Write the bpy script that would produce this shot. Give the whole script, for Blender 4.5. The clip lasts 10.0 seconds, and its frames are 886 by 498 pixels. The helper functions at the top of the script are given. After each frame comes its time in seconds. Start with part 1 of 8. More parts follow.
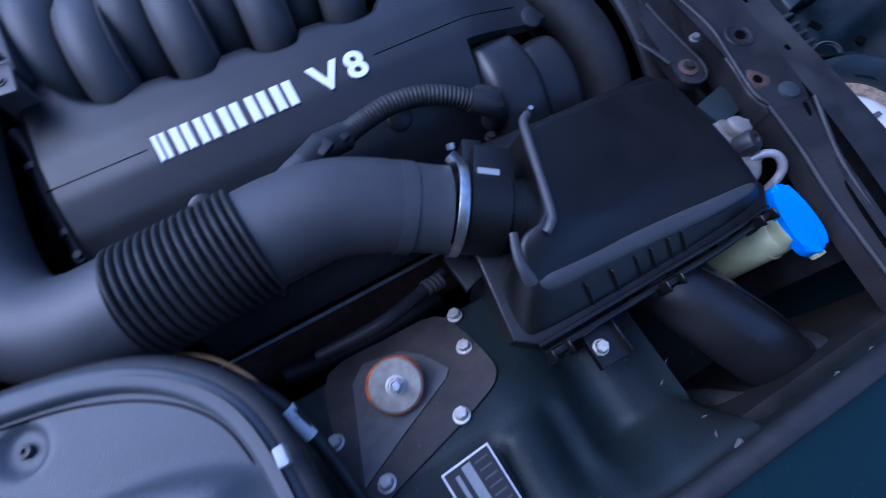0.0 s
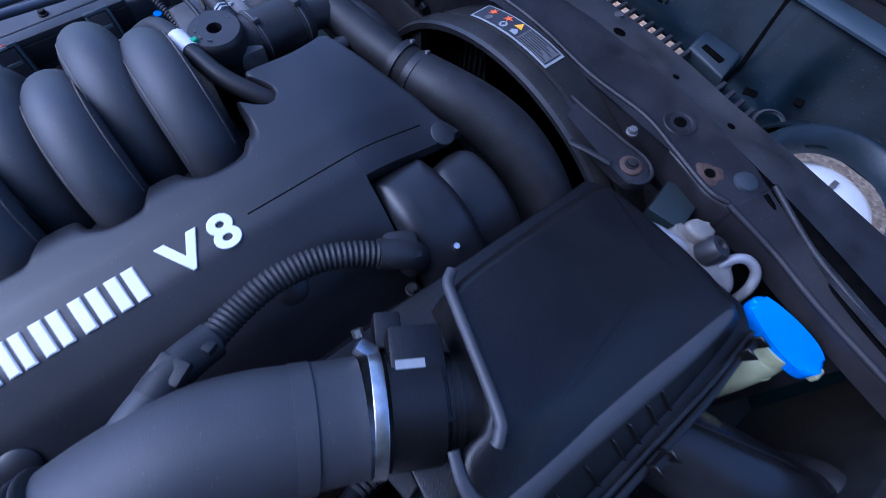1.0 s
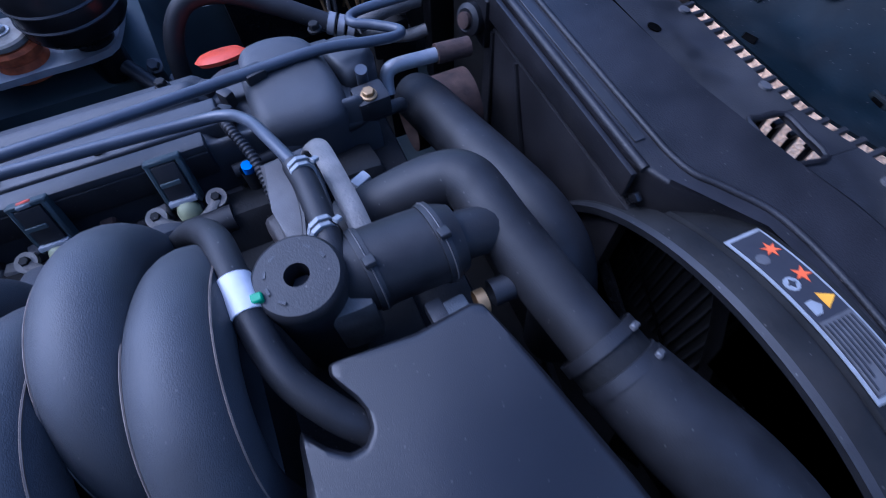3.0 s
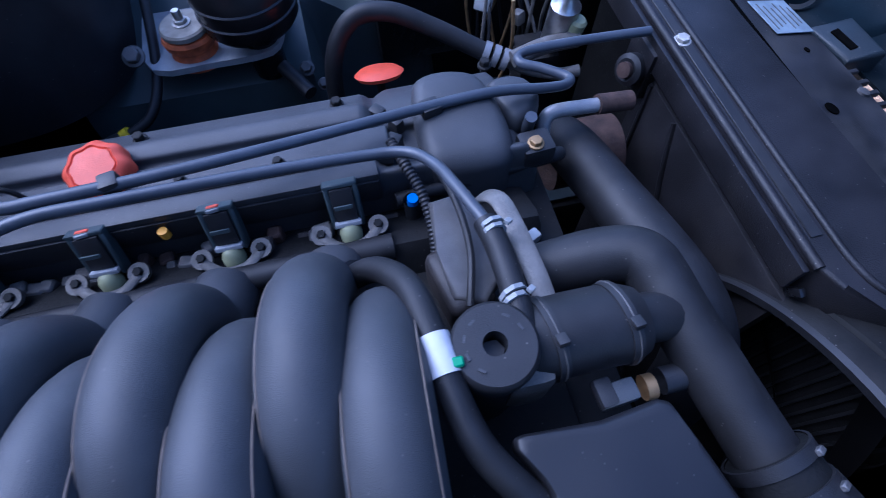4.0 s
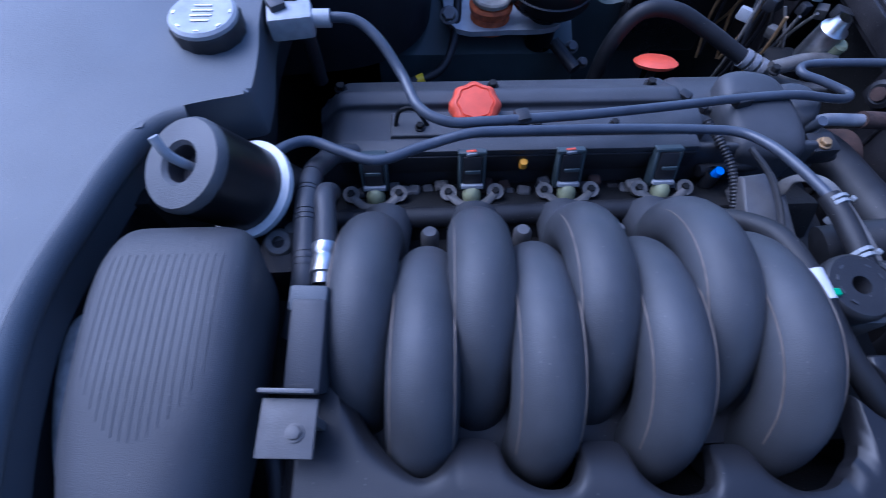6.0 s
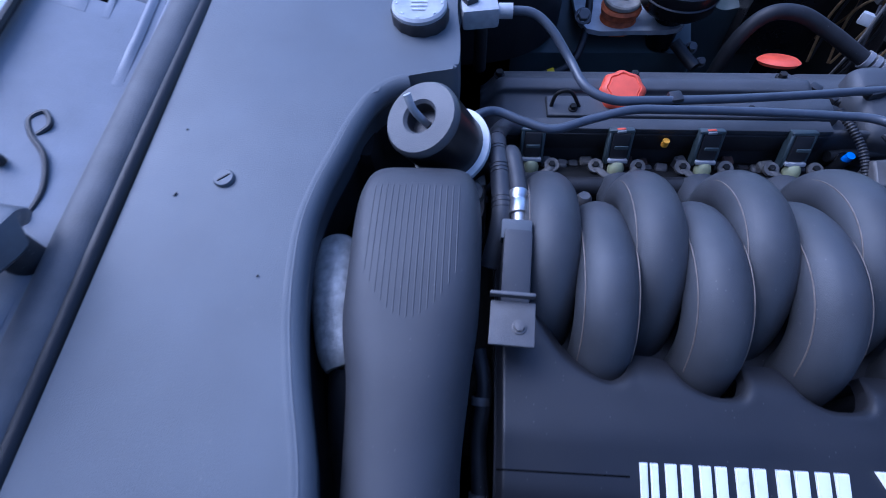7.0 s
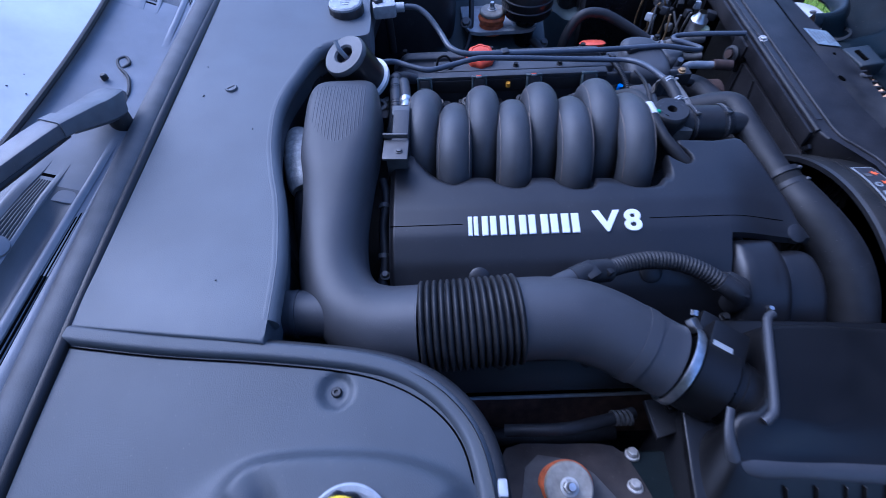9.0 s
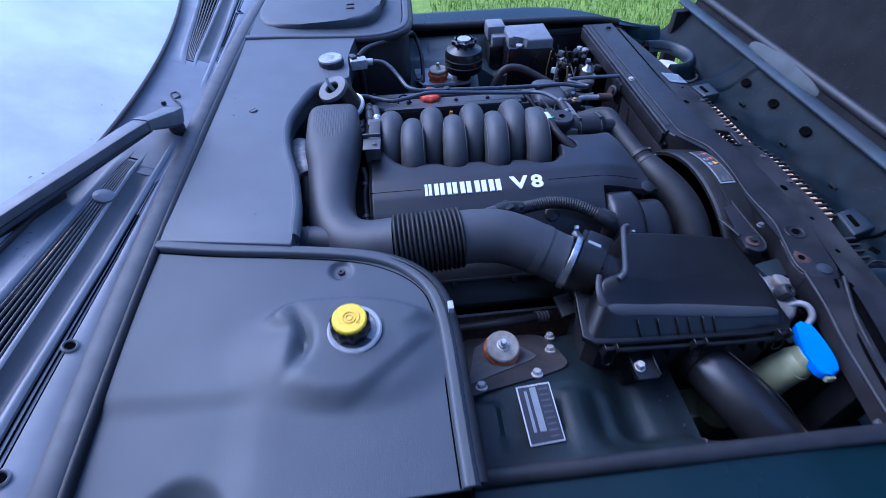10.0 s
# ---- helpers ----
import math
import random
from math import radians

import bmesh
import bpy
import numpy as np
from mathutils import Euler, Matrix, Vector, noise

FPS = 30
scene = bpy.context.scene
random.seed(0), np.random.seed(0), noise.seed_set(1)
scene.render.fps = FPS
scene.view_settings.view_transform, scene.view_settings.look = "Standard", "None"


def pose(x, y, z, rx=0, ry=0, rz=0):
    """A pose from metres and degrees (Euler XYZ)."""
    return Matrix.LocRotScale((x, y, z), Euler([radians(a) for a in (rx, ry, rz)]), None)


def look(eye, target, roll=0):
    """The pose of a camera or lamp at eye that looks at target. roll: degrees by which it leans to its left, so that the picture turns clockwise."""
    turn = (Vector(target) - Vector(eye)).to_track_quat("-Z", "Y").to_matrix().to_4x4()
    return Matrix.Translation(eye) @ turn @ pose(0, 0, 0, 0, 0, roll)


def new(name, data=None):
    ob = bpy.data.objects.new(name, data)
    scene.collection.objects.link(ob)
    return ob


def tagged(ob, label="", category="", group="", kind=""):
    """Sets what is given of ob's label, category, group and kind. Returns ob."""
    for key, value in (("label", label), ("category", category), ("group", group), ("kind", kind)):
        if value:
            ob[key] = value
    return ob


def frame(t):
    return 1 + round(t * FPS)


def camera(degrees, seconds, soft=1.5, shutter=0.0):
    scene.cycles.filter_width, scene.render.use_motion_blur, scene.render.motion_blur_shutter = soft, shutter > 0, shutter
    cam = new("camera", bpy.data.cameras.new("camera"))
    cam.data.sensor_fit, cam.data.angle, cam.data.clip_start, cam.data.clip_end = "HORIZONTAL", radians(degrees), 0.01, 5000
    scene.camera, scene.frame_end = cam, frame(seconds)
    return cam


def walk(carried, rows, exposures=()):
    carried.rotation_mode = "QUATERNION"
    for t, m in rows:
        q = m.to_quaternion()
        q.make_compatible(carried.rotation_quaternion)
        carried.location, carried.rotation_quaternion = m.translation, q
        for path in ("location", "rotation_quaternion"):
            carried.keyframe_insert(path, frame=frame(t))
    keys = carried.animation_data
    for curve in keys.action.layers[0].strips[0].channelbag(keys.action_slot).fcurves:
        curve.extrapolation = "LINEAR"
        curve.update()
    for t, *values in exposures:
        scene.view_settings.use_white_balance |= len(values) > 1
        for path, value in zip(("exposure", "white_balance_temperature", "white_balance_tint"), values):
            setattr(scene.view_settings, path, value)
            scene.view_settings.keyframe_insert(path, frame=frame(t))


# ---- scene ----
cam = camera(84.4, 10.0, soft=0.55, shutter=0.3)
PATH = [
    (0, (0.015, -0.554, 1.343), (0.417, 0.072, -0.514), 3.1),
    (0.5, (0.08, -0.513, 1.328), (0.661, 0.118, -0.478), 4.2),
    (1, (0.135, -0.438, 1.292), (0.753, 0.2, -0.5), 5.8),
    (1.5, (0.174, -0.366, 1.257), (0.771, 0.321, -0.524), 4.7),
    (2, (0.218, -0.281, 1.221), (0.796, 0.494, -0.53), 4.4),
    (2.2, (0.225, -0.252, 1.21), (0.782, 0.561, -0.53), 3.6),
    (3.3, (0.263, -0.107, 1.194), (0.529, 0.814, -0.561), -4.1),
    (3.5, (0.244, -0.09, 1.2), (0.478, 0.844, -0.554), -3.6),
    (4, (0.183, -0.075, 1.222), (0.362, 0.848, -0.544), -2.1),
    (4.5, (0.132, -0.108, 1.244), (0.287, 0.767, -0.548), -0.2),
    (5, (0.071, -0.123, 1.267), (0.204, 0.763, -0.52), 1.2),
    (5.5, (-0.014, -0.12, 1.275), (0.112, 0.753, -0.52), 2.9),
    (6, (-0.094, -0.128, 1.287), (-0.037, 0.766, -0.501), 1.8),
    (6.2, (-0.134, -0.123, 1.288), (-0.099, 0.741, -0.515), 1.2),
    (7.3, (-0.222, -0.268, 1.346), (-0.372, 0.687, -0.405), -5.1),
    (7.5, (-0.226, -0.3, 1.355), (-0.371, 0.655, -0.396), -4.4),
    (8, (-0.218, -0.379, 1.376), (-0.314, 0.598, -0.366), -2.7),
    (8.5, (-0.175, -0.463, 1.401), (-0.2, 0.568, -0.312), -1.3),
    (9, (-0.112, -0.58, 1.442), (-0.14, 0.566, -0.197), -3.1),
    (9.5, (-0.095, -0.719, 1.481), (-0.064, 0.558, -0.057), -3.0),
    (10, (-0.116, -0.912, 1.512), (0.0, 0.484, 0.084), -1.6),
]
walk(cam, [(t, look(eye, target, roll)) for t, eye, target, roll in PATH], exposures=[(0, 0.93, 4400, 22), (2, 1.0, 4400, 22), (6, 1.01, 4400, 22), (7.5, 0.94, 4400, 22), (8, 0.93, 4400, 22), (8.5, 0.97, 4400, 22), (10, 1.10, 4400, 22)])

from mathutils.bvhtree import BVHTree

# ---------------------------------------------------------------- world and light
SKY_STRENGTH, SUN_STRENGTH = 0.15, 0.9
wd = bpy.data.worlds.new("sky")
scene.world = wd
wd.use_nodes = True
wt = wd.node_tree
wt.nodes.clear()
sky = wt.nodes.new("ShaderNodeTexSky")
sky.sky_type = "NISHITA"
sky.sun_disc = False
sky.sun_elevation = radians(51)
sky.sun_rotation = radians(302.7)
sky.dust_density = 3.0
bg = wt.nodes.new("ShaderNodeBackground")
bg.inputs["Strength"].default_value = SKY_STRENGTH
wo = wt.nodes.new("ShaderNodeOutputWorld")
wt.links.new(sky.outputs[0], bg.inputs[0])
wt.links.new(bg.outputs[0], wo.inputs[0])
sun = new("sun", bpy.data.lights.new("sun", "SUN"))
sun.data.energy = SUN_STRENGTH
sun.data.angle = radians(50)
sun.data.color = (1.0, 0.97, 0.93)
sun.matrix_world = look((-2.8, 1.8, 4.9), (0, 0, 0.8))


# ---------------------------------------------------------------- materials
def material(name, base, rough=0.5, metal=0.0, vary=0.25, scale=60.0, bump=0.05, fine=900.0, dirt=0.0, dirt_col=(0.12, 0.10, 0.08), coat=0.0, spec=0.5, dust=0.0):
    """A surface with colour and gloss that vary at a coarse and a fine scale, grain relief and patches of dirt."""
    m = bpy.data.materials.new(name)
    m.use_nodes = True
    nt = m.node_tree
    b = nt.nodes["Principled BSDF"]
    b.inputs["Metallic"].default_value = metal
    b.inputs["Coat Weight"].default_value = coat
    b.inputs["Specular IOR Level"].default_value = spec
    tc = nt.nodes.new("ShaderNodeTexCoord")
    n1 = nt.nodes.new("ShaderNodeTexNoise")
    n1.inputs["Scale"].default_value = scale
    n1.inputs["Detail"].default_value = 6
    n2 = nt.nodes.new("ShaderNodeTexNoise")
    n2.inputs["Scale"].default_value = fine
    n2.inputs["Detail"].default_value = 3
    n3 = nt.nodes.new("ShaderNodeTexNoise")
    n3.inputs["Scale"].default_value = scale * 0.23
    n3.inputs["Detail"].default_value = 8
    n3.inputs["Roughness"].default_value = 0.65
    for n in (n1, n2, n3):
        nt.links.new(tc.outputs["Object"], n.inputs["Vector"])
    hi = [min(1, c * (1 + vary)) for c in base] + [1]
    lo = [c * (1 - vary) for c in base] + [1]
    ramp = nt.nodes.new("ShaderNodeValToRGB")
    ramp.color_ramp.elements[0].position, ramp.color_ramp.elements[0].color = 0.3, lo
    ramp.color_ramp.elements[1].position, ramp.color_ramp.elements[1].color = 0.7, hi
    nt.links.new(n1.outputs["Fac"], ramp.inputs[0])
    mix = nt.nodes.new("ShaderNodeMix")
    mix.data_type = "RGBA"
    mix.inputs[7].default_value = (*dirt_col, 1)
    nt.links.new(ramp.outputs[0], mix.inputs[6])
    dr = nt.nodes.new("ShaderNodeMapRange")
    dr.inputs["From Min"].default_value, dr.inputs["From Max"].default_value = 0.48, 0.72
    dr.inputs["To Min"].default_value, dr.inputs["To Max"].default_value = 0.0, dirt
    nt.links.new(n3.outputs["Fac"], dr.inputs["Value"])
    nt.links.new(dr.outputs[0], mix.inputs[0])
    out = mix.outputs[2]
    if dust:
        # sparse pale dust grains and faint drag marks
        vo = nt.nodes.new("ShaderNodeTexVoronoi")
        vo.inputs["Scale"].default_value = 210
        gr = nt.nodes.new("ShaderNodeMapRange")
        gr.inputs["From Min"].default_value, gr.inputs["From Max"].default_value = 0.16, 0.06
        gr.inputs["To Min"].default_value, gr.inputs["To Max"].default_value = 0.0, 1.0
        sel = nt.nodes.new("ShaderNodeSeparateColor")
        thr = nt.nodes.new("ShaderNodeMath")
        thr.operation, thr.inputs[1].default_value = "GREATER_THAN", 0.80
        mul = nt.nodes.new("ShaderNodeMath")
        mul.operation = "MULTIPLY"
        amt = nt.nodes.new("ShaderNodeMath")
        amt.operation, amt.inputs[1].default_value = "MULTIPLY", dust
        nt.links.new(tc.outputs["Object"], vo.inputs["Vector"])
        nt.links.new(vo.outputs["Distance"], gr.inputs["Value"])
        nt.links.new(vo.outputs["Color"], sel.inputs[0])
        nt.links.new(sel.outputs[0], thr.inputs[0])
        nt.links.new(gr.outputs[0], mul.inputs[0])
        nt.links.new(thr.outputs[0], mul.inputs[1])
        nt.links.new(mul.outputs[0], amt.inputs[0])
        mx2 = nt.nodes.new("ShaderNodeMix")
        mx2.data_type = "RGBA"
        mx2.inputs[7].default_value = (0.22, 0.20, 0.18, 1)
        nt.links.new(amt.outputs[0], mx2.inputs[0])
        nt.links.new(out, mx2.inputs[6])
        out = mx2.outputs[2]
    nt.links.new(out, b.inputs["Base Color"])
    rr = nt.nodes.new("ShaderNodeMapRange")
    rr.inputs["From Min"].default_value, rr.inputs["From Max"].default_value = 0.3, 0.7
    rr.inputs["To Min"].default_value, rr.inputs["To Max"].default_value = max(0.03, rough - 0.08), min(1, rough + 0.1)
    nt.links.new(n3.outputs["Fac"], rr.inputs["Value"])
    nt.links.new(rr.outputs[0], b.inputs["Roughness"])
    bp = nt.nodes.new("ShaderNodeBump")
    bp.inputs["Strength"].default_value = bump
    bp.inputs["Distance"].default_value = 0.001
    nt.links.new(n2.outputs["Fac"], bp.inputs["Height"])
    nt.links.new(bp.outputs[0], b.inputs["Normal"])
    return m


M_TRIM = material("grey_trim_plastic", (0.086, 0.095, 0.106), 0.50, vary=0.10, scale=14, bump=0.28, fine=1000, dirt=0.10, dirt_col=(0.17, 0.165, 0.16), dust=0.25)
# Darker copy of M_TRIM: the shade over the side panels is in its colour.
M_TRIMSHADED = material("shaded_trim_plastic", (0.053, 0.060, 0.069), 0.50, vary=0.10, scale=12, bump=0.35, fine=1000, dirt=0.12, dirt_col=(0.13, 0.126, 0.122), dust=0.25)
M_WIPER = material("weathered_wiper_paint", (0.105, 0.110, 0.118), 0.42, vary=0.2, scale=40, bump=0.2, dirt=0.3, dirt_col=(0.2, 0.2, 0.2), dust=0.3)
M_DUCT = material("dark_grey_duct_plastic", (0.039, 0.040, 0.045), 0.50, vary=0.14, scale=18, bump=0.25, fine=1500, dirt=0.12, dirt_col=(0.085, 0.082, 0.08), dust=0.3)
M_COVER = material("engine_cover_plastic", (0.0125, 0.0125, 0.0145), 0.40, vary=0.16, scale=22, bump=0.14, fine=1700, dirt=0.14, dirt_col=(0.03, 0.029, 0.028), spec=0.5, dust=0.22)
M_RUNNER = material("runner_plastic", (0.044, 0.046, 0.051), 0.52, vary=0.2, scale=24, bump=0.3, fine=1500, dirt=0.16, dirt_col=(0.085, 0.08, 0.075), dust=0.3)
M_SEAM = material("seam_flash", (0.13, 0.105, 0.085), 0.6, vary=0.3, scale=90, dirt=0.4)
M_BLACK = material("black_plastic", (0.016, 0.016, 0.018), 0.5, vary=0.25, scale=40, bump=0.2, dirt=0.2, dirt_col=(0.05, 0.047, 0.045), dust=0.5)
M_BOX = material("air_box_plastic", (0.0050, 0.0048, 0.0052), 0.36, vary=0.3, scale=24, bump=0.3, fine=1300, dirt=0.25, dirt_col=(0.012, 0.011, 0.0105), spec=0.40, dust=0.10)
M_GLOSSBLACK = material("gloss_black_plastic", (0.009, 0.009, 0.01), 0.3, vary=0.2, scale=30, bump=0.08, dirt=0.15, dirt_col=(0.05, 0.048, 0.045))
M_RUBBER = material("rubber", (0.014, 0.014, 0.0155), 0.55, vary=0.35, scale=50, bump=0.14, dirt=0.35, dirt_col=(0.028, 0.026, 0.025), spec=0.42, dust=0.35)
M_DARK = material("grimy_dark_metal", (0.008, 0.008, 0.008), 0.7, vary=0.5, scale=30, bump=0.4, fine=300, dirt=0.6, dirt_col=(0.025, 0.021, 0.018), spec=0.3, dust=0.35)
M_FRAME = material("painted_front_frame", (0.0135, 0.0128, 0.0145), 0.48, vary=0.5, scale=22, bump=0.4, fine=700, dirt=0.75, dirt_col=(0.044, 0.039, 0.036), spec=0.36, dust=0.5)
M_APRON = material("grubby_front_apron_paint", (0.020, 0.0205, 0.024), 0.5, vary=0.6, scale=18, bump=0.4, fine=500, dirt=0.85, dirt_col=(0.072, 0.068, 0.064), spec=0.34, dust=0.5)
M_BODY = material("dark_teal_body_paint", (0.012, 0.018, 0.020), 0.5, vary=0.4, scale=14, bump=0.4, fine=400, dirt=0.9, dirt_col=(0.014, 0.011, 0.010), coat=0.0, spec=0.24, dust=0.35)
M_PAINT = material("glossy_dark_teal_paint", (0.005, 0.016, 0.020), 0.28, vary=0.15, scale=8, bump=0.03, dirt=0.1, dirt_col=(0.03, 0.035, 0.035), coat=0.05, spec=0.2)
M_ROLL = material("satin_teal_flange_paint", (0.008, 0.015, 0.021), 0.42, vary=0.3, scale=20, bump=0.25, fine=500, dirt=0.5, dirt_col=(0.03, 0.035, 0.038), spec=0.45, dust=0.3)
# Bonnet inner skin, several times darker than the lip's M_HOODBLUE.
M_INNER = material("dark_bonnet_inner_paint", (0.003, 0.007, 0.010), 0.6, vary=0.5, scale=16, bump=0.35, fine=300, dirt=0.75, dirt_col=(0.022, 0.025, 0.027), spec=0.12, dust=0.4)
M_PALEPLATE = material("pale_dusty_plate", (0.33, 0.34, 0.35), 0.5, vary=0.25, scale=40, bump=0.2, dirt=0.5, dirt_col=(0.20, 0.13, 0.09), dust=0.5)
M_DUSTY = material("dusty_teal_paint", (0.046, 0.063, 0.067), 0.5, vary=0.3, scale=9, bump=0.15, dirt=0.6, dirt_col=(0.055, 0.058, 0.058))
M_HOODBLUE = material("paler_blue_green_paint", (0.030, 0.044, 0.055), 0.6, vary=0.3, scale=12, bump=0.2, dirt=0.4, dirt_col=(0.06, 0.062, 0.062), spec=0.3)
M_BRACKET = material("dusty_slate_paint", (0.020, 0.025, 0.031), 0.55, vary=0.3, scale=20, bump=0.2, dirt=0.5, dirt_col=(0.07, 0.07, 0.068))
M_WEATHERED = material("weathered_seal_rubber", (0.075, 0.076, 0.08), 0.6, vary=0.2, scale=40, bump=0.3, fine=700, dirt=0.3, dirt_col=(0.13, 0.13, 0.13))
M_PAD = material("black_sound_pad", (0.01, 0.01, 0.0105), 0.9, vary=0.35, scale=12, bump=0.6, fine=500, dirt=0.3, dirt_col=(0.03, 0.03, 0.032), spec=0.2, dust=0.4)
M_STEEL = material("bright_steel", (0.55, 0.55, 0.55), 0.35, metal=1.0, vary=0.2, scale=120, bump=0.15, dirt=0.25, dirt_col=(0.3, 0.27, 0.23))
M_BOLT = material("dull_plated_bolt", (0.50, 0.48, 0.44), 0.5, metal=0.35, vary=0.2, scale=150, bump=0.2, dirt=0.4, dirt_col=(0.25, 0.21, 0.17))
M_ALU = material("dull_cast_aluminium", (0.14, 0.133, 0.122), 0.6, metal=0.35, vary=0.3, scale=70, bump=0.6, fine=500, dirt=0.5, dirt_col=(0.14, 0.12, 0.10))
M_FOIL = material("scuffed_foil_sleeve", (0.46, 0.45, 0.42), 0.5, metal=0.25, vary=0.3, scale=110, bump=0.9, fine=160, dirt=0.35, dirt_col=(0.2, 0.19, 0.17))
M_CAST = material("pale_cast_alloy", (0.19, 0.178, 0.162), 0.55, metal=0.3, vary=0.25, scale=60, bump=0.5, fine=500, dirt=0.5, dirt_col=(0.15, 0.13, 0.11))
M_PALEALLOY = material("pale_oxidised_alloy_pipe", (0.30, 0.30, 0.31), 0.42, metal=0.35, vary=0.15, scale=70, bump=0.3, dirt=0.35, dirt_col=(0.2, 0.185, 0.17))
M_ZINC = material("grey_zinc_plate", (0.105, 0.102, 0.102), 0.5, metal=0.25, vary=0.2, scale=60, bump=0.2, dirt=0.4, dirt_col=(0.12, 0.11, 0.10))
M_PLATE = material("brown_black_plate", (0.026, 0.022, 0.021), 0.6, vary=0.3, scale=50, bump=0.3, dirt=0.5, dirt_col=(0.08, 0.06, 0.05), dust=0.5)
M_RUST = material("rusty_orange_cup", (0.52, 0.13, 0.04), 0.7, vary=0.4, scale=80, bump=0.6, fine=400, dirt=0.4, dirt_col=(0.16, 0.06, 0.035))
M_TAN = material("dusty_beige_washer", (0.29, 0.265, 0.22), 0.6, vary=0.25, scale=90, bump=0.3, dirt=0.4, dirt_col=(0.22, 0.17, 0.13))
M_WHITE = material("white_paint", (0.62, 0.61, 0.62), 0.5, vary=0.06, scale=120, bump=0.1, dirt=0.15, dirt_col=(0.45, 0.45, 0.45))
M_LETTER = material("silver_white_letters", (0.80, 0.80, 0.80), 0.35, vary=0.05, scale=60, bump=0.05, dirt=0.1, dirt_col=(0.55, 0.55, 0.55))
M_OFFWHITE = material("grubby_white_plastic", (0.62, 0.62, 0.60), 0.4, vary=0.12, scale=80, bump=0.1, dirt=0.35, dirt_col=(0.32, 0.31, 0.29))
M_GREYCAP = material("pale_grey_cap", (0.36, 0.37, 0.38), 0.45, vary=0.15, scale=90, bump=0.2, dirt=0.3, dirt_col=(0.16, 0.16, 0.16))
M_LIDGREY = material("mid_grey_lid", (0.16, 0.165, 0.175), 0.45, vary=0.12, scale=40, bump=0.15, dirt=0.25, dirt_col=(0.22, 0.22, 0.21))
M_BLUE = material("bright_blue_plastic", (0.0, 0.20, 0.75), 0.42, vary=0.06, scale=60, bump=0.1, dirt=0.08, dirt_col=(0.05, 0.16, 0.4))
M_RED = material("faded_red_plastic", (0.68, 0.085, 0.035), 0.5, vary=0.12, scale=70, bump=0.2, dirt=0.2, dirt_col=(0.4, 0.09, 0.075))
M_YELLOW = material("yellow_plastic", (0.80, 0.58, 0.01), 0.4, vary=0.06, scale=60, bump=0.08, dirt=0.1, dirt_col=(0.5, 0.38, 0.04))
M_BOTTLE = material("yellowed_translucent_plastic", (0.40, 0.42, 0.24), 0.4, vary=0.15, scale=40, bump=0.15, dirt=0.3, dirt_col=(0.22, 0.22, 0.12))
M_ORANGE = material("orange_print", (0.72, 0.12, 0.03), 0.5, vary=0.1)
M_AMBER = material("amber_print", (0.80, 0.38, 0.02), 0.5, vary=0.1)
M_STICKER = material("pale_blue_grey_sticker", (0.22, 0.27, 0.31), 0.4, vary=0.2, scale=60, dirt=0.4, dirt_col=(0.15, 0.17, 0.18))
M_LABEL = material("grey_label_print", (0.25, 0.26, 0.265), 0.4, vary=0.1, scale=120)
M_LABELDARK = material("dark_label_print", (0.03, 0.03, 0.035), 0.4, vary=0.1)
M_GREEN = material("green_plastic", (0.03, 0.28, 0.12), 0.5, vary=0.1)
M_BRASS = material("brass_brown_fitting", (0.34, 0.22, 0.10), 0.5, metal=0.5, vary=0.25, scale=90, dirt=0.3)
M_OLIVE = material("olive_plastic", (0.30, 0.31, 0.17), 0.5, vary=0.2, scale=90)
M_RUSTBROWN = material("brown_rusty_iron", (0.055, 0.030, 0.021), 0.75, vary=0.5, scale=60, bump=0.6, fine=300, dirt=0.4, dirt_col=(0.04, 0.03, 0.025))
# Near-black without gloss: paints the shade inside holes, slots, grooves and seams.
M_SHADEBLACK = material("recess_shade_black", (0.003, 0.003, 0.003), 1.0, vary=0.3, spec=0.0)
M_PALECOWL = material("sun_bleached_cowl_plastic", (0.20, 0.205, 0.22), 0.45, vary=0.15, scale=16, bump=0.25, fine=900, dirt=0.45, dirt_col=(0.12, 0.12, 0.12))
M_WALL = material("shade_wall_plaster", (0.036, 0.044, 0.028), 0.85, vary=0.5, scale=3, bump=0.6, fine=90, dirt=0.5, dirt_col=(0.03, 0.035, 0.022))
M_FELT = material("pale_felt", (0.085, 0.095, 0.095), 0.9, vary=0.2, scale=14, bump=0.5, fine=500, spec=0.15)
M_GRASS = material("yellow_green_grass", (0.20, 0.30, 0.03), 0.7, vary=0.4, scale=6, bump=0.1)
M_COWL = material("weathered_cowl_plastic", (0.075, 0.077, 0.082), 0.5, vary=0.2, scale=22, bump=0.3, dirt=0.4, dirt_col=(0.14, 0.14, 0.135))
M_PIPE = material("satin_blue_grey_pipe", (0.058, 0.066, 0.083), 0.36, vary=0.15, scale=60, bump=0.1, dirt=0.15, dirt_col=(0.05, 0.05, 0.055), dust=0.3)
# Windscreen: the sky's reflection is put into the base colour, pale with mauve patches.
M_SKYGLASS = material("sky_painted_windscreen_glass", (0.58, 0.60, 0.64), 0.10, vary=0.16, scale=6.0, bump=0.02, dirt=0.85, dirt_col=(0.33, 0.32, 0.40), coat=0.4)
M_LAMP = material("pale_lamp_shell", (0.70, 0.70, 0.69), 0.35, vary=0.06, scale=30, bump=0.1, dirt=0.15, dirt_col=(0.5, 0.48, 0.44))


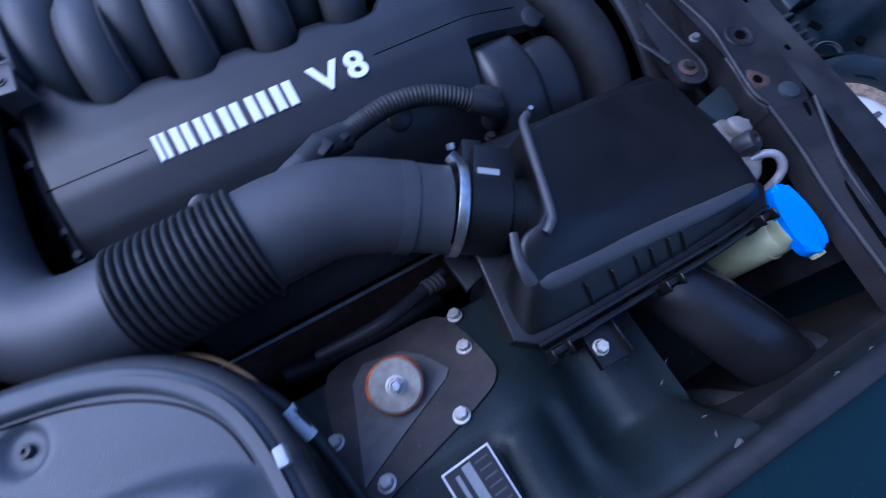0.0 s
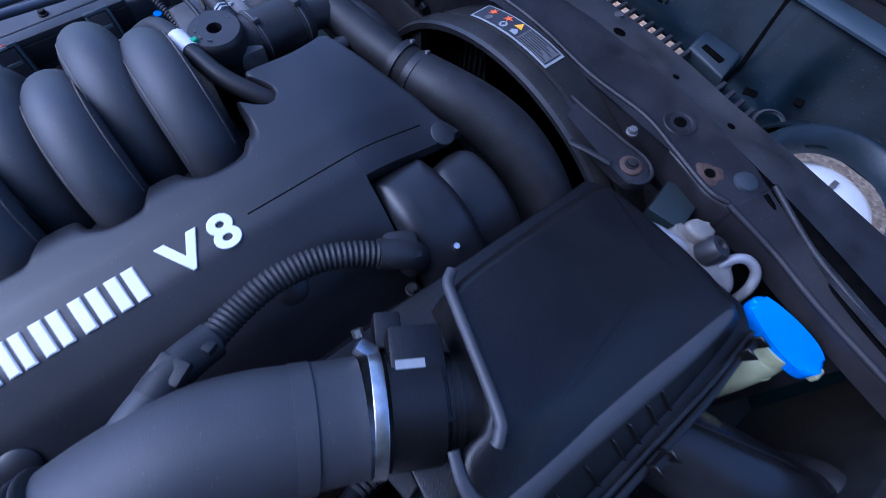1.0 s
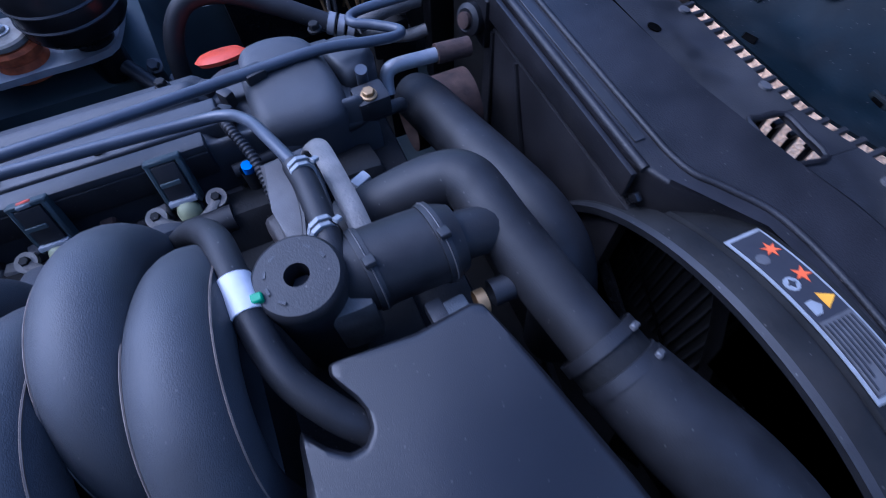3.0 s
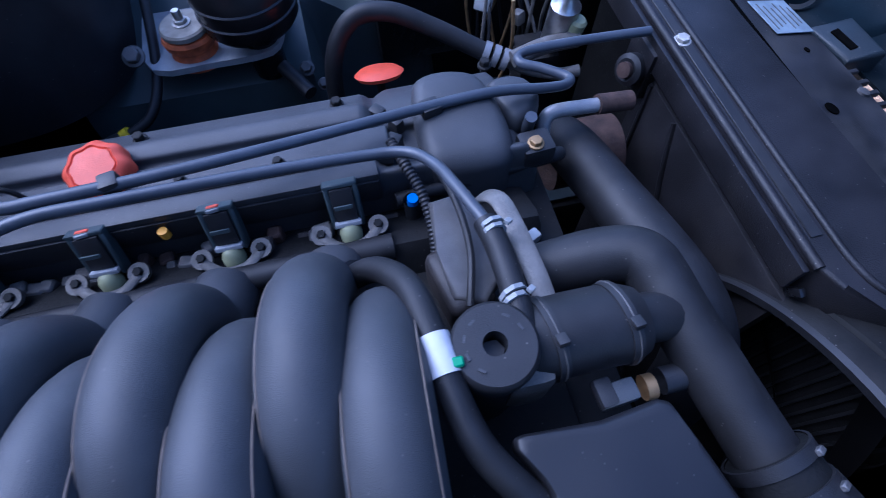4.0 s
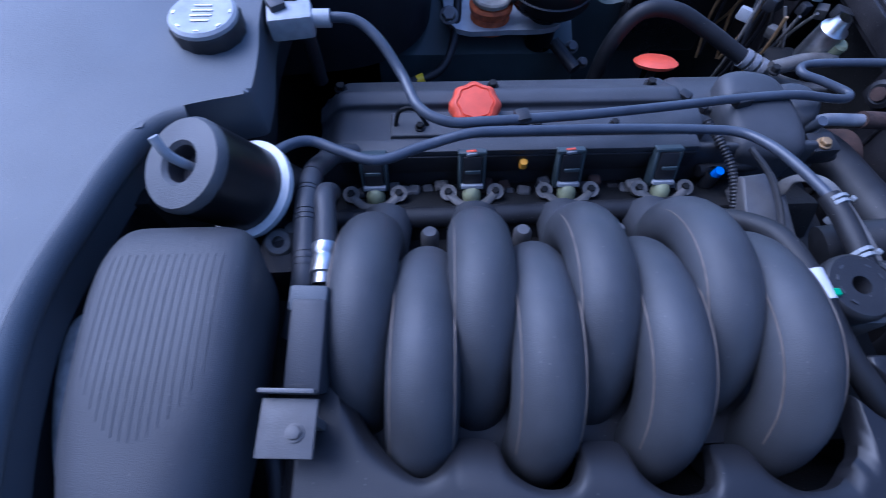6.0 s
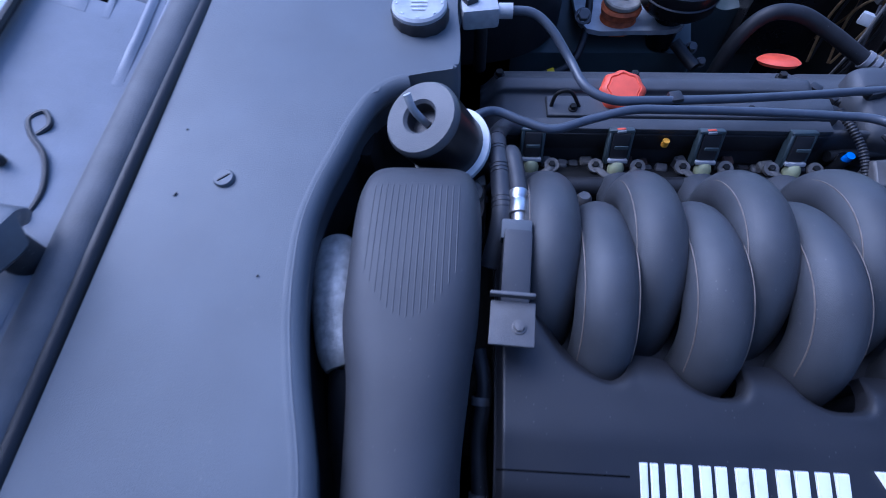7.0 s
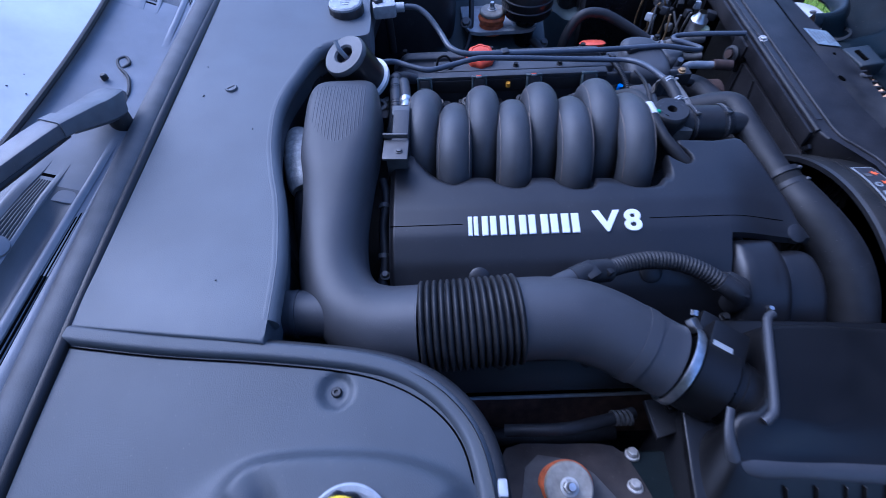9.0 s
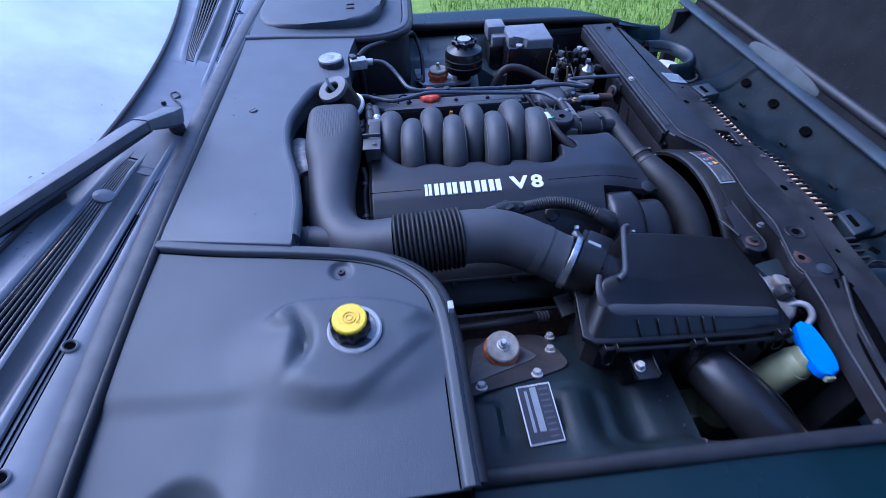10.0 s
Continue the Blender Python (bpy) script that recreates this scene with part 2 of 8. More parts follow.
def ground_material():
    m = bpy.data.materials.new("gravel_and_grass")
    m.use_nodes = True
    nt = m.node_tree
    b = nt.nodes["Principled BSDF"]
    b.inputs["Roughness"].default_value = 0.9
    tc = nt.nodes.new("ShaderNodeTexCoord")
    vo = nt.nodes.new("ShaderNodeTexVoronoi")
    vo.inputs["Scale"].default_value = 70
    nz = nt.nodes.new("ShaderNodeTexNoise")
    nz.inputs["Scale"].default_value = 9
    nz.inputs["Detail"].default_value = 8
    nt.links.new(tc.outputs["Object"], vo.inputs["Vector"])
    nt.links.new(tc.outputs["Object"], nz.inputs["Vector"])
    r1 = nt.nodes.new("ShaderNodeValToRGB")
    r1.color_ramp.elements[0].color = (0.40, 0.22, 0.105, 1)
    r1.color_ramp.elements[1].color = (0.80, 0.50, 0.26, 1)
    nt.links.new(vo.outputs["Color"], r1.inputs[0])
    r2 = nt.nodes.new("ShaderNodeValToRGB")
    r2.color_ramp.elements[0].color = (0.10, 0.16, 0.02, 1)
    r2.color_ramp.elements[1].color = (0.30, 0.40, 0.04, 1)
    nt.links.new(nz.outputs["Fac"], r2.inputs[0])
    sp = nt.nodes.new("ShaderNodeSeparateXYZ")
    nt.links.new(tc.outputs["Object"], sp.inputs[0])
    ad = nt.nodes.new("ShaderNodeMath")
    ad.operation = "MULTIPLY_ADD"
    ad.inputs[1].default_value, ad.inputs[2].default_value = 0.35, 0.0
    nt.links.new(nz.outputs["Fac"], ad.inputs[0])
    a2 = nt.nodes.new("ShaderNodeMath")
    nt.links.new(sp.outputs["Y"], a2.inputs[0])
    nt.links.new(ad.outputs[0], a2.inputs[1])
    st = nt.nodes.new("ShaderNodeMapRange")
    st.inputs["From Min"].default_value, st.inputs["From Max"].default_value = 1.72, 1.82
    nt.links.new(a2.outputs[0], st.inputs["Value"])
    mx = nt.nodes.new("ShaderNodeMix")
    mx.data_type = "RGBA"
    nt.links.new(st.outputs[0], mx.inputs[0])
    nt.links.new(r1.outputs[0], mx.inputs[6])
    nt.links.new(r2.outputs[0], mx.inputs[7])
    nt.links.new(mx.outputs[2], b.inputs["Base Color"])
    bp = nt.nodes.new("ShaderNodeBump")
    bp.inputs["Strength"].default_value, bp.inputs["Distance"].default_value = 0.7, 0.01
    nt.links.new(vo.outputs["Distance"], bp.inputs["Height"])
    nt.links.new(bp.outputs[0], b.inputs["Normal"])
    return m


M_GROUND = ground_material()


# ---------------------------------------------------------------- mesh tools
def part(name, bm, mat, parent=None, label="", flat=False, limit=38):
    """Links a bmesh (in world coordinates) as one mesh object, under a thing or a part where given."""
    bmesh.ops.recalc_face_normals(bm, faces=bm.faces)
    if not flat:
        for f in bm.faces:
            f.smooth = True
        for e in bm.edges:
            if len(e.link_faces) == 2 and e.calc_face_angle(0) > radians(limit):
                e.smooth = False
    me = bpy.data.meshes.new(name)
    bm.to_mesh(me)
    bm.free()
    me.materials.append(mat)
    ob = new(name, me)
    if parent is not None:
        ob.parent = parent
        if parent.data is None:
            ob.matrix_parent_inverse = Matrix.Translation(parent.location).inverted()
    if label:
        ob["label"] = label
    return ob


def thing(name, at, label, category, group="", kind=""):
    ob = new(name)
    ob.empty_display_size = 0.02
    ob.location = at
    return tagged(ob, label, category, group, kind)


def smooth_path(pts, sub=8, closed=False):
    """Catmull-Rom through the points (any number of columns)."""
    p = [np.array(q, float) for q in pts]
    n = len(p)
    if sub <= 1:
        return p
    out = []
    for i in range(n if closed else n - 1):
        if closed:
            a, b, c, d = p[i - 1], p[i], p[(i + 1) % n], p[(i + 2) % n]
        else:
            a, b, c, d = p[max(i - 1, 0)], p[i], p[i + 1], p[min(i + 2, n - 1)]
        for k in range(sub):
            t = k / sub
            out.append(0.5 * (2 * b + (c - a) * t + (2 * a - 5 * b + 4 * c - d) * t * t + (3 * b - a - 3 * c + d) * t**3))
    if not closed:
        out.append(p[-1])
    return out


def tube(pts, r, n=16, sub=8, bm=None, caps=True, squash=1.0, side=None, rfun=None, step=None):
    """A pipe along a smooth path. Points may carry a radius of their own as a fourth number; squash scales it along 'side'."""
    bm = bm or bmesh.new()
    q = smooth_path([(*p[:3], p[3] if len(p) > 3 else r) for p in pts], sub)
    c = [Vector(v[:3]) for v in q]
    rad = [float(v[3]) for v in q]
    if step:
        s = [0.0]
        for a, b in zip(c, c[1:]):
            s.append(s[-1] + (b - a).length)
        ts = np.linspace(0, s[-1], max(2, int(s[-1] / step) + 1))
        arr = np.array([[*v] for v in c])
        c = [Vector((np.interp(t, s, arr[:, 0]), np.interp(t, s, arr[:, 1]), np.interp(t, s, arr[:, 2]))) for t in ts]
        rad = [float(np.interp(t, s, rad)) * (rfun(t) if rfun else 1) for t in ts]
    rings, up = [], None
    for i, v in enumerate(c):
        d = (c[min(i + 1, len(c) - 1)] - c[max(i - 1, 0)]).normalized()
        if side is not None:
            a = Vector(side) - d * d.dot(Vector(side))
            a.normalize()
        else:
            if up is None:
                up = Vector((0, 0, 1)) if abs(d.z) < 0.9 else Vector((1, 0, 0))
            a = (up - d * d.dot(up)).normalized()
            up = a
        b = d.cross(a)
        rings.append([bm.verts.new(v + rad[i] * (squash * math.cos(t) * a + math.sin(t) * b)) for t in (2 * math.pi * k / n for k in range(n))])
    for x, y in zip(rings, rings[1:]):
        for k in range(n):
            bm.faces.new((x[k], x[(k + 1) % n], y[(k + 1) % n], y[k]))
    if caps:
        bm.faces.new(rings[0][::-1])
        bm.faces.new(rings[-1])
    return bm


def lathe(profile, at=(0, 0, 0), axis=(0, 0, 1), n=28, bm=None, wave=None):
    """Turned shape: profile of (radius, height) along an axis. wave(angle) scales the radius."""
    bm = bm or bmesh.new()
    m = Matrix.Translation(at) @ Vector(axis).to_track_quat("Z", "Y").to_matrix().to_4x4()
    rings = []
    for r, z in profile:
        if r < 1e-6:
            rings.append([bm.verts.new(m @ Vector((0, 0, z)))])
        else:
            rings.append([bm.verts.new(m @ Vector((r * (wave(t) if wave else 1) * math.cos(t), r * (wave(t) if wave else 1) * math.sin(t), z))) for t in (2 * math.pi * k / n for k in range(n))])
    for x, y in zip(rings, rings[1:]):
        for k in range(n):
            a = [x[k % len(x)], x[(k + 1) % len(x)], y[(k + 1) % len(y)], y[k % len(y)]]
            a = list(dict.fromkeys(a))
            if len(a) > 2:
                bm.faces.new(a)
    return bm


def box(c, size, bevel=0.003, rot=None, bm=None, seg=2):
    """A box with rounded edges. rot: degrees about x, y, z."""
    own = bmesh.new()
    bmesh.ops.create_cube(own, size=1.0)
    bmesh.ops.scale(own, vec=size, verts=own.verts)
    if bevel:
        bmesh.ops.bevel(own, geom=own.edges[:], offset=bevel, segments=seg, profile=0.6, affect="EDGES")
    m = Matrix.Translation(c)
    if rot is not None:
        m = m @ (rot.to_4x4() if isinstance(rot, Matrix) else pose(0, 0, 0, *rot))
    own.transform(m)
    if bm is None:
        return own
    me = bpy.data.meshes.new("tmp")
    own.to_mesh(me)
    own.free()
    bm.from_mesh(me)
    bpy.data.meshes.remove(me)
    return bm


def slab(outline, top, bottom, bevel=0.004, seg=3, bm=None):
    """A plate of any outline (x, y) between two heights, which may be functions of x and y; its upper edge is rounded."""
    own = bmesh.new()
    up = top if callable(top) else (lambda x, y: top)
    lo = bottom if callable(bottom) else (lambda x, y: bottom)
    a = [own.verts.new((p[0], p[1], lo(p[0], p[1]))) for p in outline]
    b = [own.verts.new((p[0], p[1], up(p[0], p[1]))) for p in outline]
    n = len(a)
    own.faces.new(a[::-1])
    lid = own.faces.new(b)
    for i in range(n):
        own.faces.new((a[i], a[(i + 1) % n], b[(i + 1) % n], b[i]))
    if bevel:
        bmesh.ops.bevel(own, geom=list(lid.edges), offset=bevel, segments=seg, profile=0.5, affect="EDGES", clamp_overlap=True)
    if bm is None:
        return own
    me = bpy.data.meshes.new("tmp")
    own.to_mesh(me)
    own.free()
    bm.from_mesh(me)
    bpy.data.meshes.remove(me)
    return bm


def sheet(fn, nu, nv, thick=0.003, bm=None):
    """A surface fn(u, v) -> (x, y, z), u and v from 0 to 1, with a thickness downwards."""
    bm = bm or bmesh.new()
    top = [[bm.verts.new(fn(i / nu, j / nv)) for j in range(nv + 1)] for i in range(nu + 1)]
    low = [[bm.verts.new(v.co - Vector((0, 0, thick))) for v in row] for row in top]
    for i in range(nu):
        for j in range(nv):
            bm.faces.new((top[i][j], top[i + 1][j], top[i + 1][j + 1], top[i][j + 1]))
            bm.faces.new((low[i][j], low[i][j + 1], low[i + 1][j + 1], low[i + 1][j]))
    for i in range(nu):
        bm.faces.new((top[i][0], low[i][0], low[i + 1][0], top[i + 1][0]))
        bm.faces.new((top[i][nv], top[i + 1][nv], low[i + 1][nv], low[i][nv]))
    for j in range(nv):
        bm.faces.new((top[0][j], top[0][j + 1], low[0][j + 1], low[0][j]))
        bm.faces.new((top[nu][j], low[nu][j], low[nu][j + 1], top[nu][j + 1]))
    return bm


def mound(outline, top, base, soft=0.35, drop=0.016):
    """A rounded hump over an outline; soft is the share of its radius that curves down, by drop, to the sides."""
    bm = bmesh.new()
    mid = sum((Vector(p[:2]) for p in outline), Vector((0, 0))) / len(outline)
    rings = [(1.0, base, 0.0)] + [(1.0 - soft * (1 - math.cos(a)), None, drop * (1 - math.sin(a))) for a in np.linspace(0, math.pi / 2, 8)] + [(0.35, None, -0.001)]
    cols = []
    for p in outline:
        col = []
        for k, z, d in rings:
            q = mid + (Vector(p[:2]) - mid) * k
            col.append(bm.verts.new((q.x, q.y, z if z is not None else top(q.x, q.y) - d)))
        cols.append(col)
    n = len(cols)
    for i in range(n):
        a, b = cols[i], cols[(i + 1) % n]
        for k in range(len(rings) - 1):
            bm.faces.new((a[k], b[k], b[k + 1], a[k + 1]))
    bm.faces.new([c[-1] for c in cols])
    bmesh.ops.recalc_face_normals(bm, faces=bm.faces[:])
    return bm


def clamp01(t):
    return max(0.0, min(1.0, t))


def ease(t):
    t = clamp01(t)
    return t * t * (3 - 2 * t)


def hexbolt(name, at, r, h, mat, parent=None, axis=(0, 0, 1), label=""):
    """A flanged hexagon bolt head."""
    bm = lathe([(r * 1.35, 0), (r * 1.35, h * 0.25), (r * 1.0, h * 0.35)], at, axis, 20)
    lathe([(r, h * 0.3), (r, h * 0.92), (r * 0.85, h), (0, h)], at, axis, 6, bm)
    return part(name, bm, mat, parent, label, limit=25)


# ---------------------------------------------------------------- setting
bm = bmesh.new()
vs = [bm.verts.new(p) for p in ((-150, -150, 0), (150, -150, 0), (150, 150, 0), (-150, 150, 0))]
bm.faces.new(vs)
tagged(part("ground", bm, M_GROUND), "brown gravel drive beside yellow-green grass", "ground", kind="structure")


# unseen wall behind the camera, added to block sky light on the near side
tagged(part("shade_wall", box((-2.05, -1.62, 2.3), (5.1, 0.30, 4.6), 0.02), M_WALL), "unseen dark wall added to shade the near side of the car", "wall", kind="structure")
tagged(part("shade_wall_coping", box((-2.05, -1.62, 4.635), (5.2, 0.38, 0.07), 0.015), M_WALL), "dark coping on the added unseen wall", "coping", kind="structure")


random.seed(9)
bm = bmesh.new()
for k in range(9000):
    x, y = random.uniform(0.2, 2.6), 1.62 + 2.2 * random.random() ** 1.6
    h, a, lean = random.uniform(0.03, 0.08), random.uniform(0, 6.28), random.uniform(-0.03, 0.03)
    w = 0.004
    p = [bm.verts.new((x + w * math.cos(a), y + w * math.sin(a), 0.0)), bm.verts.new((x - w * math.cos(a), y - w * math.sin(a), 0.0)), bm.verts.new((x + lean, y + lean * 0.6, h))]
    bm.faces.new(p)
tagged(part("grass", bm, M_GRASS, flat=True), "yellow-green grass beside the gravel drive", "grass", kind="stuff")


# ---------------------------------------------------------------- body shell
def tower_z(y):
    """The strut tower's top falls towards the engine."""
    return 0.856 - 0.55 * max(0.0, min(0.14, 0.565 - abs(y)))


def wing_height(x, y):
    """Height of the inner wing panel, for y counted outwards from the car's middle."""
    tower = ease((0.21 - x) / 0.12)
    low = 0.795 + (tower_z(y) - 0.795) * tower
    z = low
    side = ease((y - 0.570) / 0.018)
    pad = ease((x + 0.060) / 0.008) * ease((-0.014 - x) / 0.008) * ease((y - 0.582) / 0.010) * ease((0.668 - y) / 0.010)
    z += 0.006 * pad
    z += side * (0.010 * ease((x - 0.066) / 0.012) * ease((0.124 - x) / 0.030))
    z += 0.007 * side * math.exp(-(((x - 0.150) / 0.007) ** 2)) - 0.006 * side * math.exp(-(((x - 0.128) / 0.006) ** 2))
    z += 0.003 * math.exp(-(((x - 0.215) / 0.010) ** 2)) * ease((y - 0.54) / 0.02) + 0.005 * math.sin(x * 61) * ease((x - 0.15) / 0.04)
    well = ease((x - 0.285) / 0.03) * ease((0.692 - y) / 0.008)
    lip = ease((y - 0.635 - 0.032 * ease((x - 0.26) / 0.04)) / (0.055 - 0.032 * ease((x - 0.26) / 0.04)))
    z += (0.872 - z) * lip
    z += (0.46 - z) * ease((0.445 - y) / 0.05)
    z += (0.50 - z) * well
    return z


def inner_wing(sign, label, mat):
    t = thing("inner_wing", (0.2, sign * 0.55, 0.40), label, "car body panel", "inner wings")

    def surf(u, v):
        x = -0.16 + u * 0.80
        y = 0.36 + v * 0.335
        z = wing_height(x, y)
        if sign > 0:
            z += (0.50 - z) * ease((x - 0.125) / 0.03) * ease((0.545 - y) / 0.02) - 0.012
        return (x, sign * y, z)

    part("wing_panel", sheet(surf, 110, 60, 0.006), mat, t)
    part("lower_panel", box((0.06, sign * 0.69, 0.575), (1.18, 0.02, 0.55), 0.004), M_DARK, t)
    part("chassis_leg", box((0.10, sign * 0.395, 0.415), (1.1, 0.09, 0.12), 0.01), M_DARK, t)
    part("drip_channel", tube([(-0.5, sign * 0.700, 0.894), (0.1, sign * 0.700, 0.890), (0.5, sign * 0.698, 0.884), (0.62, sign * 0.690, 0.872)], 0.0115, 12), M_RUBBER, t, "black rubber edge seal")
    return t


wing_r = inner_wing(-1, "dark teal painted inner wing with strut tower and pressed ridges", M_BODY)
for x, y in ((0.420, -0.692), (0.373, -0.692), (0.251, -0.690), (0.470, -0.684)):
    part("trim_clip", box((x, y, 0.882), (0.010, 0.007, 0.005), 0.0015, (20, 0, 25)), M_ZINC, wing_r, "pale plastic clip")
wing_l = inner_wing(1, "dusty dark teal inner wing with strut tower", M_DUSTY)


def front_wing(sign):
    t = thing("front_wing", (0.0, sign * 0.8, 0.10), "glossy dark teal painted front wing of the car", "car wing", "front wings")

    def surf(u, v):
        x = -0.75 + u * 1.50
        inward = 0.22 * ease((x - 0.42) / 0.33)
        edge = 0.708 - 0.05 * ease((x - 0.55) / 0.2)
        y = edge + (0.115 - inward * 0.2) * math.sin(min(1.0, v * 1.6) * math.pi / 2) + 0.03 * v
        y -= inward * ease(v)
        z = 0.888 - 0.03 * ease((x - 0.3) / 0.45) + 0.05 * ease((-0.2 - x) / 0.4) + 0.006 * math.sin(v * 3.0) - 0.62 * ease((v - 0.35) / 0.65) ** 1.4
        return (x, sign * y, z)

    part("wing_skin", sheet(surf, 60, 24, 0.004), M_PAINT, t)
    part("wing_base", box((0.0, sign * 0.80, 0.19), (1.4, 0.05, 0.19), 0.01), M_DARK, t)
    return t


for s in (-1, 1):
    front_wing(s)

# bay floor, bulkhead and closing walls
bay = thing("engine_bay_tub", (0, 0, 0.30), "grimy dark undertray and bulkhead closing the engine bay", "engine bay", kind="structure")
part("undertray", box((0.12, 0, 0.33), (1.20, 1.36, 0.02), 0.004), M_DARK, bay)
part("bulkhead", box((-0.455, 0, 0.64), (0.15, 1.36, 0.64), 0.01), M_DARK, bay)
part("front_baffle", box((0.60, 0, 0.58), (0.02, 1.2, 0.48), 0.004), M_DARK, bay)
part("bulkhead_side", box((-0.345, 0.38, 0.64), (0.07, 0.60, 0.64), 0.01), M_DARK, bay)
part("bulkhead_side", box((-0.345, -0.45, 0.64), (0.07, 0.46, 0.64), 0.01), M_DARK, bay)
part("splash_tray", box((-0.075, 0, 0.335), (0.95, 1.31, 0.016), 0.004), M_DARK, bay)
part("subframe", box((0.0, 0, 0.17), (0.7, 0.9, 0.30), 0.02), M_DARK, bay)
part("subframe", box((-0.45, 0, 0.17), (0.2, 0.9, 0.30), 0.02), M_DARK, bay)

# ---------------------------------------------------------------- scuttle panel along the bulkhead
def sweep(y):
    """How far the bulkhead edge bows forward away from the middle."""
    return float(np.interp(abs(y), [0.0, 0.5, 0.7, 0.85], [0.0, 0.001, 0.005, 0.012]))


SCUTTLE_Z = lambda x, y: 1.003 + 0.075 * (-0.30 - x)
edge = smooth_path([(-0.290, -0.378), (-0.292, -0.30), (-0.296, -0.26), (-0.307, -0.197), (-0.322, -0.143), (-0.333, -0.091), (-0.338, -0.031), (-0.333, 0.013), (-0.322, 0.055), (-0.314, 0.085), (-0.301, 0.118), (-0.284, 0.138), (-0.262, 0.148), (-0.242, 0.154), (-0.233, 0.158), (-0.2305, 0.166), (-0.2305, 0.20), (-0.235, 0.27), (-0.22, 0.392)], 5)
outline = [(p[0] - 0.008 * ease((0.150 - p[1]) / 0.03), p[1]) for p in edge] + [(-0.489 + sweep(y), y) for y in np.linspace(0.392, -0.361, 16)]
scuttle = thing("scuttle_cover", (-0.40, 0, 0.95), "grey grained plastic scuttle cover along the bulkhead", "engine bay cover")
part("cover_panel", slab(outline, SCUTTLE_Z, lambda x, y: SCUTTLE_Z(x, y) - 0.05, 0.005, 4), M_TRIM, scuttle)
part("rolled_edge", tube([(p[0] - 0.0125, p[1] - 0.002, SCUTTLE_Z(p[0] - 0.012, p[1]) - 0.0125) for p in edge if -0.366 < p[1] < 0.148], 0.0128, 20, 1), M_TRIM, scuttle)
at = (-0.415, 0.012)
z = SCUTTLE_Z(*at)
clip = part("clip", lathe([(0.0085, -0.001), (0.0085, 0.0015), (0.0075, 0.0028), (0.0, 0.0028)], (*at, z), n=24), M_TRIM, scuttle)
part("slot", box((*at, z + 0.003), (0.011, 0.0018, 0.0012), 0.0003, (0, 0, 40), seg=1), M_BLACK, clip)
part("lower_skirt", slab([(p[0] - 0.012, p[1]) for p in edge] + [(-0.47, 0.39), (-0.47, -0.375)], 0.953, 0.90, 0.004), M_BLACK, scuttle)
random.seed(4)
for k in range(4):
    p = (-0.34 - random.random() * 0.13, -0.34 + random.random() * 0.5)
    if k == 0:
        p = (-0.449, -0.006)
    part("leaf_crumb", box((*p, SCUTTLE_Z(*p) + 0.0008), (0.0035 if k == 0 else 0.0016, 0.0014, 0.0014), 0.0003, (0, 0, random.random() * 180), seg=1), M_BLACK, scuttle)

# brake side and passenger side trim panels
def trim_height(x, y):
    z = 0.996 + 0.11 * (-0.35 - x) * 0.9
    d = (abs((x + 0.222) / 0.140) ** 2.4 + abs((y + 0.561) / 0.083) ** 2.4) ** (1 / 2.4)
    crisp = ease((y + 0.535) / 0.03) * ease((x + 0.345) / 0.06)
    bump = ease((1.06 - d) / (0.46 + 0.4 * ease((-0.22 - x) / 0.10) * (1 - crisp) - 0.30 * crisp))
    bump *= 1 - 0.42 * ease(((x + 0.146) * 0.67 - (y + 0.570) * 0.74) / 0.014)
    hole = 1 - 0.9 * math.exp(-(((x + 0.264 + 6.0 * (y + 0.548) ** 2) / 0.010) ** 2)) * math.exp(-(((y + 0.548) / 0.034) ** 2))
    z += 0.0165 * bump * hole
    z -= 0.012 * ease((-0.30 - x) / 0.05) * ease((-0.60 - y) / 0.03) * 0.4
    d2 = math.hypot((x + 0.372) / 0.05, (y + 0.745) / 0.05)
    z -= 0.016 * ease((1.0 - d2) / 0.55)
    z -= 0.018 * (max(0.0, abs(y) - 0.37) / 0.38) ** 2 * ease((-0.28 - x) / 0.18)
    dd = math.hypot((x + 0.226) / 0.016, (y + 0.421) / 0.018)
    z -= 0.006 * ease((1.1 - dd) / 0.4)
    return z


RIM = smooth_path([(-0.490, -0.366), (-0.40, -0.376), (-0.30, -0.382), (-0.215, -0.390), (-0.165, -0.402), (-0.128, -0.424), (-0.100, -0.458), (-0.087, -0.500), (-0.082, -0.56), (-0.080, -0.66), (-0.078, -0.735)], 8)


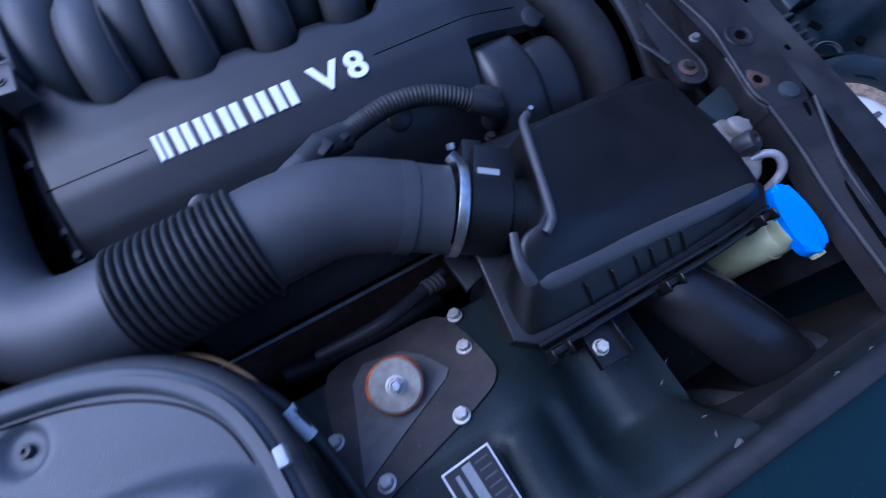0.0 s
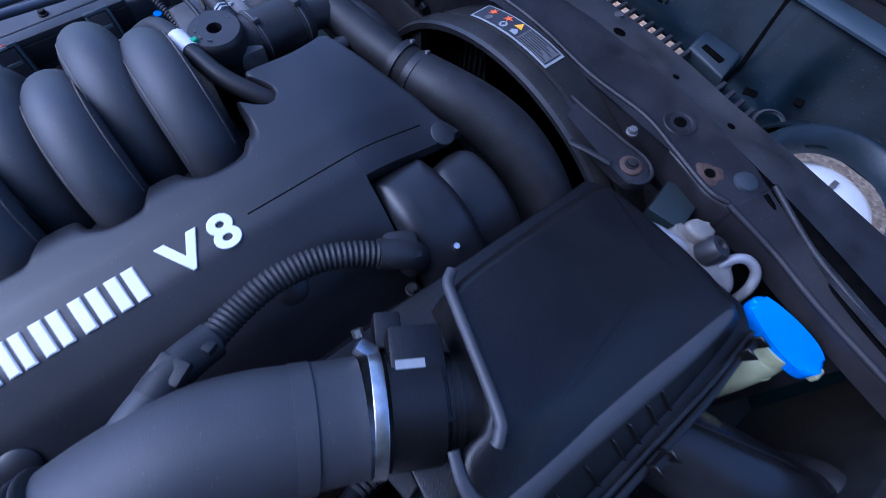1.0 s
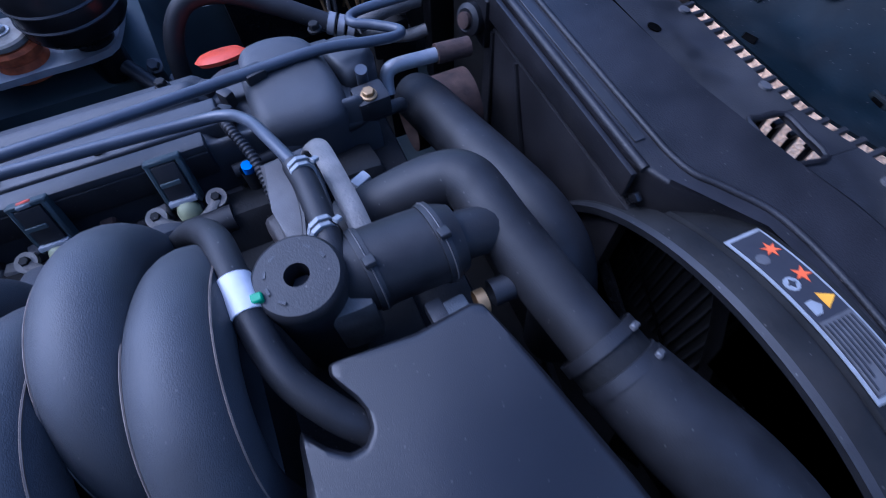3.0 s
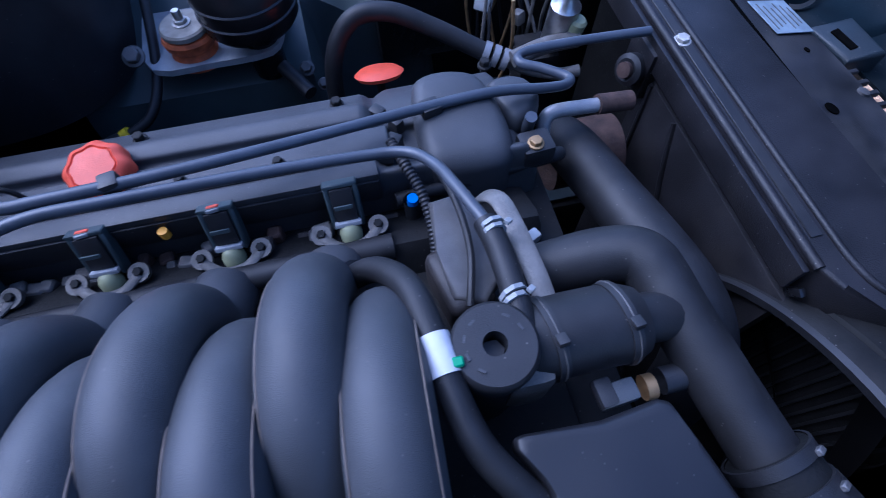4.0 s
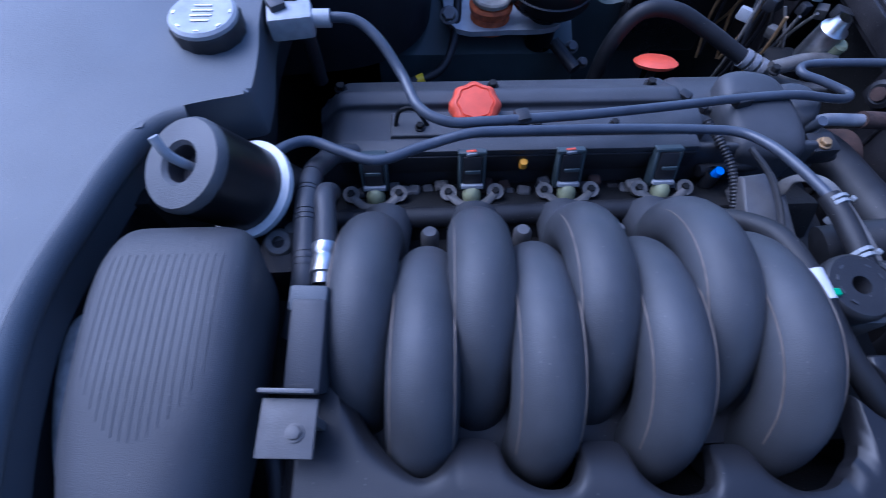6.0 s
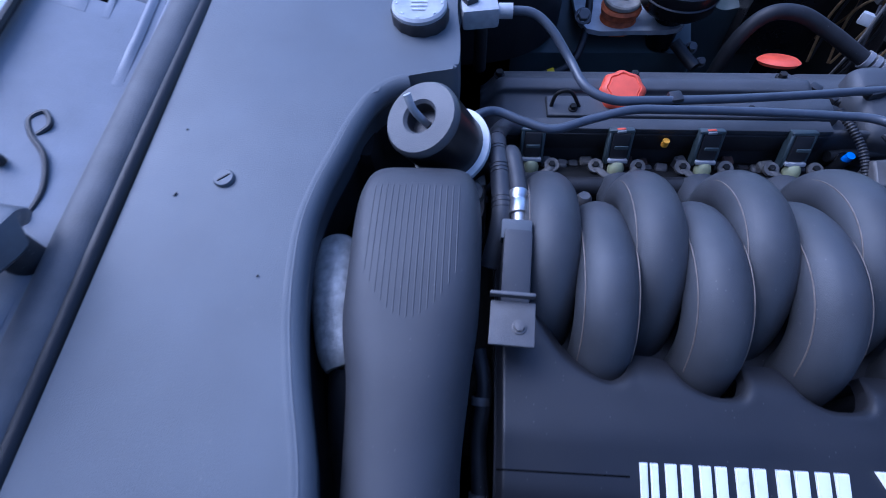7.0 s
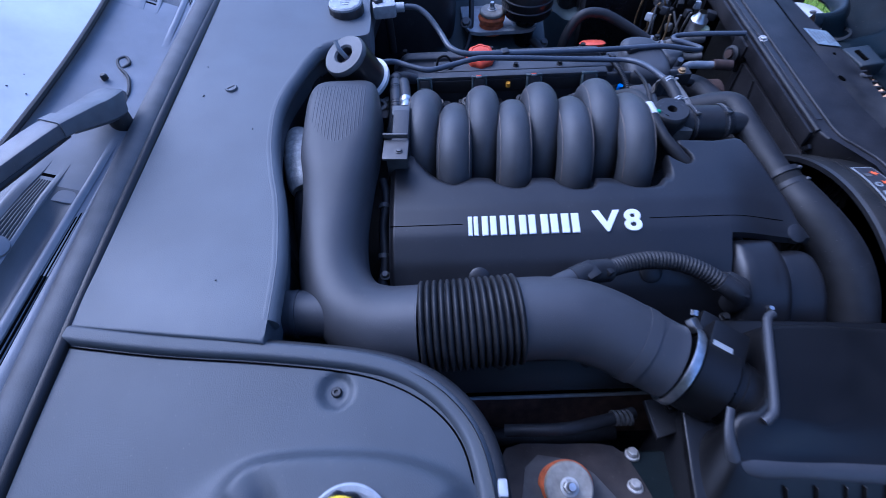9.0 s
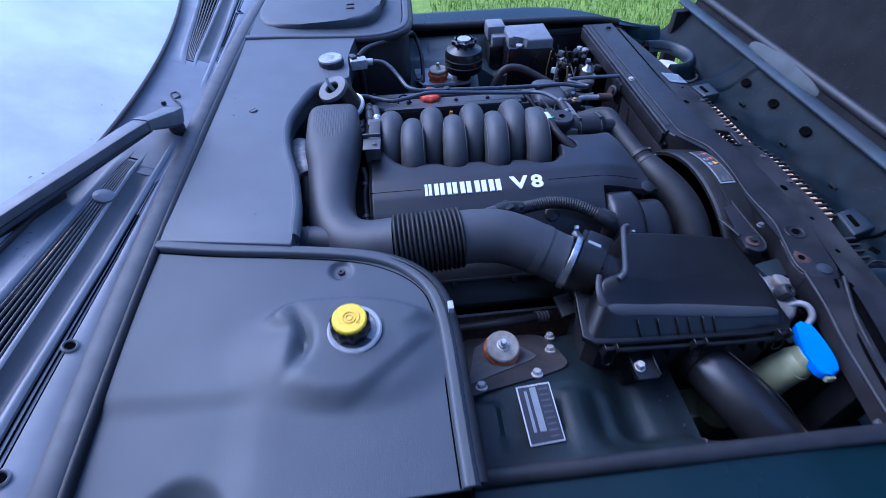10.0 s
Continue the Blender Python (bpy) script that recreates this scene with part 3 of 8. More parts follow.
def trim_panel(sign, label):
    t = thing("trim_panel", (-0.3, sign * 0.55, 0.92), label, "engine bay cover", "side trim panels")

    def surf(u, v):
        # u runs along the rim, v from the rim to the rear seal
        k = u * (len(RIM) - 1)
        i = min(int(k), len(RIM) - 2)
        p = RIM[i] + (RIM[i + 1] - RIM[i]) * (k - i)
        far = np.array([-0.489 + sweep(0.372 + 0.388 * u), -0.372 - 0.388 * u])
        q = p + (far - p) * v
        return (q[0], -sign * q[1] if sign > 0 else q[1], trim_height(q[0], q[1]) if sign < 0 else 1.0 + 0.08 * (-0.3 - q[0]))

    part("panel_skin", sheet(surf, 110, 90, 0.004), M_TRIMSHADED, t)
    hz = (lambda x, y: trim_height(x, y)) if sign < 0 else (lambda x, y: 1.0 + 0.08 * (-0.3 - x))
    path = [(p[0], sign * -p[1], hz(p[0], p[1]) + 0.006) for p in RIM]
    flat = [Vector((p[0], sign * -p[1], hz(p[0], p[1]))) for p in RIM]

    def band(u, v):
        i = round(u * (len(flat) - 1))
        a, b = flat[max(0, i - 1)], flat[min(len(flat) - 1, i + 1)]
        across = (b - a).cross(Vector((0, 0, 1))).normalized()
        w = 2 * v - 1
        q = flat[i] + across * (0.0105 * w)
        return (q.x, q.y, flat[i].z + 0.0085 * (1 - abs(w) ** 5) - 0.0005)

    part("raised_rim", sheet(band, len(flat) - 1, 16, 0.004), M_TRIMSHADED, t)
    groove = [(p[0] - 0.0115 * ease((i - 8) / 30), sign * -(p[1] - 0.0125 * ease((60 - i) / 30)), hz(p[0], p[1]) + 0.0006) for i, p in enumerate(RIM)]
    part("rim_groove", tube(groove, 0.0011, 6, 1), M_SHADEBLACK, t)
    path = [(p[0] + 0.010, sign * -(p[1] + 0.004), hz(p[0], p[1]) - 0.006) for p in RIM[14:]]
    part("edge_seal", tube(path, 0.010, 12, 1), M_RUBBER, t, "black rubber edge seal")
    skirt = bmesh.new()
    low = [[skirt.verts.new((p[0] + 0.004, sign * -p[1], z)) for p in RIM] for z in (0.985, 0.80)]
    for i in range(len(RIM) - 1):
        skirt.faces.new((low[0][i], low[0][i + 1], low[1][i + 1], low[1][i]))
    part("inner_skirt", skirt, M_BLACK, t)
    return t


trim_r = trim_panel(-1, "grey plastic trim panel with a raised dome round the brake fluid cap")
part("edge_clip", box((-0.0745, -0.511, 0.990), (0.008, 0.014, 0.012), 0.002), M_GREYCAP, trim_r, "pale plastic edge clip")
part("access_hole", lathe([(0.034, 0), (0.034, 0.001), (0, 0.0015)], (-0.375, -0.745, trim_height(-0.375, -0.745) + 0.003), (0, 0, 1), 32), M_SHADEBLACK, trim_r, "dark round access hole")
trim_l = trim_panel(1, "grey plastic trim panel over the battery side of the bulkhead")
part("panel_step", slab(smooth_path([(-0.46, 0.46), (-0.25, 0.45), (-0.17, 0.50), (-0.15, 0.60), (-0.16, 0.69), (-0.46, 0.69)], 4, True), 1.018, 0.99, 0.012, 4), M_TRIMSHADED, trim_l)
for y in (0.53, 0.56):
    part("panel_slot", box((-0.235, y, 1.019), (0.022, 0.006, 0.004), 0.001, seg=1), M_BLACK, trim_l)
zs = trim_height(-0.226, -0.421)
screw = part("screw", lathe([(0.0052, 0), (0.0052, 0.002), (0.0042, 0.0035), (0.002, 0.0035), (0.0018, 0.0015), (0, 0.0015)], (-0.226, -0.421, zs), n=20), M_BLACK, trim_r)
# brake fluid cap standing out of its round hole
cz = trim_height(-0.205, -0.536)
part("cap_well", lathe([(0.0345, 0.001), (0.0345, 0.003), (0.0325, 0.0045), (0.028, 0.003), (0.028, 0.0), (0.0, 0.0)], (-0.2005, -0.5395, cz), (0.05, -0.10, 1), 40), M_GREYCAP, trim_r, "pale grey ring round the filler neck")
cap = thing("brake_fluid_cap", (-0.205, -0.537, cz), "yellow brake fluid cap with black scalloped sides", "fluid cap")
part("cap_side", lathe([(0.023, 0.0), (0.0248, 0.003), (0.0248, 0.018), (0.0218, 0.0225)], (-0.205, -0.537, cz), (0.05, -0.10, 1), 60, wave=lambda t: 1 + 0.05 * math.cos(t * 10)), M_GLOSSBLACK, cap)
part("cap_top", lathe([(0.0218, 0.020), (0.0216, 0.0255), (0.0200, 0.027), (0, 0.0273)], (-0.205, -0.537, cz), (0.05, -0.10, 1), 36), M_YELLOW, cap, "yellow top disc")
caxis = Vector((0.05, -0.10, 1)).normalized()
cc = Vector((-0.205, -0.537, cz)) + caxis * 0.0275
part("circle_mark", lathe([(0.0085, 0), (0.0085, 0.0006), (0.0073, 0.0006), (0.0073, 0)], cc, caxis, 28), M_AMBER, cap, "dark raised ring mark")
part("circle_mark", lathe([(0.0045, 0), (0.0045, 0.0006), (0.0034, 0.0006), (0.0034, 0)], cc, caxis, 24), M_AMBER, cap)
for sgn in (-1, 1):
    arc = [cc + Vector((math.cos(a) * 0.0125, math.sin(a) * 0.0125, 0)) for a in np.linspace(-0.8, 0.8, 9) + (math.pi if sgn < 0 else 0)]
    part("arc_mark", tube(arc, 0.0005, 6, 2), M_AMBER, cap)

# ---------------------------------------------------------------- rubber seal, cowl and windscreen
seal_path = [(-0.5035 + sweep(y), y, 1.021 - 0.022 * (y / 0.75) ** 2) for y in np.linspace(-0.84, 0.84, 15)]
seal = thing("bulkhead_seal", (-0.51, 0, 0.95), "weathered grey-black rubber bonnet seal running along the bulkhead", "rubber seal")
part("bulb", tube([(p[0] - 0.004, p[1], p[2] + 0.001) for p in seal_path], 0.0150, 24, 8, squash=0.58, side=(0.18, 0, 1)), M_WEATHERED, seal)
# Dark tube stands in for the gap shadow between seal and scuttle.
part("seal_gap_shade", tube([(p[0] + 0.0100, p[1], p[2] - 0.006) for p in seal_path], 0.0086, 14, 8), M_BOX, seal, "shadow of the gap beside the seal, made as a dark tube")
part("seal_lip", tube([(p[0] - 0.0185, p[1], p[2] + 0.001) for p in seal_path], 0.0022, 8, 8), M_RUBBER, seal)
part("seal_base", tube([(p[0] - 0.004, p[1], p[2] - 0.030) for p in seal_path], 0.024, 10, 8, squash=0.9), M_BLACK, seal)

cowl = thing("cowl_panel", (-0.60, 0, 0.93), "sun-bleached grey cowl panel with dark air slats below the windscreen", "cowl panel")
COWL_Y = [0.16, 0.4, 0.6, 0.85]
COWL = {  # lines along the cowl, from the seal to the screen: x at the distances COWL_Y from the middle
    "lip": [-0.519, -0.521, -0.517, -0.508],
    "strip": [-0.523, -0.531, -0.542, -0.555],
    "slot": [-0.528, -0.541, -0.556, -0.570],
    "rib": [-0.536, -0.549, -0.565, -0.582],
    "gutter": [-0.560, -0.574, -0.588, -0.604],
    "bed": [-0.565, -0.579, -0.594, -0.612],
    "bed_end": [-0.577, -0.607, -0.634, -0.668],
    "ridge": [-0.590, -0.616, -0.642, -0.677],
}


def screen_edge(y):
    return -0.614 - 0.19 * y * y


def cowl_x(line, y):
    if line == "screen":
        return screen_edge(y) - 0.012
    return float(np.interp(abs(y), COWL_Y, COWL[line]))


def cowl_height(x, y):
    return 1.022 + 0.42 * (-0.515 - x) - 0.022 * (y / 0.75) ** 2


def on_cowl(line, y, f=0.0, dz=0.0, to=None):
    """A point of the cowl on one of its lines, or a fraction f of the way to the next."""
    x = cowl_x(line, y)
    if to:
        x += f * (cowl_x(to, y) - x)
    return (x, y, cowl_height(x, y) + dz)


def cowl_zone(name, a, b, mat, dip, y0, y1, label="", nv=8):
    def surf(u, v):
        y = y0 + (y1 - y0) * u
        k = ease((abs(y) - abs(y0)) / 0.06)
        return on_cowl(a, y, v, dip(v) * k - 0.0033 * (1 - k), b)
    return part(name, sheet(surf, 50, nv, 0.004), mat, cowl, label)


part("centre_panel", sheet(lambda u, v: on_cowl("lip", -0.21 + 0.42 * u, v, -0.0035, "screen"), 30, 30, 0.004), M_PALECOWL, cowl)
for sgn in (-1, 1):
    n, f = sgn * 0.165 + 0.01, sgn * 0.85
    m = sgn * 0.10
    cowl_zone("lip_strip", "lip", "strip", M_PALECOWL, lambda v: 0.0015 * math.sin(v * math.pi), m, f, "pale flat strip beside the seal")
    cowl_zone("slot_lead", "strip", "slot", M_PALECOWL, lambda v: -0.0015, m, sgn * 0.305)
    cowl_zone("slot_strip", "strip", "slot", M_PALECOWL, lambda v: -0.003, sgn * 0.30, sgn * 0.66)
    cowl_zone("slot_end", "strip", "slot", M_PALECOWL, lambda v: -0.0005, sgn * 0.655, f)
    cowl_zone("cowl_rib", "slot", "rib", M_PALECOWL, lambda v: 0.002 * math.sin(v * math.pi), m, f)
    cowl_zone("gutter", "rib", "gutter", M_COWL, lambda v: -0.011 * math.sin(v * math.pi) ** 0.8, sgn * 0.20 + 0.01, f, "dark smooth gutter", 16)
    cowl_zone("slat_rim", "gutter", "bed", M_PALECOWL, lambda v: 0.001 * math.sin(v * math.pi), n, f)
    cowl_zone("slat_bed", "bed", "bed_end", M_SHADEBLACK, lambda v: -0.008, n + sgn * 0.02, f)
    cowl_zone("outer_ridge", "bed_end", "ridge", M_PALECOWL, lambda v: 0.003 * math.sin(v * math.pi), n, f)
    cowl_zone("screen_apron", "ridge", "screen", M_PALECOWL, lambda v: -0.004 * math.sin(v * math.pi), n, f, "pale apron below the glass")
    ys = np.linspace(sgn * 0.195 + 0.01, f, 14)
    for k in range(6):
        part("slat", tube([on_cowl("bed", y, (k + 0.5) / 6, -0.002 - 0.003 * (j == 0), "bed_end") for j, y in enumerate(ys)], 0.0017, 8, 2, squash=1.7, side=(0.5, 0, 1)), M_COWL, cowl)
    for k in range(3):
        ys2 = np.linspace(sgn * (0.215 + 0.006 * k), f, 12)
        part("slit", tube([on_cowl("strip", y, 0.14 + 0.36 * k, -0.0022, "slot") for y in ys2], 0.0011, 8, 2), M_SHADEBLACK, cowl, "long narrow drain slit")
    for at in (0.540, 0.691):
        y = sgn * at
        ring = part("grommet", lathe([(0.0092, -0.001), (0.0092, 0.002), (0.0075, 0.0035), (0.0062, 0.002), (0.006, -0.002)], on_cowl("strip", y, 0.1, 0.001, "lip"), (0.3, 0, 1), 26), M_PALECOWL, cowl)
        part("grommet_hole", lathe([(0.0063, 0), (0, 0.0006)], on_cowl("strip", y, 0.1, 0.0022, "lip"), (0.3, 0, 1), 20), M_SHADEBLACK, ring)
random.seed(33)
for k in range(26):
    y = random.uniform(-0.80, -0.36)
    part("water_mark", box(on_cowl("ridge", y, random.uniform(0.15, 0.6), -0.0022, "screen"), (random.uniform(0.002, 0.005), 0.0014, 0.0008), 0.0002, (0, 20, random.uniform(-20, 20)), seg=1), M_COWL, cowl)
part("pale_disc", lathe([(0.0145, -0.006), (0.0145, 0.003), (0.0125, 0.0045), (0, 0.005)], (-0.580, -0.283, cowl_height(-0.580, -0.283)), (0.4, 0, 1), 30), M_PALECOWL, cowl, "pale grey round plug")
part("washer_jet", lathe([(0.0045, -0.002), (0.0045, 0.003), (0.003, 0.005), (0, 0.005)], on_cowl("lip", 0.0, 0.5, 0.0, "screen"), n=16), M_BLACK, cowl)
part("jet_hose", tube([(-0.556, -0.045, 1.028), (-0.546, -0.040, 1.030), (-0.543, -0.015, 1.031), (-0.550, 0.012, 1.036), (-0.566, 0.030, 1.040), (-0.573, 0.045, 1.042), (-0.566, 0.055, 1.040), (-0.558, 0.043, 1.038), (-0.564, 0.032, 1.038)], 0.0022, 8), M_BLACK, cowl)

screen = thing("windscreen", (-0.75, 0, 1.02), "windscreen with a pale sky reflection painted into its colour", "windscreen")


def glass(u, v):
    y = -0.80 + 1.60 * u
    x = screen_edge(y) - 0.70 * v
    z = cowl_height(screen_edge(y), y) + 0.006 + 0.36 * v
    return (x, y, z)


part("glass_pane", sheet(glass, 40, 24, 0.005), M_SKYGLASS, screen)
part("lower_edge", tube([Vector(glass(u, 0.0)) + Vector((0.003, 0, 0.0)) for u in np.linspace(0, 1, 18)], 0.0042, 8, 3), M_RUBBER, screen, "black rubber screen edge")
random.seed(21)
for k in range(9):
    u, v = random.uniform(0.30, 0.50), random.uniform(0.005, 0.05)
    p = Vector(glass(u, v)) + Vector((0, 0, 0.0008))
    part("dirt_fleck", box(p, (random.uniform(0.001, 0.003), random.uniform(0.0008, 0.0016), 0.0012), 0.0003, (0, 24, random.uniform(0, 180)), seg=1), M_DARK, screen)

wiper = thing("wiper_arm", (-0.55, -0.06, 1.01), "weathered grey wiper arm lying along the windscreen base", "wiper")


def bar(rows, sub=6, bm=None):
    """A flat-topped bar along a smooth path; rows of x, y, z of the top's middle, width and height."""
    bm = bm or bmesh.new()
    q = smooth_path(rows, sub)
    rings = []
    for i, v in enumerate(q):
        d = Vector(q[min(i + 1, len(q) - 1)][:3]) - Vector(q[max(i - 1, 0)][:3])
        d.normalize()
        a = d.cross(Vector((0, 0, 1))).normalized()
        b = a.cross(d).normalized()
        c, w, h = Vector(v[:3]), v[3], v[4]
        shape = [(-0.36, 0.0), (0.36, 0.0), (0.46, -0.06), (0.5, -0.2), (0.5, -0.85), (0.4, -1.0), (-0.4, -1.0), (-0.5, -0.85), (-0.5, -0.2), (-0.46, -0.06)]
        rings.append([bm.verts.new(c + a * (w * px) + b * (h * pz)) for px, pz in shape])
    n = len(rings[0])
    for x, y in zip(rings, rings[1:]):
        for k in range(n):
            bm.faces.new((x[k], x[(k + 1) % n], y[(k + 1) % n], y[k]))
    bm.faces.new(rings[0][::-1])
    bm.faces.new(rings[-1])
    return bm


part("arm_head", bar([(-0.531, -0.044, 1.046, 0.012, 0.010), (-0.531, -0.047, 1.058, 0.024, 0.018), (-0.532, -0.053, 1.066, 0.034, 0.026), (-0.534, -0.066, 1.071, 0.039, 0.030), (-0.537, -0.085, 1.076, 0.039, 0.029), (-0.539, -0.108, 1.084, 0.034, 0.026), (-0.543, -0.138, 1.093, 0.029, 0.020)]), M_WIPER, wiper)
part("hinge_collar", bar([(-0.541, -0.136, 1.0945, 0.032, 0.019), (-0.546, -0.151, 1.0985, 0.033, 0.019)], 1), M_WIPER, wiper, "raised hinge step")
part("arm", bar([(-0.545, -0.148, 1.0965, 0.029, 0.018), (-0.560, -0.182, 1.0995, 0.030, 0.017), (-0.592, -0.250, 1.101, 0.027, 0.016), (-0.644, -0.36, 1.104, 0.025, 0.015), (-0.715, -0.52, 1.109, 0.022, 0.014), (-0.80, -0.72, 1.113, 0.019, 0.012)]), M_WIPER, wiper)
# Shadow side of the arm, painted as a black tube under it.
part("arm_shade", tube([(-0.540, -0.150, 1.080), (-0.585, -0.250, 1.083), (-0.637, -0.36, 1.085), (-0.708, -0.52, 1.090), (-0.792, -0.72, 1.096)], 0.009, 12, 6, squash=0.7, side=(0, 0, 1)), M_BLACK, wiper, "underside of the arm with its shade painted black")
part("pivot", lathe([(0.013, 0), (0.014, 0.03), (0.012, 0.036)], (-0.533, -0.072, 1.012), n=20), M_BLACK, wiper)
part("blade", tube([(-0.62, -0.30, 1.074), (-0.68, -0.46, 1.086), (-0.745, -0.70, 1.094)], 0.008, 10, squash=1.5, side=(0, 0, 1)), M_RUBBER, wiper)
hexbolt("pivot_nut", (-0.548, -0.040, 1.030), 0.005, 0.007, M_DARK, wiper)

# ---------------------------------------------------------------- front panel and bonnet
front = thing("front_crossmember", (0.58, 0, 0.60), "dusty dark painted front crossmember over the radiator", "crossmember")
bar = [(0.489, 0.66), (0.489, 0.03), (0.500, 0.00), (0.530, -0.03), (0.548, -0.06), (0.552, -0.14), (0.545, -0.22), (0.548, -0.30), (0.541, -0.349), (0.528, -0.405), (0.534, -0.436), (0.590, -0.448), (0.598, -0.419), (0.611, -0.35), (0.622, -0.287), (0.625, -0.16), (0.619, -0.07), (0.604, -0.02), (0.583, 0.08), (0.580, 0.30), (0.586, 0.66)]
part("upper_bar", slab(bar, 0.883, 0.84, 0.005, 3), M_FRAME, front)
rail_in = [(0.535, -0.430), (0.534, -0.490), (0.521, -0.550), (0.509, -0.618), (0.490, -0.74)]
rail_out = [(0.590, -0.446), (0.568, -0.511), (0.552, -0.560), (0.540, -0.603), (0.506, -0.74)]
part("end_rail", slab(rail_in + rail_out[::-1], lambda x, y: 0.8825 - 0.011 * ease((-0.44 - y) / 0.07), 0.84, 0.003, 2), M_FRAME, front)
for line, rr, zz in ((rail_in, 0.0034, 0.873), (rail_out, 0.0034, 0.876)):
    part("rail_ridge", tube([(x, y, zz + 0.011 * ease((y + 0.51) / 0.07)) for x, y in line], rr, 10, 6), M_FRAME, front)
part("rail_groove", tube([(0.25 * a[0] + 0.75 * b[0] + 0.002, b[1], 0.8722 + 0.010 * ease((b[1] + 0.51) / 0.07)) for a, b in zip(rail_in, rail_out)], 0.0034, 8, 6, squash=0.3, side=(0, 0, 1)), M_SHADEBLACK, front)
part("inner_flange", box((0.484, 0.33, 0.865), (0.006, 0.62, 0.03), 0.002), M_FRAME, front)
part("ridge", tube([(0.493, y, 0.8815) for y in np.linspace(0.02, 0.64, 8)] + [], 0.0045, 10, 1), M_FRAME, front)
part("ridge", tube([(0.538, -0.428, 0.8830), (0.533, -0.405, 0.8836), (0.546, -0.349, 0.8836), (0.556, -0.30, 0.8836), (0.552, -0.22, 0.8836), (0.560, -0.13, 0.8836), (0.556, -0.06, 0.8836), (0.536, -0.02, 0.8836), (0.520, 0.01, 0.8836), (0.517, 0.08, 0.8836), (0.517, 0.35, 0.8836), (0.517, 0.64, 0.8836)], 0.0032, 10, 5), M_FRAME, front)
part("groove", box((0.505, 0.345, 0.8835), (0.010, 0.60, 0.002), 0.0005, seg=1), M_BLACK, front)
FRONT_Z = lambda x, y: 0.868 - 0.20 * (x - 0.60)


def front_edge(y):
    return float(np.interp(abs(y), [0, 0.22, 0.27, 0.34, 0.43, 0.55, 0.66], [0.713, 0.713, 0.709, 0.696, 0.687, 0.668, 0.65])) - 0.033 * ease((y + 0.06) / 0.12)


def apron_piece(y0, y1, x0=0.575, x1=None):
    ys = np.linspace(y0, y1, max(2, int(abs(y1 - y0) / 0.03)))
    line = [(x1 if x1 else front_edge(y), y) for y in ys]
    return slab([(x0, y0)] + line + [(x0, y1)], FRONT_Z, lambda x, y: FRONT_Z(x, y) - 0.005, 0.001, 1)


# the apron, with an open window in its middle
edge_line = [(front_edge(y), y) for y in np.linspace(-0.74, -0.020, 27)]
part("front_apron", slab([(0.500, -0.74)] + edge_line + [(0.575, -0.020), (0.575, -0.43), (0.562, -0.51), (0.534, -0.60)], FRONT_Z, lambda x, y: FRONT_Z(x, y) - 0.005, 0.001, 1), M_APRON, front)
part("front_apron", apron_piece(0.036, 0.66), M_APRON, front)
part("window_strip", apron_piece(-0.0205, 0.0365, 0.575, 0.614), M_APRON, front)
part("window_strip", apron_piece(-0.0205, 0.0365, 0.661), M_APRON, front)
rim = smooth_path([(0.614, -0.014), (0.616, 0.034), (0.632, 0.036), (0.661, 0.034), (0.662, 0.008), (0.659, -0.020), (0.630, -0.020)], 3, True)
part("window_rim", tube([(p[0], p[1], FRONT_Z(p[0], p[1]) + 0.001) for p in rim] + [(rim[0][0], rim[0][1], FRONT_Z(rim[0][0], rim[0][1]) + 0.001)], 0.003, 8, 1), M_FRAME, front)
for k in range(4):
    part("window_comb", box((0.638, -0.012 + 0.0135 * k, 0.822), (0.046 - 0.006 * (k % 2), 0.0060, 0.012), 0.001, seg=1), M_BLACK, front)
# Flat black strip on the apron paints the shade of the bar's step.
part("step_shade_strip", tube([(x + 0.0085, y, FRONT_Z(x, y) + 0.0002) for x, y in ((0.510, -0.73), (0.548, -0.600), (0.576, -0.511), (0.592, -0.447), (0.598, -0.419), (0.611, -0.35), (0.622, -0.287), (0.625, -0.16), (0.619, -0.07), (0.604, -0.02), (0.583, 0.08), (0.580, 0.30), (0.586, 0.64))], 0.0085, 10, 6, squash=0.2, side=(0, 0, 1)), M_SHADEBLACK, front, "black strip painting the shade behind the upper bar")
for p, w in (((0.616, 0.174), 0.0075), ((0.646, 0.258), 0.0035), ((0.668, -0.177), 0.0085), ((0.665, -0.274), 0.0042), ((0.653, -0.365), 0.0048), ((0.613, -0.449), 0.0050), ((0.581, -0.331), 0.0070)):
    z = FRONT_Z(*p) if p[0] > 0.6 else 0.883
    part("panel_hole", lathe([(w, 0), (w, 0.0012), (0.0, 0.0014)], (*p, z), (0.3 if p[0] > 0.6 else 0, 0, 1), 18), M_SHADEBLACK, front)
for p in ((0.672, 0.194), (0.672, 0.070), (0.692, -0.060), (0.700, -0.150)):
    part("pale_plug", lathe([(0.006, 0), (0.006, 0.0025), (0.0, 0.0035)], (*p, FRONT_Z(*p)), (0.2, 0, 1), 14), M_ZINC, front)
hexbolt("stud", (0.503, 0.277, 0.883), 0.0065, 0.006, M_BOLT, front)
hexbolt("stud", (0.528, -0.307, 0.881), 0.0048, 0.007, M_ZINC, front)
hexbolt("stud", (0.560, 0.62, 0.883), 0.0065, 0.006, M_DARK, front)
rust = part("rust_spot", lathe([(0.014, 0), (0.013, 0.0006), (0.005, 0.0009), (0, 0.0009)], (0.551, -0.394, 0.883), n=22, wave=lambda t: 1 + 0.16 * math.sin(3 * t) + 0.08 * math.sin(7 * t)), M_RUSTBROWN, front, "rusty ring round a hole")
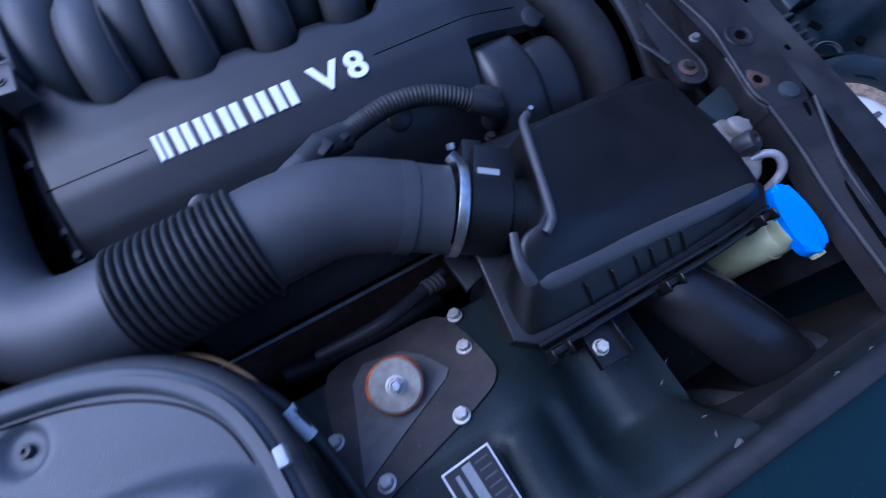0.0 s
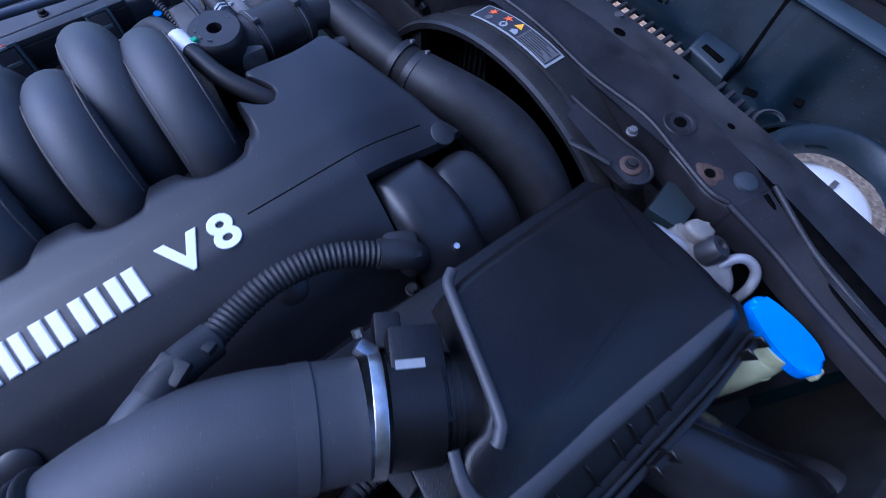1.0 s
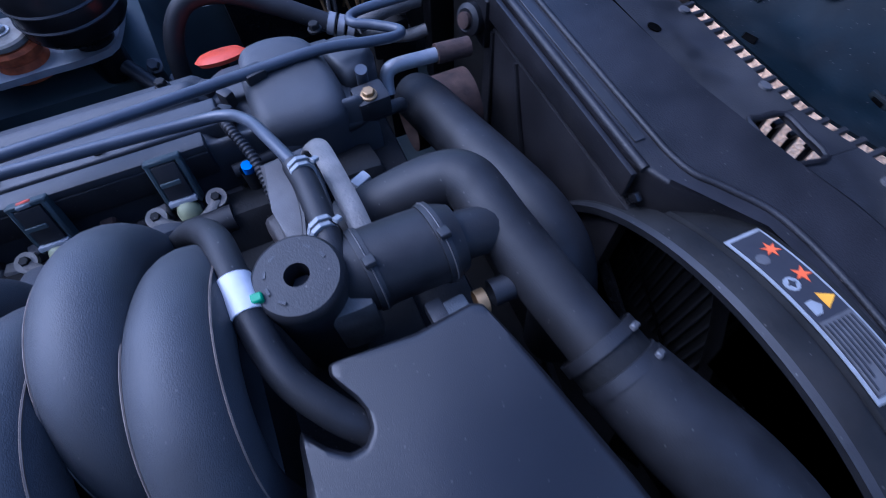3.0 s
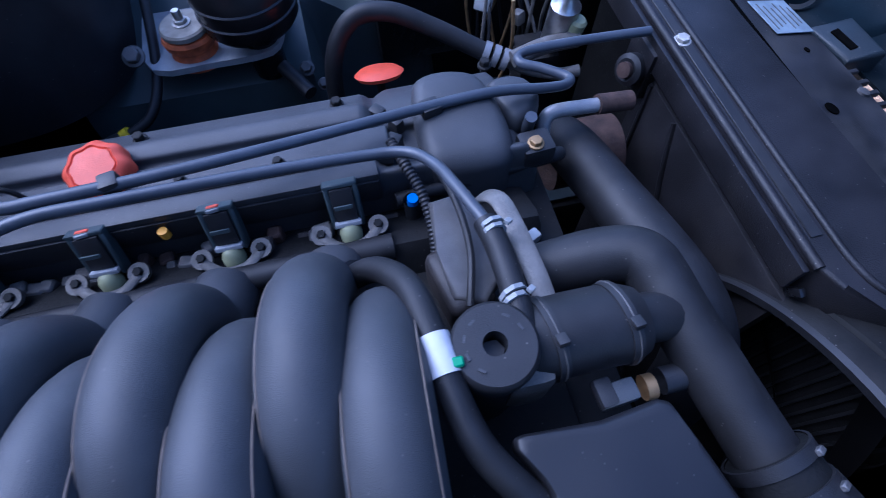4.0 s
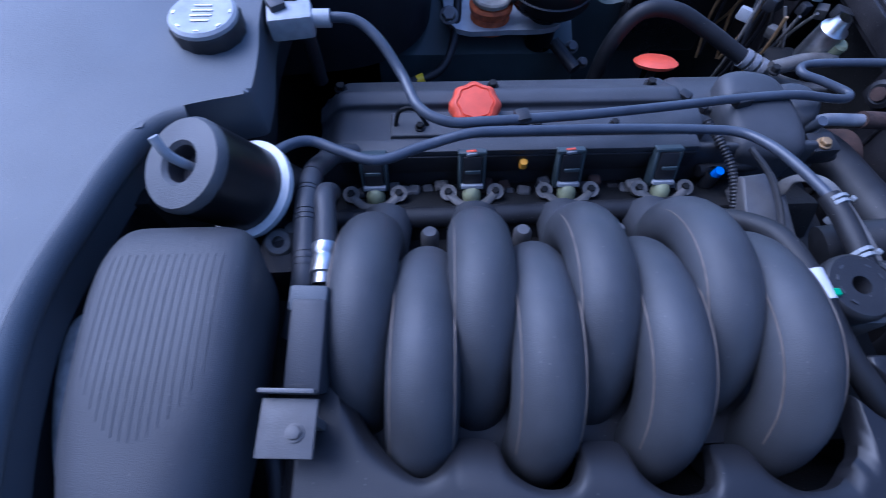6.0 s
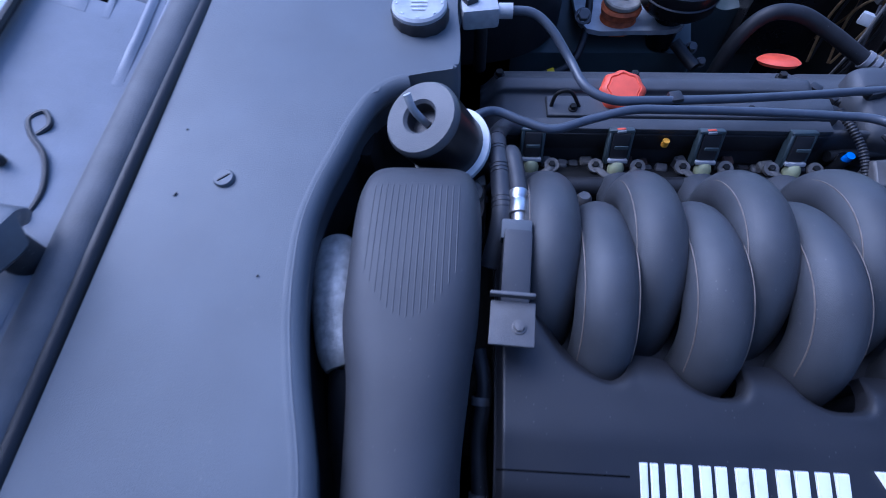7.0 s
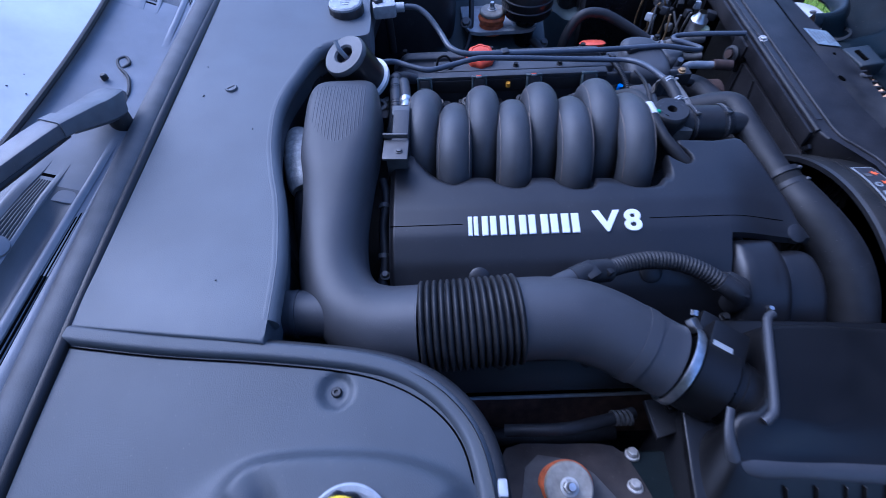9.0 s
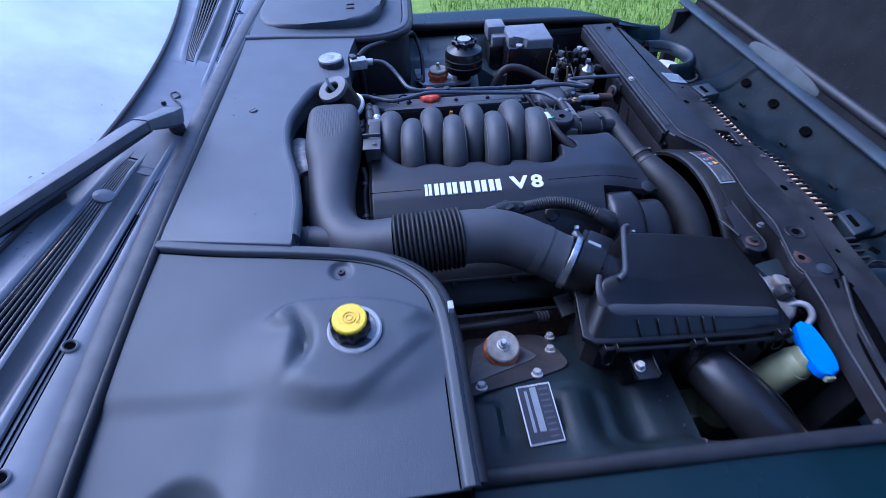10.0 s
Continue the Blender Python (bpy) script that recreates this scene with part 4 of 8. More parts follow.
part("rust_hole", lathe([(0.006, 0.0009), (0.006, 0.0014), (0, 0.0014)], (0.551, -0.394, 0.883), n=16), M_SHADEBLACK, rust)
part("pressed_dome", lathe([(0.0125, 0), (0.0115, 0.0028), (0.007, 0.0042), (0, 0.0045)], (0.573, -0.424, 0.883), n=24), M_BRACKET, front)
part("pressed_ring", lathe([(0.019, 0), (0.018, 0.0014), (0.014, 0.0014), (0.012, 0.0002)], (0.581, -0.331, 0.883), n=28), M_FRAME, front)
part("support_leg", box((0.56, 0.60, 0.60), (0.06, 0.04, 0.52), 0.006), M_FRAME, front)
part("support_leg", box((0.56, -0.60, 0.60), (0.06, 0.04, 0.52), 0.006), M_FRAME, front)
label = thing("spec_sticker", (0.655, 0.31, 0.85), "pale grey printed sticker on the front crossmember", "sticker")
own = box((0, 0, 0), (0.054, 0.056, 0.0012), 0.0004, seg=1)
m_tag = Matrix.Translation((0.646, 0.311, FRONT_Z(0.646, 0.311) + 0.0018)) @ pose(0, 0, 0, 0, 11.3, 4)
own.transform(m_tag)
part("paper", own, M_STICKER, label)
for k in range(6):
    own = box((-0.020 + 0.008 * k, 0.0, 0.0009), (0.0012, 0.044 - 0.008 * (k % 3), 0.0006), 0, seg=1)
    own.transform(m_tag)
    part("print_bar", own, M_ZINC, label)

# grille vanes below the panel's edge
grille = thing("grille", (0.735, -0.01, 0.60), "black radiator grille comb of upright vanes", "grille")
part("grille_rail", box((0.738, -0.01, 0.60), (0.034, 0.66, 0.02), 0.003), M_BLACK, grille)
for k in range(37):
    y = 0.245 - 0.0168 * k
    if -0.298 < y < -0.245:
        continue
    x = front_edge(y)
    part("vane", box((x + 0.022, y, 0.8240), (0.048, 0.0066, 0.007), 0.0012, seg=1), M_BLACK, grille)
    part("vane_foot", box((x + 0.010, y, 0.720), (0.008, 0.0064, 0.208), 0.0012, seg=1), M_BLACK, grille)

bonnet = thing("bonnet", (0.85, 0, 0.55), "open front-hinged bonnet seen from its dark underside", "bonnet")


def lower_x(y):
    a = abs(abs(y) - 0.497)
    s = abs(y)
    x = front_edge(y) + 0.060 + 0.008 * ease((y + 0.06) / 0.12) - 0.020 * ease((s - 0.255) / 0.03) - 0.010 * ease((s - 0.35) / 0.02) + 0.012 * ease((s - 0.37) / 0.06)
    if a < 0.070:
        x = max(x, 0.698 + math.sqrt(0.070**2 - a * a))
    return x


def inner_skin(u, v):
    y = -0.78 + 1.56 * u
    x0 = lower_x(y)
    x = x0 + (0.895 - x0) * v
    k = clamp01((x - 0.752) / 0.143)
    mid = ease((0.41 - abs(y)) / 0.06)
    z = 0.826 + 0.060 * k - 0.055 * math.sin(k * math.pi) + 0.004 * math.sin(y * 23) * math.sin(k * math.pi)
    z += mid * (0.812 + 0.072 * v - 0.030 * math.sin(v * math.pi) - z)
    far = math.hypot(x - 0.698, abs(y) - 0.497)
    z += 0.022 * math.exp(-(((far - 0.092) / 0.020) ** 2)) - 0.010 * math.exp(-(((far - 0.130) / 0.014) ** 2))
    z += 0.008 * ease((abs(y) - 0.302) / 0.008) * ease((v - 0.1) / 0.1) * ease((0.40 - abs(y)) / 0.04)
    z += 0.004 * math.sin(y * 41 + 1.0) * math.sin(v * 9) * ease((v - 0.15) / 0.2) * mid
    return (x, y, z)


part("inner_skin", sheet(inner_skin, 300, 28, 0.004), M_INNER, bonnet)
part("lip", tube([(0.895, y, 0.884) for y in np.linspace(-0.80, 0.80, 16)], 0.021, 14, 2, squash=0.42, side=(0, 0, 1)), M_HOODBLUE, bonnet, "paler blue-green painted bonnet lip")
for sgn in (-1, 1):
    def flange(u, v, sgn=sgn):
        a, b = -0.15 + u * (math.pi + 0.3), v * math.pi
        rad_ = 0.068 + 0.034 * v
        y, x = 0.497 - rad_ * math.cos(a), 0.698 + rad_ * math.sin(a)
        return (x, sgn * y, 0.824 + 0.024 * math.sin(b) ** 0.8 + 0.006 * v)

    part("aperture_flange", sheet(flange, 40, 12, 0.003), M_ROLL, bonnet, "rolled teal edge of the lamp aperture")
    # latch bracket with a slot
    skew, out = (0.038, 0.020) if sgn > 0 else (0.0, 0.0)
    br = part("latch_bracket", slab([(0.757 - skew, sgn * 0.238 + out), (0.796 - skew, sgn * 0.233 + out), (0.795 - skew, sgn * 0.296 + out), (0.750 - skew, sgn * 0.303 + out)], lambda x, y: 0.832 + 0.25 * (x + skew - 0.77), 0.795, 0.005, 3), M_ROLL, bonnet, "dusty painted latch bracket")
    part("bracket_slot", box((0.769 - skew, sgn * 0.268 + out, 0.8322), (0.009, 0.034, 0.003), 0.001, (0, -14, sgn * 6), seg=1), M_SHADEBLACK, br)
PAD0, PADX, PADZ = Vector((0.905, 0, 0.880)), 0.40, 0.92


def pad(u, v):
    y = -0.76 + 1.52 * u
    s = v * 1.25
    return (PAD0.x + PADX * s + 0.03 * math.sin(s * 2.5), y, PAD0.z + PADZ * s + 0.010 * math.sin(y * 9) * math.sin(s * 6))


part("sound_pad", sheet(pad, 60, 50, 0.02), M_PAD, bonnet, "black felt sound pad")
part("outer_skin", box((1.20, 0, 1.42), (0.012, 1.66, 1.36), 0.004, (0, 23.5, 0)), M_PAINT, bonnet)
# Low oval bulge on the pad in a paler colour.
own = lathe([(1.0, -0.2), (0.95, 0.35), (0.6, 0.85), (0.0, 1.0)], (0, 0, 0), (0, 0, 1), 40)
own.transform(Matrix.Translation((0.909, 0.262, 0.897)) @ pose(0, 0, 0, 0, -66.5, 0) @ Matrix.Diagonal((0.030, 0.155, 0.010, 1.0)))
part("pale_patch", own, M_FELT, bonnet, "pale oval patch on the pad")
part("pad_rim", tube([(0.925, y, 0.915) for y in np.linspace(-0.78, 0.78, 14)], 0.013, 10, 2), M_BLACK, bonnet)
for y in (0.285, 0.165, 0.03):
    part("access_hole", lathe([(0.016, 0), (0.016, 0.003), (0, 0.0035)], Vector(inner_skin((y + 0.78) / 1.56, 0.74)) + Vector((-0.002, 0, 0.001)), (-0.7, 0, 0.7), 20, wave=lambda t: 1 - 0.3 * math.sin(t) ** 2), M_SHADEBLACK, bonnet)
for y, v in ((-0.339, 0.22), (-0.386, 0.56), (0.163, 0.08)):
    part("square_hole", box(Vector(inner_skin((y + 0.78) / 1.56, v)) + Vector((-0.001, 0, 0.001)), (0.011, 0.017, 0.003), 0.001, (0, -30, 20), seg=1), M_SHADEBLACK, bonnet)
seam = [Vector(inner_skin((y + 0.78) / 1.56, v)) + Vector((0, 0, 0.001)) for y, v in ((-0.309, 0.02), (-0.303, 0.3), (-0.293, 0.6), (-0.28, 0.95))]
part("skin_seam", tube(seam, 0.0032, 8, 6, squash=0.5, side=(0, 0, 1)), M_SHADEBLACK, bonnet, "dark overlap seam in the bonnet skin")
for y in (0.22, 0.03, -0.14):
    nut = part("skin_clip", box(Vector(inner_skin((y + 0.78) / 1.56, 0.45)) + Vector((-0.003, 0, 0)), (0.006, 0.024, 0.013), 0.002, (0, 0, 0)), M_BODY, bonnet)
    part("clip_slot", box(Vector(inner_skin((y + 0.78) / 1.56, 0.45)) + Vector((-0.0062, 0, 0)), (0.002, 0.013, 0.006), 0.0005, seg=1), M_SHADEBLACK, nut)
for sgn in (-1, 1):
    part("hinge_bracket", box((0.76, sgn * 0.375, 0.790), (0.06, 0.05, 0.03), 0.006, (0, 15, 0)), M_DARK, bonnet)
    part("hinge_ring", lathe([(0.016, 0), (0.020, 0.004), (0.016, 0.008)], (0.745, sgn * 0.385, 0.815), (-0.5, 0, 1), 24), M_BRACKET, bonnet)
    part("side_post", box((0.86, sgn * 0.74, 0.66), (0.05, 0.03, 0.44), 0.006), M_DARK, bonnet)
part("base_rail", box((0.84, 0, 0.44), (0.05, 1.5, 0.06), 0.01), M_DARK, bonnet)

for sgn in (-1, 1):
    lamp = thing("headlamp", (0.716, sgn * 0.498, 0.655), "pale round headlamp shell in the bonnet aperture", "headlamp", "headlamps")
    part("shell", lathe([(0.056, -0.14), (0.062, -0.02), (0.060, -0.004), (0.045, 0.004), (0.0, 0.007)], (0.724, sgn * 0.497, 0.800), (0.05, 0, 1), 40), M_LAMP, lamp)
    part("rim_tab", box((0.740, sgn * 0.492, 0.808), (0.014, 0.007, 0.004), 0.001, seg=1), M_ZINC, lamp)

# radiator and fan shroud
rad = thing("radiator", (0.47, 0.05, 0.34), "dark radiator with folded cowling behind the crossmember", "radiator")
part("core", box((0.562, 0.03, 0.575), (0.03, 0.98, 0.47), 0.004), M_DARK, rad)
part("cowling", slab([(0.486, 0.290), (0.500, 0.290), (0.500, 0.012), (0.486, 0.012)], 0.838, 0.36, 0.003, 2), M_FRAME, rad)
part("cowling_crease", tube([(0.4855, 0.215, 0.836), (0.4845, 0.185, 0.76), (0.4845, 0.14, 0.68), (0.4845, 0.08, 0.62)], 0.0030, 8), M_FRAME, rad)
part("cowling_crease", tube([(0.4855, 0.270, 0.836), (0.4845, 0.262, 0.72), (0.4845, 0.25, 0.60)], 0.0030, 8), M_FRAME, rad)
part("top_tank", box((0.580, 0.03, 0.815), (0.05, 0.98, 0.035), 0.008), M_BLACK, rad)
FANC = Vector((0.486, -0.150, 0.622))
shroud = thing("fan_shroud", (0.45, -0.15, 0.345), "black round fan shroud behind the radiator hose", "fan shroud")
part("ring", lathe([(0.258, 0.0), (0.268, -0.002), (0.2705, 0.004), (0.2705, 0.016), (0.266, 0.018), (0.266, 0.021), (0.2695, 0.023), (0.2695, 0.060), (0.250, 0.060), (0.248, 0.010), (0.258, 0.0)], FANC, (1, 0, 0), 110), M_DARK, shroud)
part("ring_lip", lathe([(0.258, -0.006), (0.266, -0.007), (0.268, -0.002), (0.256, 0.002), (0.258, -0.006)], FANC, (1, 0, 0), 110), M_BLACK, shroud)
part("back_wall", lathe([(0.252, 0.0585), (0.0, 0.0585)], FANC, (1, 0, 0), 60), M_DARK, shroud)
for k in range(44):
    y = -0.235 + 0.0109 * k
    h = math.sqrt(max(0.0, 0.245**2 - y * y))
    part("radiator_fin", box(FANC + Vector((0.056, y, h * 0.55)), (0.004, 0.0030, h * 0.86), 0, seg=1), M_BLACK, shroud)
part("lip_tab", box(FANC + Vector((0.004, 0.165, 0.228)), (0.006, 0.008, 0.018), 0.002, (30, 0, 0)), M_GLOSSBLACK, shroud)
for a in (-58, 75, 128):
    d = Vector((0, -math.sin(radians(a)), math.cos(radians(a))))
    part("stay", tube([FANC + Vector((0.012, 0, 0)) + d * 0.05, FANC + Vector((0.012, 0, 0)) + d * 0.255], 0.011, 10, 1, squash=0.5, side=(1, 0, 0)), M_GLOSSBLACK, shroud)


def ring_plate(a0, a1, r0, r1, x, wob=0.0, ph=0.0):
    bm = bmesh.new()
    rows = []
    for a in np.linspace(a0, a1, 18):
        d = Vector((0, -math.sin(radians(a)), math.cos(radians(a))))
        rows.append([bm.verts.new(FANC + Vector((x, 0, 0)) + d * r) for r in (r1, r0 + wob * math.sin(radians(a * 5 + ph)))])
    for p, q in zip(rows, rows[1:]):
        bm.faces.new((p[0], q[0], q[1], p[1]))
    bmesh.ops.solidify(bm, geom=bm.faces[:], thickness=0.004)
    return bm


part("guard_plate", ring_plate(-9, 27, 0.178, 0.258, 0.004, 0.006), M_COVER, shroud)
part("guard_plate", ring_plate(46, 96, 0.17, 0.258, 0.004, 0.008), M_COVER, shroud)
part("guard_plate", ring_plate(27, 46, 0.212, 0.258, 0.010, 0.006, 40), M_COVER, shroud)
part("inner_shroud", ring_plate(20, 100, 0.168, 0.250, 0.032, 0.004), M_BLACK, shroud)
part("guard_step", ring_plate(-9, 27, 0.226, 0.231, 0.001), M_GLOSSBLACK, shroud)
fan = thing("cooling_fan", (0.53, -0.15, 0.40), "black plastic cooling fan at rest", "fan")
part("hub", lathe([(0.06, 0.0), (0.065, 0.008), (0.065, 0.036), (0, 0.036)], FANC + Vector((0.016, 0, 0)), (1, 0, 0), 36), M_BLACK, fan)
part("hub_face", lathe([(0.0, -0.004), (0.03, -0.004), (0.06, 0.0)], FANC + Vector((0.016, 0, 0)), (1, 0, 0), 36), M_BLACK, fan)
for k in range(11):
    a = 2 * math.pi * k / 11 + 0.2
    bl = bmesh.new()
    rr = []
    for r in np.linspace(0.06, 0.243, 7):
        tw = radians(40 - 60 * (r - 0.06))
        mid = a + 0.9 * (r - 0.06)
        w = 0.032 + 0.10 * (r - 0.06)
        row = []
        for q in (-0.5, 0.5):
            ang = mid + q * w * math.cos(tw) / r
            row.append(bl.verts.new(FANC + Vector((0.036 + q * w * math.sin(tw), r * math.sin(ang), r * math.cos(ang)))))
        rr.append(row)
    for x, y in zip(rr, rr[1:]):
        bl.faces.new((x[0], x[1], y[1], y[0]))
    bmesh.ops.solidify(bl, geom=bl.faces[:], thickness=0.003)
    part("blade", bl, M_GLOSSBLACK, fan)


def arc_patch(a0, a1, x0, x1, r, n=14, thick=0.0008):
    bm = bmesh.new()
    rows = []
    x0, x1 = x0 - 0.0865, x1 - 0.0865
    for a in np.linspace(a0, a1, n):
        d = Vector((0, -math.sin(radians(a)), math.cos(radians(a))))
        rows.append([bm.verts.new(FANC + Vector((x, 0, 0)) + d * rr) for x, rr in ((x0, r), (x1, r), (x1, r + thick), (x0, r + thick))])
    for x, y in zip(rows, rows[1:]):
        for k in range(4):
            bm.faces.new((x[k], x[(k + 1) % 4], y[(k + 1) % 4], y[k]))
    bm.faces.new(rows[0][::-1])
    bm.faces.new(rows[-1])
    return bm


warn = thing("warning_label", (0.525, -0.12, 0.893), "silver warning label with orange and amber pictograms on the fan shroud", "label")
WA0, WA1 = -20.0, 8.0
part("label_sheet", arc_patch(WA0, WA1, 0.1105, 0.1415, 0.2700), M_LABEL, warn)
part("label_field", arc_patch(WA0 + 0.8, WA1 - 0.8, 0.1130, 0.1390, 0.2709), M_LABELDARK, warn)
def arc_sign(a, x, pts, r=0.2718):
    """A flat sign on the curved label; pts in metres along the arc and across it."""
    bm = bmesh.new()
    rows = [[], []]
    for k, rr in enumerate((r, r + 0.0006)):
        for s, w in pts:
            q = radians(a) + s / r
            rows[k].append(bm.verts.new(FANC + Vector((x - 0.0865 + w, -math.sin(q) * rr, math.cos(q) * rr))))
    n = len(pts)
    bm.faces.new(rows[1])
    bm.faces.new(rows[0][::-1])
    for k in range(n):
        bm.faces.new((rows[0][k], rows[0][(k + 1) % n], rows[1][(k + 1) % n], rows[1][k]))
    return bm


def star(r0, r1, n, turn=0.0):
    return [((r0 if k % 2 else r1) * math.cos(math.pi * k / n + turn), (r0 if k % 2 else r1) * math.sin(math.pi * k / n + turn)) for k in range(2 * n)]


part("pictogram", arc_sign(WA0 + 4.5, 0.1310, star(0.0026, 0.0068, 6)), M_ORANGE, warn)
part("pictogram", arc_sign(WA0 + 9.8, 0.1320, star(0.0026, 0.0068, 5)), M_ORANGE, warn)
part("pictogram", arc_sign(WA0 + 14.2, 0.1320, [(-0.006, -0.0045), (0.006, -0.0045), (0.0, 0.006)]), M_AMBER, warn)
part("pictogram", arc_sign(WA0 + 5.5, 0.1190, star(0.0045, 0.0050, 12)), M_ZINC, warn)
part("pictogram", arc_sign(WA0 + 10.5, 0.1200, star(0.0052, 0.0056, 12)), M_LABEL, warn)
part("pictogram", arc_sign(WA0 + 10.5, 0.1200, star(0.0018, 0.0036, 4), 0.2724), M_LABELDARK, warn)
part("pictogram", arc_sign(WA0 + 14.6, 0.1200, [(-0.005, -0.004), (0.005, -0.004), (0.005, 0.001), (0.0, 0.005), (-0.005, 0.001)]), M_LABEL, warn)
part("print_panel", arc_patch(WA0 + 16.6, WA1 - 1.0, 0.1135, 0.1388, 0.2715), M_ZINC, warn, "grey print panel")
for k in range(7):
    part("print_bar", arc_patch(WA0 + 17.2, WA1 - 1.6 - 1.5 * (k % 3), 0.1148 + 0.0034 * k, 0.1148 + 0.0034 * k + 0.0011, 0.2724), M_LABELDARK, warn)


# ---------------------------------------------------------------- engine
engine = thing("engine_block", (0.06, 0, 0.34), "grimy aluminium V8 engine block low in the bay", "engine")
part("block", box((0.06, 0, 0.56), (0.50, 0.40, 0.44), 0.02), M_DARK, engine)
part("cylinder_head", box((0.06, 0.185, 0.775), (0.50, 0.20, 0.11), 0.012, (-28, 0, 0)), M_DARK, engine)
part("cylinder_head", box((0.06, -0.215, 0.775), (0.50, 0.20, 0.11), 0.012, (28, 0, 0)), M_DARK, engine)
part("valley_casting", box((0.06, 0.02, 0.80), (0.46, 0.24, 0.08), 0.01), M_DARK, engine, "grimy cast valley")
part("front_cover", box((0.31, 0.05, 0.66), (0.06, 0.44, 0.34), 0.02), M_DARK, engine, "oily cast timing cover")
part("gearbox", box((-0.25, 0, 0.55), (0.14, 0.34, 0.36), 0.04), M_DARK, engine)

# left bank cam cover
camc = thing("cam_cover", (0.06, 0.26, 0.80), "dark grey cam cover of the far cylinder bank", "cam cover")


CAM_LINE = smooth_path([(0.172, 0.838), (0.176, 0.885), (0.188, 0.893), (0.232, 0.888), (0.240, 0.897), (0.262, 0.898), (0.292, 0.884), (0.318, 0.862), (0.326, 0.80)], 8)


def cam_surf(u, v):
    x = -0.208 + 0.53 * u
    near = ease((0.205 - x) / 0.03)
    y, z = CAM_LINE[round(v * (len(CAM_LINE) - 1))]
    y -= 0.017 * near * ease((y - 0.24) / 0.05)
    z -= 0.025 * (1 - ease(min(u / 0.07, (1 - u) / 0.03))) ** 2
    z -= 0.016 * ease((x - 0.176) / 0.014) * ease((y - 0.18) / 0.02)
    return (x, y, z)


part("cover_shell", sheet(cam_surf, 120, 64, 0.02), M_RUNNER, camc, limit=70)
part("coil_plate", slab([(-0.13, 0.196), (0.195, 0.196), (0.195, 0.228), (-0.13, 0.228)], 0.8965, 0.880, 0.003), M_RUNNER, camc)
for x in (-0.185, -0.02, 0.155, 0.30):
    hexbolt("cover_bolt", (x, 0.285 if x > 0.2 else 0.268, 0.888), 0.005, 0.008, M_DARK, camc)
for x in (-0.10, 0.02, 0.10):
    hexbolt("coil_bolt", (x, 0.206, 0.8965), 0.004, 0.006, M_DARK, camc)
part("lifting_eye", tube([(-0.125, 0.21, 0.895), (-0.120, 0.214, 0.912), (-0.105, 0.214, 0.915), (-0.092, 0.21, 0.895)], 0.0022, 8), M_DARK, camc)
lobe = smooth_path([(0.224, 0.262), (0.220, 0.222), (0.222, 0.182), (0.236, 0.170), (0.286, 0.168), (0.300, 0.188), (0.298, 0.228), (0.287, 0.262), (0.264, 0.274), (0.238, 0.274)], 4, True)
part("front_lobe", mound(lobe, lambda x, y: 0.905 - 0.10 * (0.235 - y), 0.84), M_RUNNER, camc, limit=80)
lobe = smooth_path([(0.294, 0.262), (0.306, 0.216), (0.326, 0.218), (0.342, 0.240), (0.334, 0.264), (0.312, 0.272)], 4, True)
part("front_lobe", mound(lobe, lambda x, y: 0.890, 0.83), M_RUNNER, camc, limit=80)
for x, y, w in ((0.190, 0.252, 0.012), (0.204, 0.236, 0.010), (0.198, 0.214, 0.016)):
    part("recess_clip", box((x, y, 0.884), (w, 0.014, 0.016), 0.003, (0, 0, 40 * w / 0.012)), M_BLACK, camc)
part("vent_stub", tube([(0.322, 0.214, 0.868), (0.321, 0.206, 0.896)], 0.0055, 12, 1), M_PIPE, camc)
hexbolt("rail_bolt", (0.319, 0.183, 0.887), 0.0055, 0.006, M_BRASS, camc)
part("rail_bracket", box((0.321, 0.187, 0.876), (0.030, 0.026, 0.022), 0.004, (0, 0, 4)), M_BLACK, camc)
part("gasket_rail", tube([(0.19, 0.166, 0.868), (0.276, 0.176, 0.866), (0.309, 0.180, 0.866), (0.344, 0.186, 0.862), (0.350, 0.196, 0.850)], 0.0066, 12), M_RUBBER, camc)

oil = thing("oil_filler_cap", (-0.043, 0.232, 0.893), "faded red scalloped oil filler cap", "fluid cap")
part("neck", lathe([(0.020, 0.0), (0.020, 0.012)], (-0.043, 0.232, 0.883), (0, -0.25, 1), 24), M_BLACK, oil)
part("cap", lathe([(0.023, 0.010), (0.0258, 0.013), (0.0258, 0.024), (0.023, 0.028), (0.019, 0.0300), (0.0178, 0.0285), (0.0168, 0.0300), (0.006, 0.0305), (0, 0.0305)], (-0.043, 0.232, 0.883), (0, -0.25, 1), 64, wave=lambda t: 1 + 0.045 * math.cos(t * 8)), M_RED, oil)
dip = thing("dipstick_handle", (0.203, 0.352, 0.80), "red oval dipstick handle behind the cam cover", "dipstick")
part("handle", lathe([(0.0, 0.0115), (0.022, 0.0115), (0.0275, 0.0075), (0.024, 0.003), (0.009, 0.0)], (0.202, 0.353, 0.832), (0.0, 0.42, 0.9), 30), M_RED, dip)
part("stick_tube", tube([(0.202, 0.353, 0.834), (0.200, 0.355, 0.70), (0.190, 0.34, 0.50)], 0.005, 10), M_DARK, dip)

